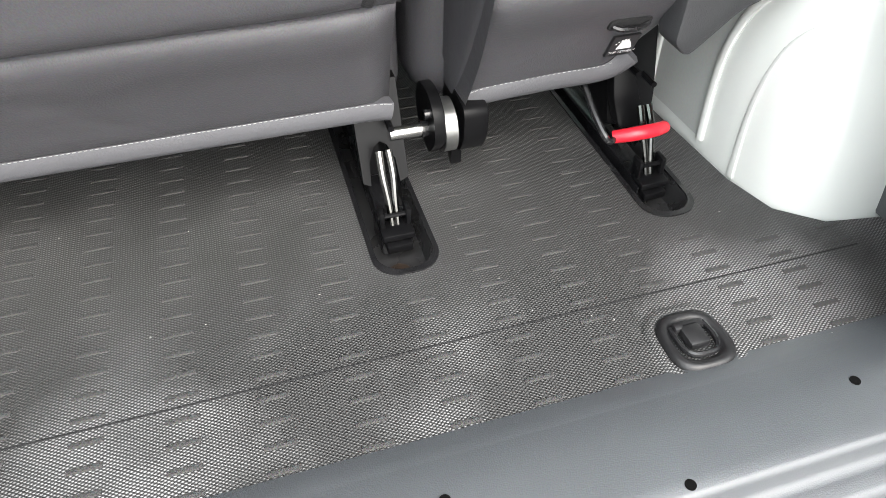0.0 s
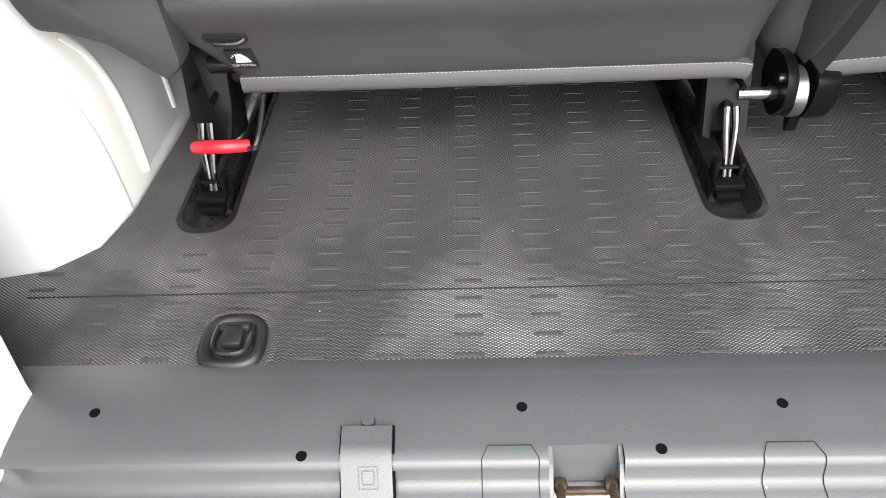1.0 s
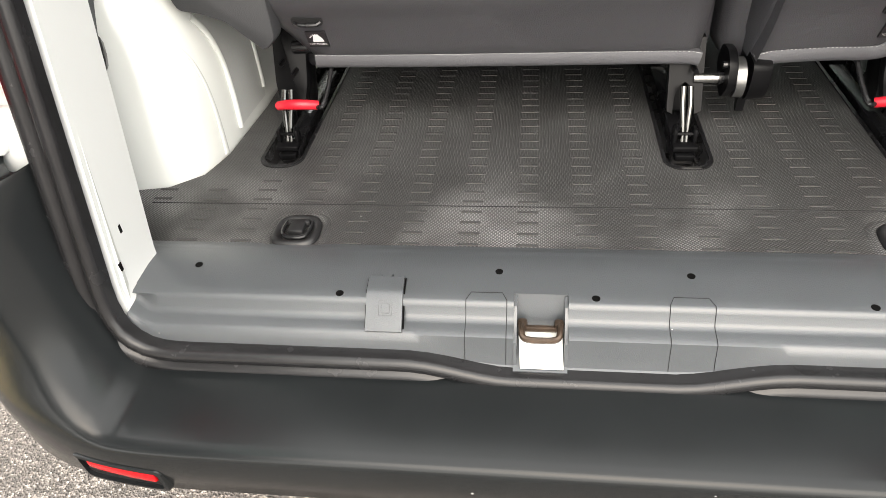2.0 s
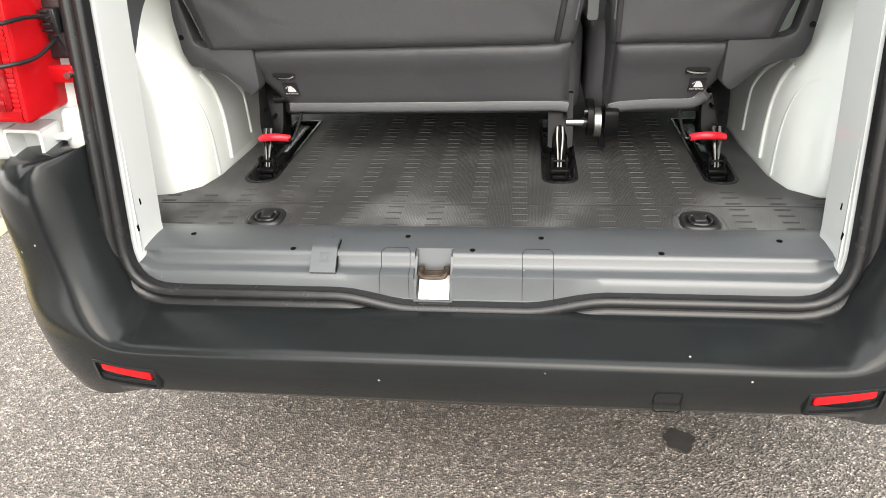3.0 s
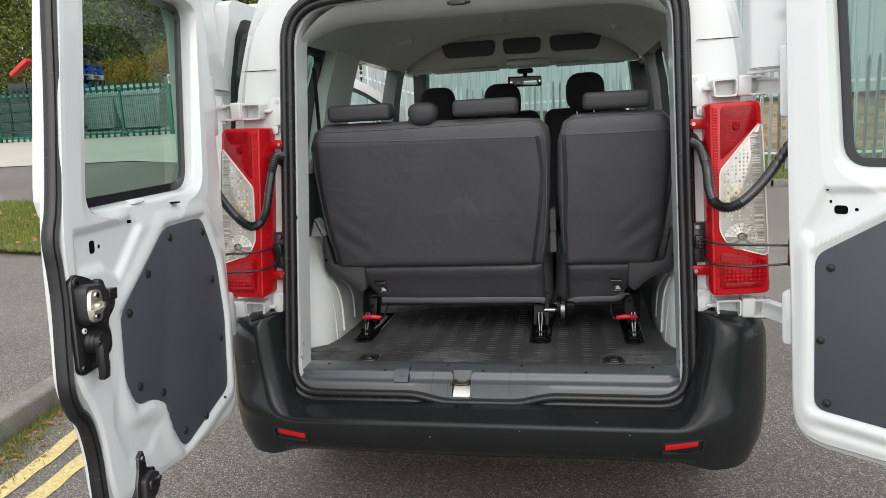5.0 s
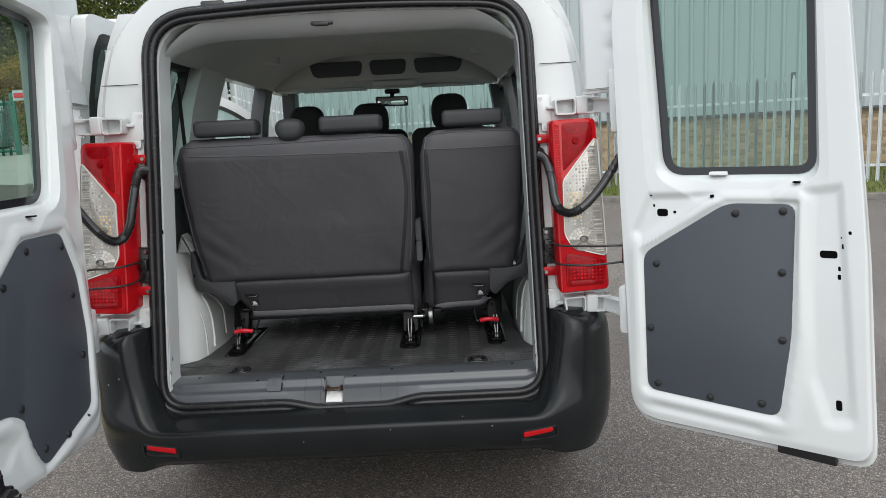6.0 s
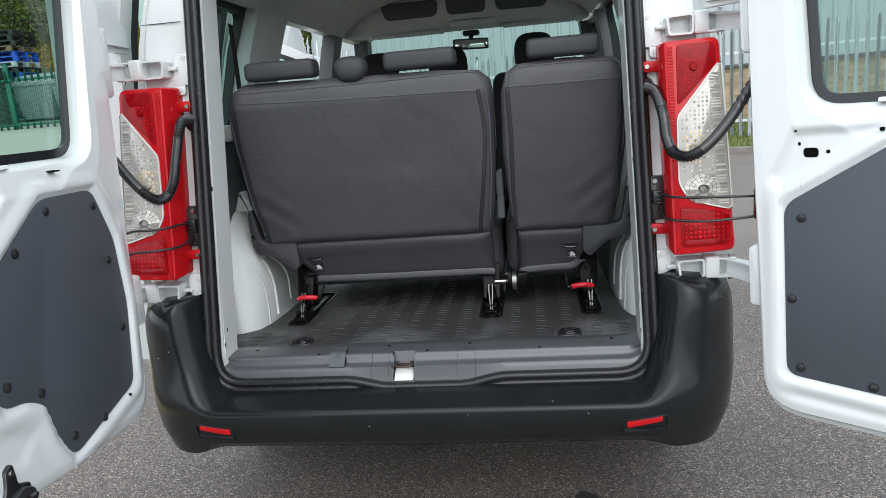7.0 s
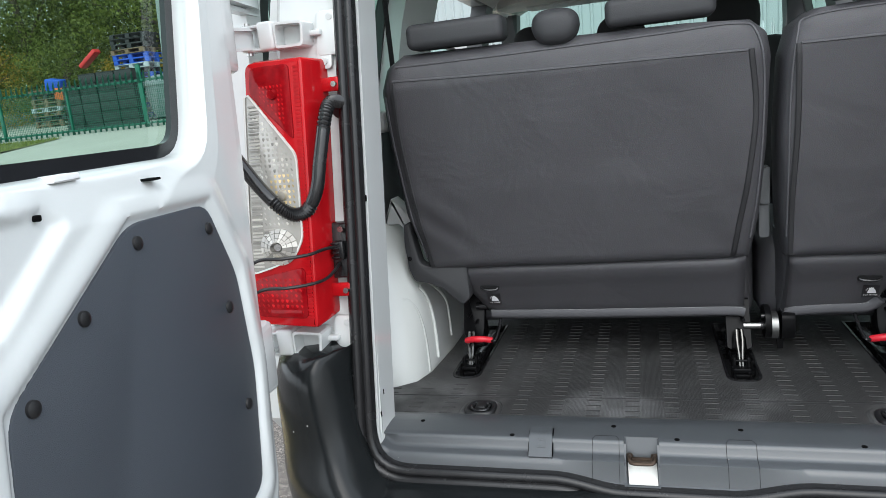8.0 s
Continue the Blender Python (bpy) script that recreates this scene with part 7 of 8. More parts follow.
# lashing rings in the mat
for rx in (-0.425, 0.424):
    t = thing("lashing_ring", "black lashing ring in a round dish of the mat", "lashing ring", "lashing rings", at=(rx, 0.195, MZ))
    sq = lambda r, n=32: even(rounded([(rx - r, 0.195 - r), (rx + r, 0.195 - r), (rx + r * 0.92, 0.195 + r), (rx - r * 0.92, 0.195 + r)], r * 0.75, 5), n)
    bm = bmesh.new()
    rings = []
    for r, z in ((0.052, MZ - 0.001), (0.045, MZ + 0.004), (0.040, MZ + 0.004), (0.037, MZ + 0.001)):
        rings.append([bm.verts.new((a, b, z)) for a, b in sq(r)])
    for r, q in zip(rings, rings[1:]):
        for j in range(32):
            bm.faces.new((r[j], r[(j + 1) % 32], q[(j + 1) % 32], q[j]))
    part("collar", bm, MAT, t, sharp=60)
    bm = bmesh.new()
    rings = []
    for r, z in ((0.0375, MZ + 0.001), (0.036, MZ + 0.007), (0.031, MZ + 0.009), (0.026, MZ + 0.006), (0.022, MZ + 0.0), (0.0, MZ - 0.002)):
        rings.append([bm.verts.new((a, b, z)) for a, b in sq(max(r, 0.0005))])
    for r, q in zip(rings, rings[1:]):
        for j in range(32):
            bm.faces.new((r[j], r[(j + 1) % 32], q[(j + 1) % 32], q[j]))
    part("dish", bm, BLACK, t, sharp=60)
    bm = bmesh.new()
    tube(bm, smooth_path([(rx - 0.019, 0.213, MZ + 0.006), (rx - 0.020, 0.190, MZ + 0.007), (rx - 0.012, 0.176, MZ + 0.007), (rx + 0.012, 0.176, MZ + 0.007), (rx + 0.020, 0.190, MZ + 0.007), (rx + 0.019, 0.213, MZ + 0.006)], 5), 0.0034, 8)
    part("ring", bm, GLOSSBLACK, t)
    bm = bmesh.new()
    box(bm, (rx, 0.199, MZ + 0.006), (0.024, 0.030, 0.012), 0.004)
    box(bm, (rx, 0.211, MZ + 0.007), (0.034, 0.010, 0.010), 0.003)
    part("hinge_block", bm, BLACK, t)


# ---- rear seats ----
def seat_y(z):
    return lerps([(0.68, 0.522), (0.70, 0.511), (0.747, 0.489), (0.787, 0.469), (0.845, 0.431), (1.05, 0.382), (1.315, 0.334), (1.37, 0.340), (1.42, 0.352), (1.5, 0.37)], z)


def on_seat(a, b, d):
    return Vector((a, seat_y(b) - d, b))


def padded(poly, depth, puff, nx=34, nz=44, wrinkle=0.0, seed=0):
    """A padded panel that fills the outline poly: a warped grid with rounded rim, swelling by puff."""
    bm = bmesh.new()
    zs_ = [p[1] for p in poly]
    z0, z1 = min(zs_), max(zs_)
    pts = [Vector(p) for p in poly]

    def span(z):
        z = min(max(z, z0 + 1e-4), z1 - 1e-4)
        xs_ = []
        for a, b in zip(pts, pts[1:] + pts[:1]):
            if (a.y - z) * (b.y - z) <= 0 and abs(a.y - b.y) > 1e-9:
                xs_.append(a.x + (b.x - a.x) * (z - a.y) / (b.y - a.y))
        return min(xs_), max(xs_)

    def fn(u, v):
        z = z0 + (z1 - z0) * v
        l, r = span(z)
        x = l + (r - l) * u
        rim = min(1, min(u * (r - l), (1 - u) * (r - l)) / 0.045, (1 - v) * (z1 - z0) / 0.05, v * (z1 - z0) / 0.03)
        swell = puff * math.sqrt(max(0, 1 - (1 - rim) ** 2))
        k = 0
        if wrinkle:
            c = min(u, 1 - u)
            k = wrinkle * noise.noise(Vector((x * 5 + seed, z * 3.2, seed))) * (0.35 + 0.65 * math.exp(-((c / 0.12) ** 2))) + 0.5 * wrinkle * noise.noise(Vector((x * 13 + z * 9, z * 6 - x * 4, seed + 3))) * math.exp(-((c / 0.16) ** 2)) * step(1.2, 0.9, z)
            for x0, way in ((l + 0.02, 1), (r - 0.02, -1)):
                if abs(x0) < 0.4:
                    continue
                dx, dz = way * (x - x0), z - 0.97
                near = math.exp(-((dx - 0.05) ** 2 + dz * dz) / 0.008)
                k += 0.0024 * near * math.sin((dx * 0.66 + dz * 0.75) * math.tau / 0.075 + 0.8 + 0.6 * way)
        return on_seat(x, z, swell - 0.02 + k)

    us_, vs_ = np.linspace(0, 1, nx), np.linspace(0, 1, nz)
    rows = grid(bm, fn, us_, vs_)
    loop = [rows[i][0] for i in range(nx)] + [rows[-1][j] for j in range(1, nz)] + [rows[i][-1] for i in range(nx - 2, -1, -1)] + [rows[0][j] for j in range(nz - 2, 0, -1)]
    back = [bm.verts.new(v.co + Vector((0, depth, 0))) for v in loop]
    for j in range(len(loop)):
        bm.faces.new((loop[j], loop[(j + 1) % len(loop)], back[(j + 1) % len(loop)], back[j]))
    bm.faces.new(back)

    def at(x, z, lift):
        l, r = span(z)
        return fn((x - l) / (r - l), (z - z0) / (z1 - z0)) - Vector((0, lift, 0))

    return bm, at


def strip(bm, pts, w, h, up=(0, -1, 0)):
    sweep(bm, pts, [(-w, 0), (-w * 0.6, h), (w * 0.6, h), (w, 0)], up=up)


def stitches(bm, pts, gap=0.0075, length=0.0045, r=0.0007):
    pts = [Vector(p) for p in pts]
    for a, b in zip(pts, pts[1:]):
        n = max(1, int((b - a).length / gap))
        d = (b - a) / n
        for i in range(n):
            p = a + d * (i + 0.5)
            rod(bm, p - d.normalized() * length / 2, p + d.normalized() * length / 2, r, 5)


def word(text, size, put, name, mat, parent, label):
    c = bpy.data.curves.new(name, "FONT")
    c.body, c.size, c.align_x, c.extrude = text, size, "CENTER", 0.0
    tmp = bpy.data.objects.new(name, c)
    scene.collection.objects.link(tmp)
    me = bpy.data.meshes.new_from_object(tmp.evaluated_get(bpy.context.evaluated_depsgraph_get()))
    bpy.data.objects.remove(tmp)
    for v in me.vertices:
        v.co = put(v.co.x, v.co.y)
    me.materials.clear()
    me.materials.append(mat)
    o = new(name, me)
    o.parent = parent
    return tagged(o, label)


def rear_seat(name, label, main, skirt, hem_pts, tag_x, wing, seams, seed):
    """A rear seat seen from behind: padded back, skirt, bindings, hem, tether slot and label."""
    t = thing(name, label, "seat", "third-row seats", at=((main[0][0] + main[1][0]) / 2, 0.5, MZ))
    bm, surface = padded(main, 0.11, 0.026, 64, 70, wrinkle=0.014, seed=seed)
    back = part("backrest", bm, CLOTH, t, "padded charcoal leatherette back", sharp=60)
    bm = padded(skirt, 0.10, 0.022, 30, 14, wrinkle=0.004, seed=seed + 5)[0]
    sk = part("skirt", bm, CLOTH, t, "leatherette skirt under the back", sharp=60)
    # bindings and seams of the back
    for pts, w in seams:
        bm = bmesh.new()
        strip(bm, [surface(v.x, v.y, 0.0008) for v in smooth_path([Vector((a, b, 0)) for a, b in pts], 9)], w, 0.0022)
        part("binding" if w > 0.004 else "seam", bm, CLOTH_TRIM if w > 0.004 else FOLD, back)
    # hem: pale folded lower edge with white stitching
    bm = bmesh.new()
    path = smooth_path([on_seat(a, b, 0.004) for a, b in hem_pts], 6)
    sweep(bm, path, [(-0.012, -0.010), (-0.003, -0.0125), (0.003, -0.010), (0.0055, -0.004), (0.0055, 0.006), (0.0035, 0.0125), (-0.012, 0.0125)], up=(0, 0, 1))
    part("hem", bm, FOLD, sk, "pale grey folded hem", sharp=60)
    bm = bmesh.new()
    stitches(bm, [p + Vector((0, -0.0042, 0.0120)) for p in path], 0.0050, 0.0032, 0.0004)
    part("stitching", bm, STITCH, sk, "white stitching along the hem")
    # tether slot with its black bar
    bm = bmesh.new()
    slab(bm, rounded([(tag_x - 0.026, 0.776), (tag_x + 0.024, 0.776), (tag_x + 0.026, 0.790), (tag_x - 0.026, 0.792)], 0.006), 0.0, 0.0052, on_seat)
    part("tether_slot", bm, KNIT, sk, "dark slot for the tether strap")
    bm = bmesh.new()
    tube(bm, smooth_path([on_seat(tag_x - 0.022, 0.783, 0.005), on_seat(tag_x - 0.012, 0.780, 0.010), on_seat(tag_x + 0.012, 0.779, 0.010), on_seat(tag_x + 0.022, 0.783, 0.005)], 5), 0.0035, 8)
    part("tether_bar", bm, GLOSSBLACK, sk)
    # woven label
    cx, cz = tag_x + 0.006, 0.748
    bm = bmesh.new()
    slab(bm, [(cx - 0.0165, cz - 0.016), (cx + 0.0165, cz - 0.016), (cx + 0.0165, cz + 0.016), (cx - 0.0165, cz + 0.016)], 0.0, 0.0062, on_seat)
    tag = part("label", bm, CLOTH_TRIM, sk, "black woven label with white print")
    bm = bmesh.new()
    slab(bm, rounded([(cx - 0.008, cz - 0.005), (cx + 0.012, cz - 0.005), (cx + 0.009, cz + 0.003), (cx + 0.003, cz + 0.010), (cx - 0.004, cz + 0.009)], 0.002), 0.0, 0.0066, on_seat)
    for k in range(5):
        a = 2.6 - 0.32 * k
        slab(bm, [(cx + 0.0 + 0.012 * math.cos(a) - 0.001, cz - 0.002 + 0.012 * math.sin(a) - 0.001), (cx + 0.012 * math.cos(a) + 0.001, cz - 0.002 + 0.012 * math.sin(a) - 0.001), (cx + 0.012 * math.cos(a) + 0.001, cz - 0.002 + 0.012 * math.sin(a) + 0.001), (cx + 0.012 * math.cos(a) - 0.001, cz - 0.002 + 0.012 * math.sin(a) + 0.001)], 0.0, 0.0066, on_seat)
    part("symbol", bm, MARK, tag)
    o = word("TOP TETHER", 0.0052, lambda a, b: on_seat(cx + a, cz - 0.0115 + b, 0.0068), "label_text", MARK, tag, "white printed words")
    # side wing of grey plastic
    bm = bmesh.new()
    slab(bm, rounded(wing, 0.010), 0.470, 0.432, lambda a, b, d: Vector((a, d - 0.05 * (b - 0.85), b)), 0.006)
    wg = part("side_wing", bm, WING, t, "dark grey plastic side wing")
    bm = bmesh.new()
    c = Vector((wing[6][0] + (0.012 if wing[6][0] < 0 else -0.012), 0.434, wing[6][1] - 0.04))
    rod(bm, c, c - Vector((0, 0.004, 0)), 0.006, 12)
    part("screw", bm, GLOSSBLACK, wg)
    return t


MAIN_L = [(-0.590, 0.846), (0.190, 0.846), (0.208, 0.95), (0.220, 1.12), (0.226, 1.30), (0.218, 1.350), (0.180, 1.383), (0.02, 1.386), (-0.21, 1.382), (-0.42, 1.393), (-0.575, 1.393), (-0.618, 1.366), (-0.636, 1.312), (-0.640, 1.18), (-0.630, 1.0), (-0.614, 0.93)]
SKIRT_L = [(-0.456, 0.692), (0.190, 0.690), (0.184, 0.850), (-0.548, 0.850), (-0.520, 0.79)]
WING_L = [(-0.512, 0.746), (-0.531, 0.763), (-0.564, 0.795), (-0.604, 0.810), (-0.638, 0.815), (-0.650, 0.846), (-0.655, 0.920), (-0.650, 0.972), (-0.634, 0.975), (-0.624, 0.912), (-0.616, 0.866), (-0.598, 0.857), (-0.490, 0.857), (-0.490, 0.765)]
SEAMS_L = [([(-0.600, 1.334), (-0.322, 1.325), (-0.091, 1.321), (0.178, 1.316)], 0.0026), ([(0.184, 1.318), (0.195, 1.19), (0.181, 1.04), (0.164, 0.93), (0.154, 0.856)], 0.0062), ([(-0.602, 1.332), (-0.608, 1.18), (-0.596, 1.02), (-0.586, 0.93), (-0.578, 0.856)], 0.0062), ([(-0.590, 1.366), (-0.3, 1.366), (0.0, 1.370), (0.155, 1.372), (0.196, 1.350), (0.212, 1.25), (0.206, 1.05), (0.190, 0.9)], 0.0024), ([(-0.625, 1.30), (-0.624, 1.15), (-0.612, 1.0), (-0.592, 0.88)], 0.0022)]
seat_l = rear_seat("bench_seat", "charcoal leatherette double seat, unoccupied, on steel legs", MAIN_L, SKIRT_L, [(-0.452, 0.699), (-0.25, 0.697), (0.0, 0.697), (0.15, 0.697), (0.187, 0.692)], -0.442, WING_L, SEAMS_L, 1)
MAIN_R = [(0.268, 0.846), (0.580, 0.846), (0.610, 0.95), (0.630, 1.12), (0.640, 1.28), (0.634, 1.345), (0.595, 1.386), (0.45, 1.391), (0.31, 1.386), (0.270, 1.360), (0.252, 1.30), (0.247, 1.12), (0.256, 0.95)]
SKIRT_R = [(0.268, 0.684), (0.463, 0.694), (0.520, 0.785), (0.552, 0.850), (0.270, 0.850)]
SEAMS_R = [([(0.279, 1.318), (0.433, 1.317), (0.605, 1.319)], 0.0026), ([(0.274, 1.318), (0.277, 1.165), (0.273, 0.995), (0.276, 0.856)], 0.0062), ([(0.611, 1.318), (0.607, 1.153), (0.595, 0.985), (0.572, 0.856)], 0.0062), ([(0.266, 0.9), (0.262, 1.2), (0.272, 1.335), (0.30, 1.369), (0.45, 1.376), (0.59, 1.369), (0.622, 1.335), (0.628, 1.25), (0.620, 1.1)], 0.0022)]
seat_r = rear_seat("single_seat", "charcoal leatherette single seat, unoccupied, on steel legs", MAIN_R, SKIRT_R, [(0.276, 0.686), (0.305, 0.695), (0.38, 0.700), (0.452, 0.702), (0.478, 0.725)], 0.449, [(-a, b) for a, b in WING_L], SEAMS_R, 9)

# side gusset of the single seat, running forward from its rear corner
bm = bmesh.new()
grid(bm, lambda u, v: Vector((0.272 - 0.012 * u + 0.004 * math.sin(3.1 * v), lerps([(0, 0.505), (1, 0.425)], v) + 0.14 * u, 0.680 + 0.172 * v + 0.085 * u * (1 - v) + 0.05 * u * v)), np.linspace(0, 1, 8), np.linspace(0, 1, 10))
part("side_gusset", bm, CLOTH, seat_r, sharp=60)


def headrest(x0, x1, z, parent, y=0.365):
    bm = bmesh.new()
    box(bm, ((x0 + x1) / 2, y, z), (x1 - x0, 0.085, 0.058), 0.017, seg=4)
    h = part("headrest", bm, HEAD, parent, "low rolled headrest", sharp=60)
    bm = bmesh.new()
    strip(bm, [Vector((x0 + 0.02, y - 0.036, z + 0.018)), Vector((x1 - 0.02, y - 0.036, z + 0.018))], 0.0015, 0.0015)
    part("seam", bm, CLOTH_TRIM, h)


headrest(-0.557, -0.327, 1.428, seat_l)
headrest(-0.105, 0.120, 1.424, seat_l)
headrest(0.337, 0.557, 1.424, seat_r)
bm = bmesh.new()
bmesh.ops.create_uvsphere(bm, u_segments=32, v_segments=18, radius=1)
for v in bm.verts:
    q = [math.copysign(abs(c) ** 0.72, c) for c in v.co]
    v.co = Vector((-0.213 + (0.053 - 0.010 * max(0, -q[2])) * q[0], 0.358 + 0.042 * q[1], 1.412 + 0.040 * q[2]))
part("belt_guide", bm, HEAD, seat_l, "rounded cap on the seat's top edge", sharp=60)

# the seats' black steel legs, levers and red handles
for k, ((sx, hw), st) in enumerate(zip(SLOTS, (seat_l, seat_l, seat_r))):
    s = -1 if sx < 0 else 1
    bm = bmesh.new()
    if k == 1:
        slab(bm, [(0.145, 0.715), (0.201, 0.715), (0.201, 0.606), (0.190, 0.602), (0.188, 0.628), (0.180, 0.645), (0.172, 0.650), (0.164, 0.645), (0.156, 0.628), (0.154, 0.602), (0.145, 0.606)], 0.0, 0.016, lambda a, b, d: Vector((a, 0.555 - d - 0.45 * (0.70 - b), b)))
        box(bm, (0.171, 0.575, 0.64), (0.030, 0.05, 0.13), 0.008, pose(0, 0, 0, -20))
    else:
        slab(bm, rounded([(sx - 0.030, 0.79), (sx + 0.034, 0.76), (sx + 0.030, 0.65), (sx + 0.022, 0.61), (sx - 0.022, 0.61), (sx - 0.030, 0.65)], 0.010), 0.0, 0.018, lambda a, b, d: Vector((a, 0.575 - d - 0.35 * (0.76 - b), b)), 0.005)
        box(bm, (sx, 0.59, 0.66), (0.042, 0.06, 0.16), 0.010, pose(0, 0, 0, -18))
    for u, z in ((-0.010, 0.690), (0.012, 0.675)):
        rod(bm, (sx + u, 0.555 - 0.4 * (0.72 - z), z), (sx + u, 0.518 - 0.4 * (0.72 - z), z), 0.004, 10)
    leg = part("leg", bm, LEGS, st, "black steel seat leg")
    for u in (-0.0056, 0.0056):
        bm = bmesh.new()
        sweep(bm, smooth_path([(sx + u, 0.494, 0.652), (sx + u * 1.1, 0.478, 0.63), (sx + u * 0.7, 0.462, 0.60), (sx + u * 0.6, 0.450, 0.572)], 4), circle(0.0042, 10), up=(0, -1, 0.2), scale=lambda q: 1.25 - 0.45 * q)
        part("lever", bm, LEVER, leg, "bright steel latch lever")
    bm = bmesh.new()
    box(bm, (sx, 0.445, 0.570), (0.040, 0.030, 0.010), 0.003)
    box(bm, (sx, 0.436, 0.556), (0.032, 0.022, 0.012), 0.003)
    for u in (-0.016, 0.016):
        box(bm, (sx + u, 0.455, 0.585), (0.006, 0.020, 0.026), 0.002)
    rod(bm, (sx - 0.020, 0.452, 0.588), (sx + 0.020, 0.452, 0.588), 0.003, 8)
    part("latch_foot", bm, LEGS, leg)
    if k == 1:
        continue
    cx = sx - s * 0.028
    bm = bmesh.new()
    pts = smooth_path([(cx - 0.034, 0.454, 0.642), (cx - 0.012, 0.444, 0.649), (cx + 0.014, 0.444, 0.649), (cx + 0.036, 0.454, 0.643)], 5)
    sweep(bm, pts, circle(0.0088, 12), scale=lambda t: 0.72 + 0.28 * math.sin(math.pi * min(1, max(0, 0.12 + 0.76 * t))) ** 0.5)
    handle = part("release_handle", bm, REDGRIP, st, "red vinyl release handle")
    bm = bmesh.new()
    ix = cx - s * 0.036
    tube(bm, smooth_path([(ix + s * 0.006, 0.454, 0.643), (ix - s * 0.010, 0.445, 0.645), (ix - s * 0.016, 0.476, 0.664), (ix - s * 0.018, 0.520, 0.690), (ix - s * 0.03, 0.565, 0.712)], 6), 0.0042, 8)
    part("rod", bm, GLOSSBLACK, handle, "bent steel rod")
# cross tube and pivot between the two seats
bm = bmesh.new()
rod(bm, (0.185, 0.520, 0.655), (0.245, 0.520, 0.655), 0.0085, 16)
part("cross_tube", bm, STEEL, seat_l, "bright cross tube")
bm = bmesh.new()
slab(bm, rounded([(0.484, 0.655), (0.492, 0.692), (0.520, 0.706), (0.560, 0.700), (0.575, 0.665), (0.555, 0.632), (0.515, 0.620)], 0.014), 0.232, 0.246, lambda a, b, d: Vector((d, a, b)), 0.002)
part("pivot_bracket", bm, LEGS, seat_r, "black steel pivot bracket")
for y, z in ((0.506, 0.684), (0.520, 0.655)):
    bm = bmesh.new()
    rod(bm, (0.224, y, z), (0.234, y, z), 0.011 if z < 0.67 else 0.006, 16)
    part("bolt", bm, GLOSSBLACK, seat_r)
bm = bmesh.new()
rod(bm, (0.247, 0.522, 0.655), (0.262, 0.522, 0.655), 0.033, 32)
part("pivot_boss", bm, BRUSHED, seat_r, "brushed steel pivot drum")
bm = bmesh.new()
slab(bm, rounded([(0.490, 0.690), (0.580, 0.700), (0.575, 0.640), (0.545, 0.612), (0.505, 0.622), (0.490, 0.650)], 0.012), 0.269, 0.300, lambda a, b, d: Vector((d, a, b)), 0.004)
slab(bm, rounded([(0.515, 0.640), (0.535, 0.640), (0.530, 0.600), (0.518, 0.592)], 0.006), 0.262, 0.276, lambda a, b, d: Vector((d, a, b)), 0.002)
part("pivot_stop", bm, LEGS, seat_r, "black steel stop with a hook")
for z, y in ((0.94, 0.47), (1.02, 0.46)):
    bm = bmesh.new()
    slab(bm, rounded([(0.214, z - 0.05), (0.238, z - 0.05), (0.238, z + 0.04), (0.214, z + 0.03)], 0.008), y + 0.03, y - 0.01, lambda a, b, d: Vector((a, d, b)), 0.004)
    part("hinge_cover", bm, GREYTRIM, seat_l, "dark plastic cover of the seat hinge")
# under-seat cross bars and the seat cushions in front of the backs
for st, x0, x1 in ((seat_l, -0.50, 0.17), (seat_r, 0.28, 0.50)):
    bm = bmesh.new()
    box(bm, ((x0 + x1) / 2, 0.80, 0.765), (x1 - x0 + 0.1, 0.46, 0.23), 0.04, seg=3)
    part("cushion", bm, CLOTH, st, sharp=60)
    bm = bmesh.new()
    rod(bm, (x0, 0.54, 0.712), (x1, 0.54, 0.712), 0.012, 12)
    part("cross_bar", bm, GLOSSBLACK, st)
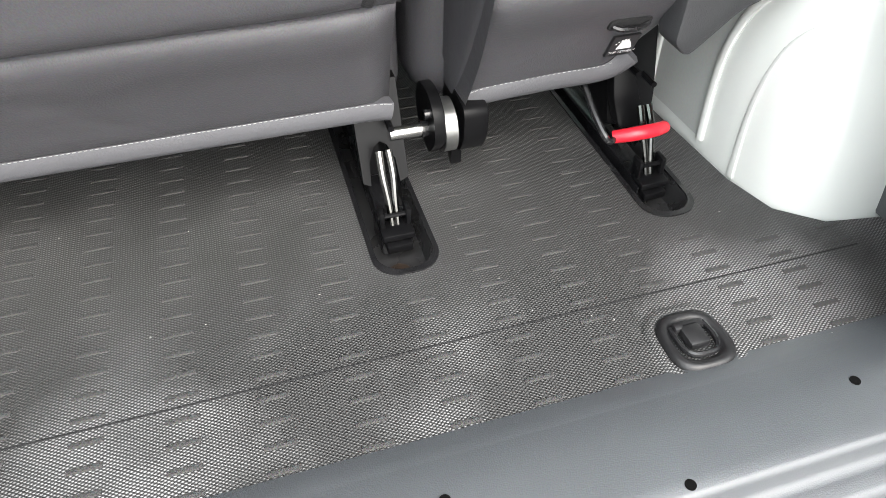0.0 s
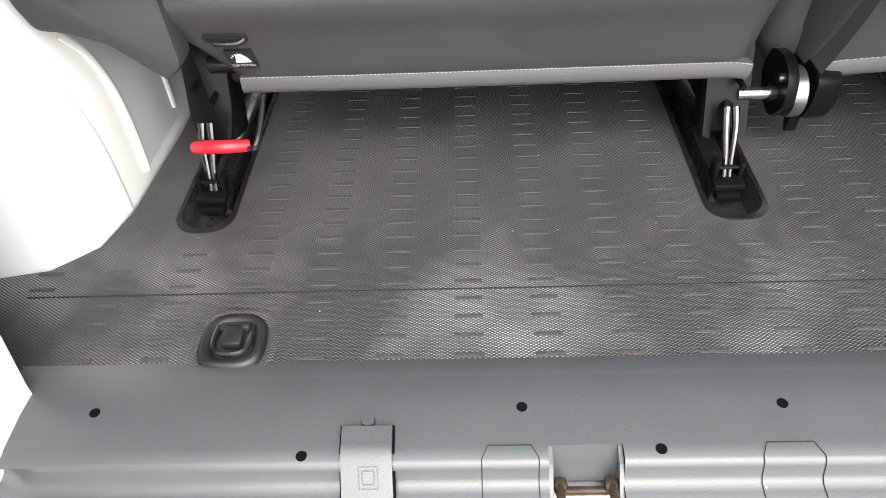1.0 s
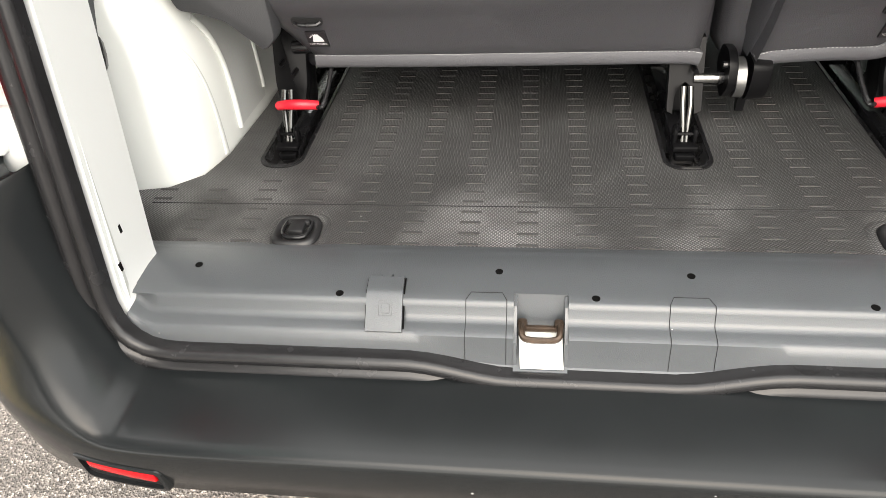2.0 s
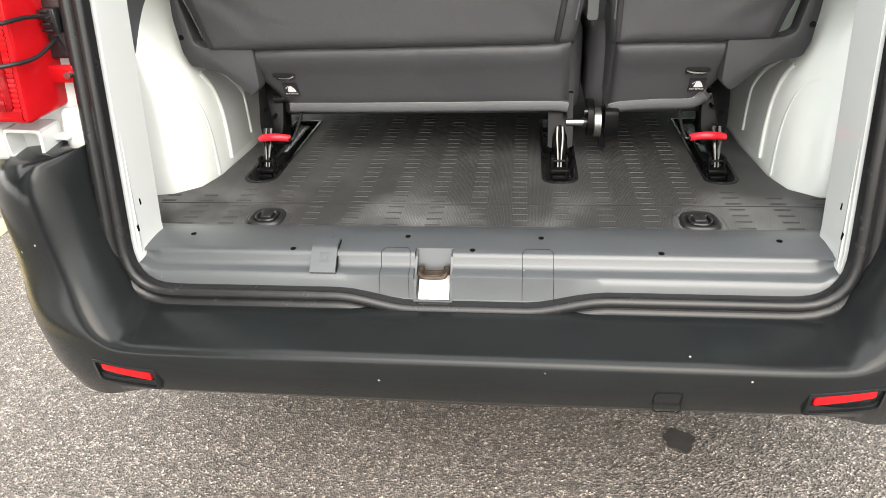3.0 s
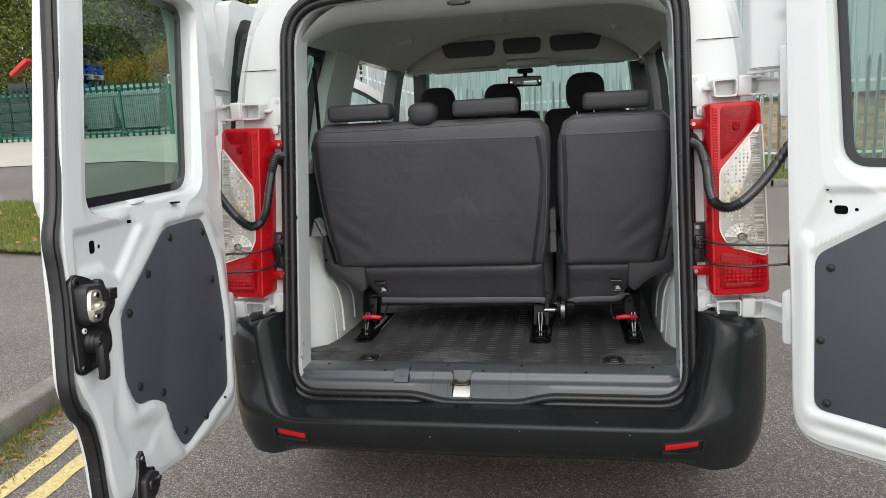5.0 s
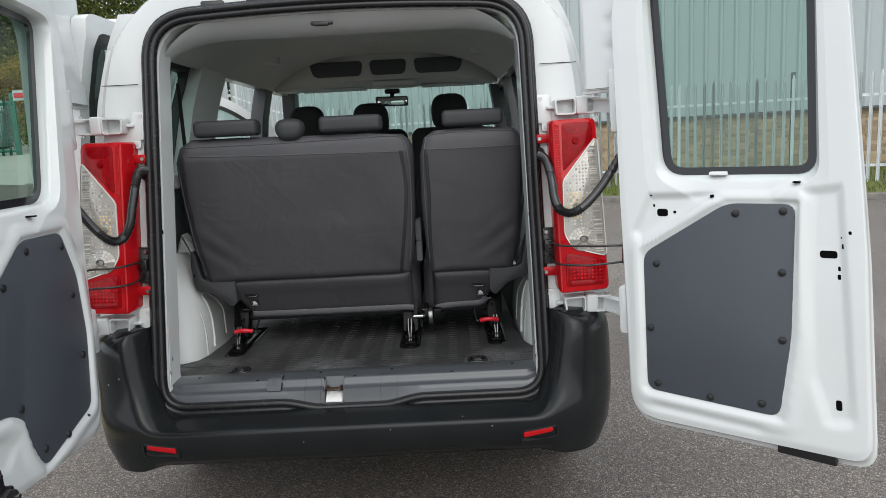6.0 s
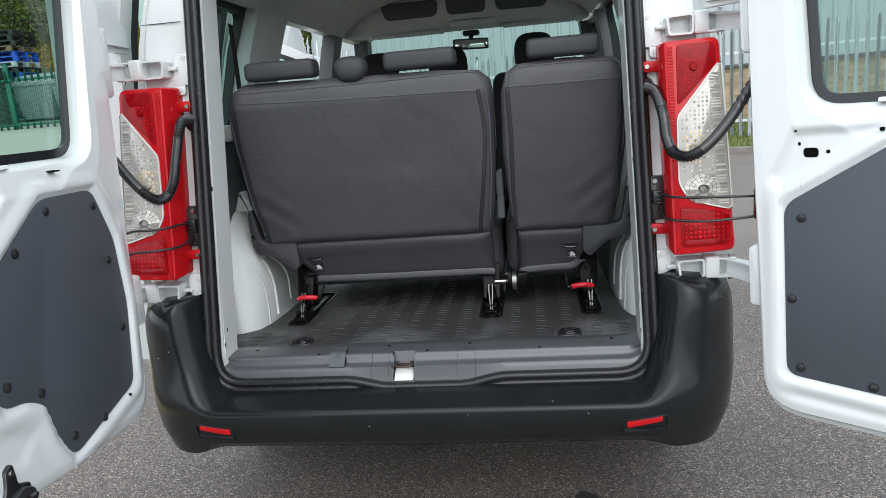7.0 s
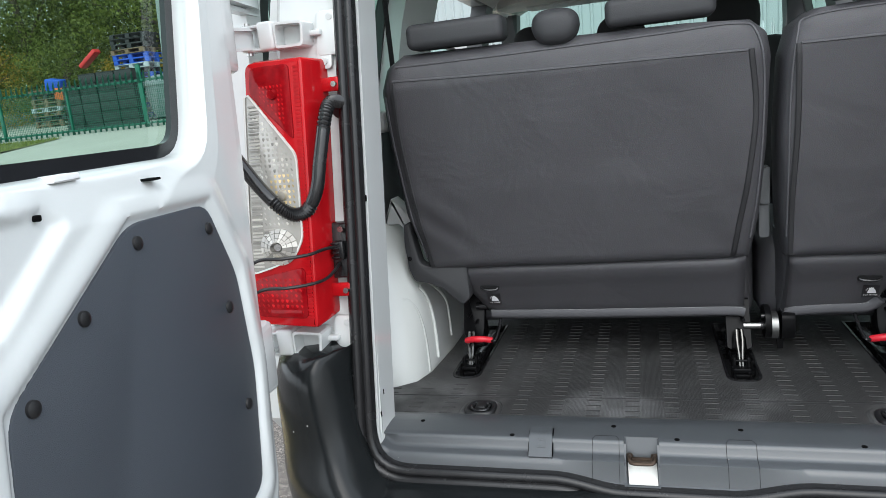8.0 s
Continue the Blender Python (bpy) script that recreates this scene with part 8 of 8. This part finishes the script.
# pale belt brackets above the wheel arches
for s in (-1, 1):
    bm = bmesh.new()
    slab(bm, rounded([(s * 0.735, 0.96), (s * 0.705, 1.035), (s * 0.655, 0.985), (s * 0.650, 0.955), (s * 0.668, 0.938), (s * 0.69, 0.962)], 0.006), 0.56, 0.50, lambda a, b, d: Vector((a, d, b)), 0.008)
    part("belt_bracket", bm, LIGHTTRIM, van, "pale plastic belt bracket")
    bm = bmesh.new()
    sweep(bm, [(s * 0.700, 0.62, 1.62), (s * 0.690, 0.60, 1.35), (s * 0.675, 0.58, 1.05)], [(-0.018, -0.001), (0.018, -0.001), (0.018, 0.001), (-0.018, 0.001)], up=(s, 0, 0))
    part("seat_belt", bm, KNIT, van, "black seat belt strap")


# ---- front seats ----
def front_seat(x, w, z_top, label):
    t = thing("front_seat", label, "seat", "front seats", at=(x, 2.3, MZ))
    bm = bmesh.new()
    box(bm, (x, 2.34, 1.09), (w, 0.14, 0.70), 0.06, pose(0, 0, 0, -8), seg=4)
    part("backrest", bm, KNIT, t, sharp=60)
    bm = bmesh.new()
    box(bm, (x, 2.60, 0.74), (w, 0.50, 0.14), 0.05, seg=3)
    box(bm, (x, 2.60, 0.62), (w * 0.8, 0.40, 0.14), 0.01)
    part("cushion", bm, KNIT, t, sharp=60)
    for hx in ((x,) if w < 0.6 else (x - 0.203, x + 0.203)):
        bm = bmesh.new()
        bmesh.ops.create_uvsphere(bm, u_segments=20, v_segments=12, radius=1)
        for v in bm.verts:
            c = v.co
            f = lambda q, p: math.copysign(abs(q) ** p, q)
            v.co = Vector((hx + 0.115 * f(c.x, 0.62), 2.30 + 0.055 * f(c.y, 0.8), z_top - 0.115 + 0.115 * f(c.z, 0.75)))
        h = part("headrest", bm, KNIT, t, "rounded black headrest", sharp=80)
        bm = bmesh.new()
        for u in (-0.05, 0.05):
            rod(bm, (hx + u, 2.31, z_top - 0.25), (hx + u, 2.31, z_top - 0.1), 0.006, 8)
        part("headrest_post", bm, STEEL, h)


front_seat(-0.320, 0.86, 1.606, "black cloth double front seat with two headrests")
front_seat(0.384, 0.50, 1.642, "black cloth driver's seat with one headrest")
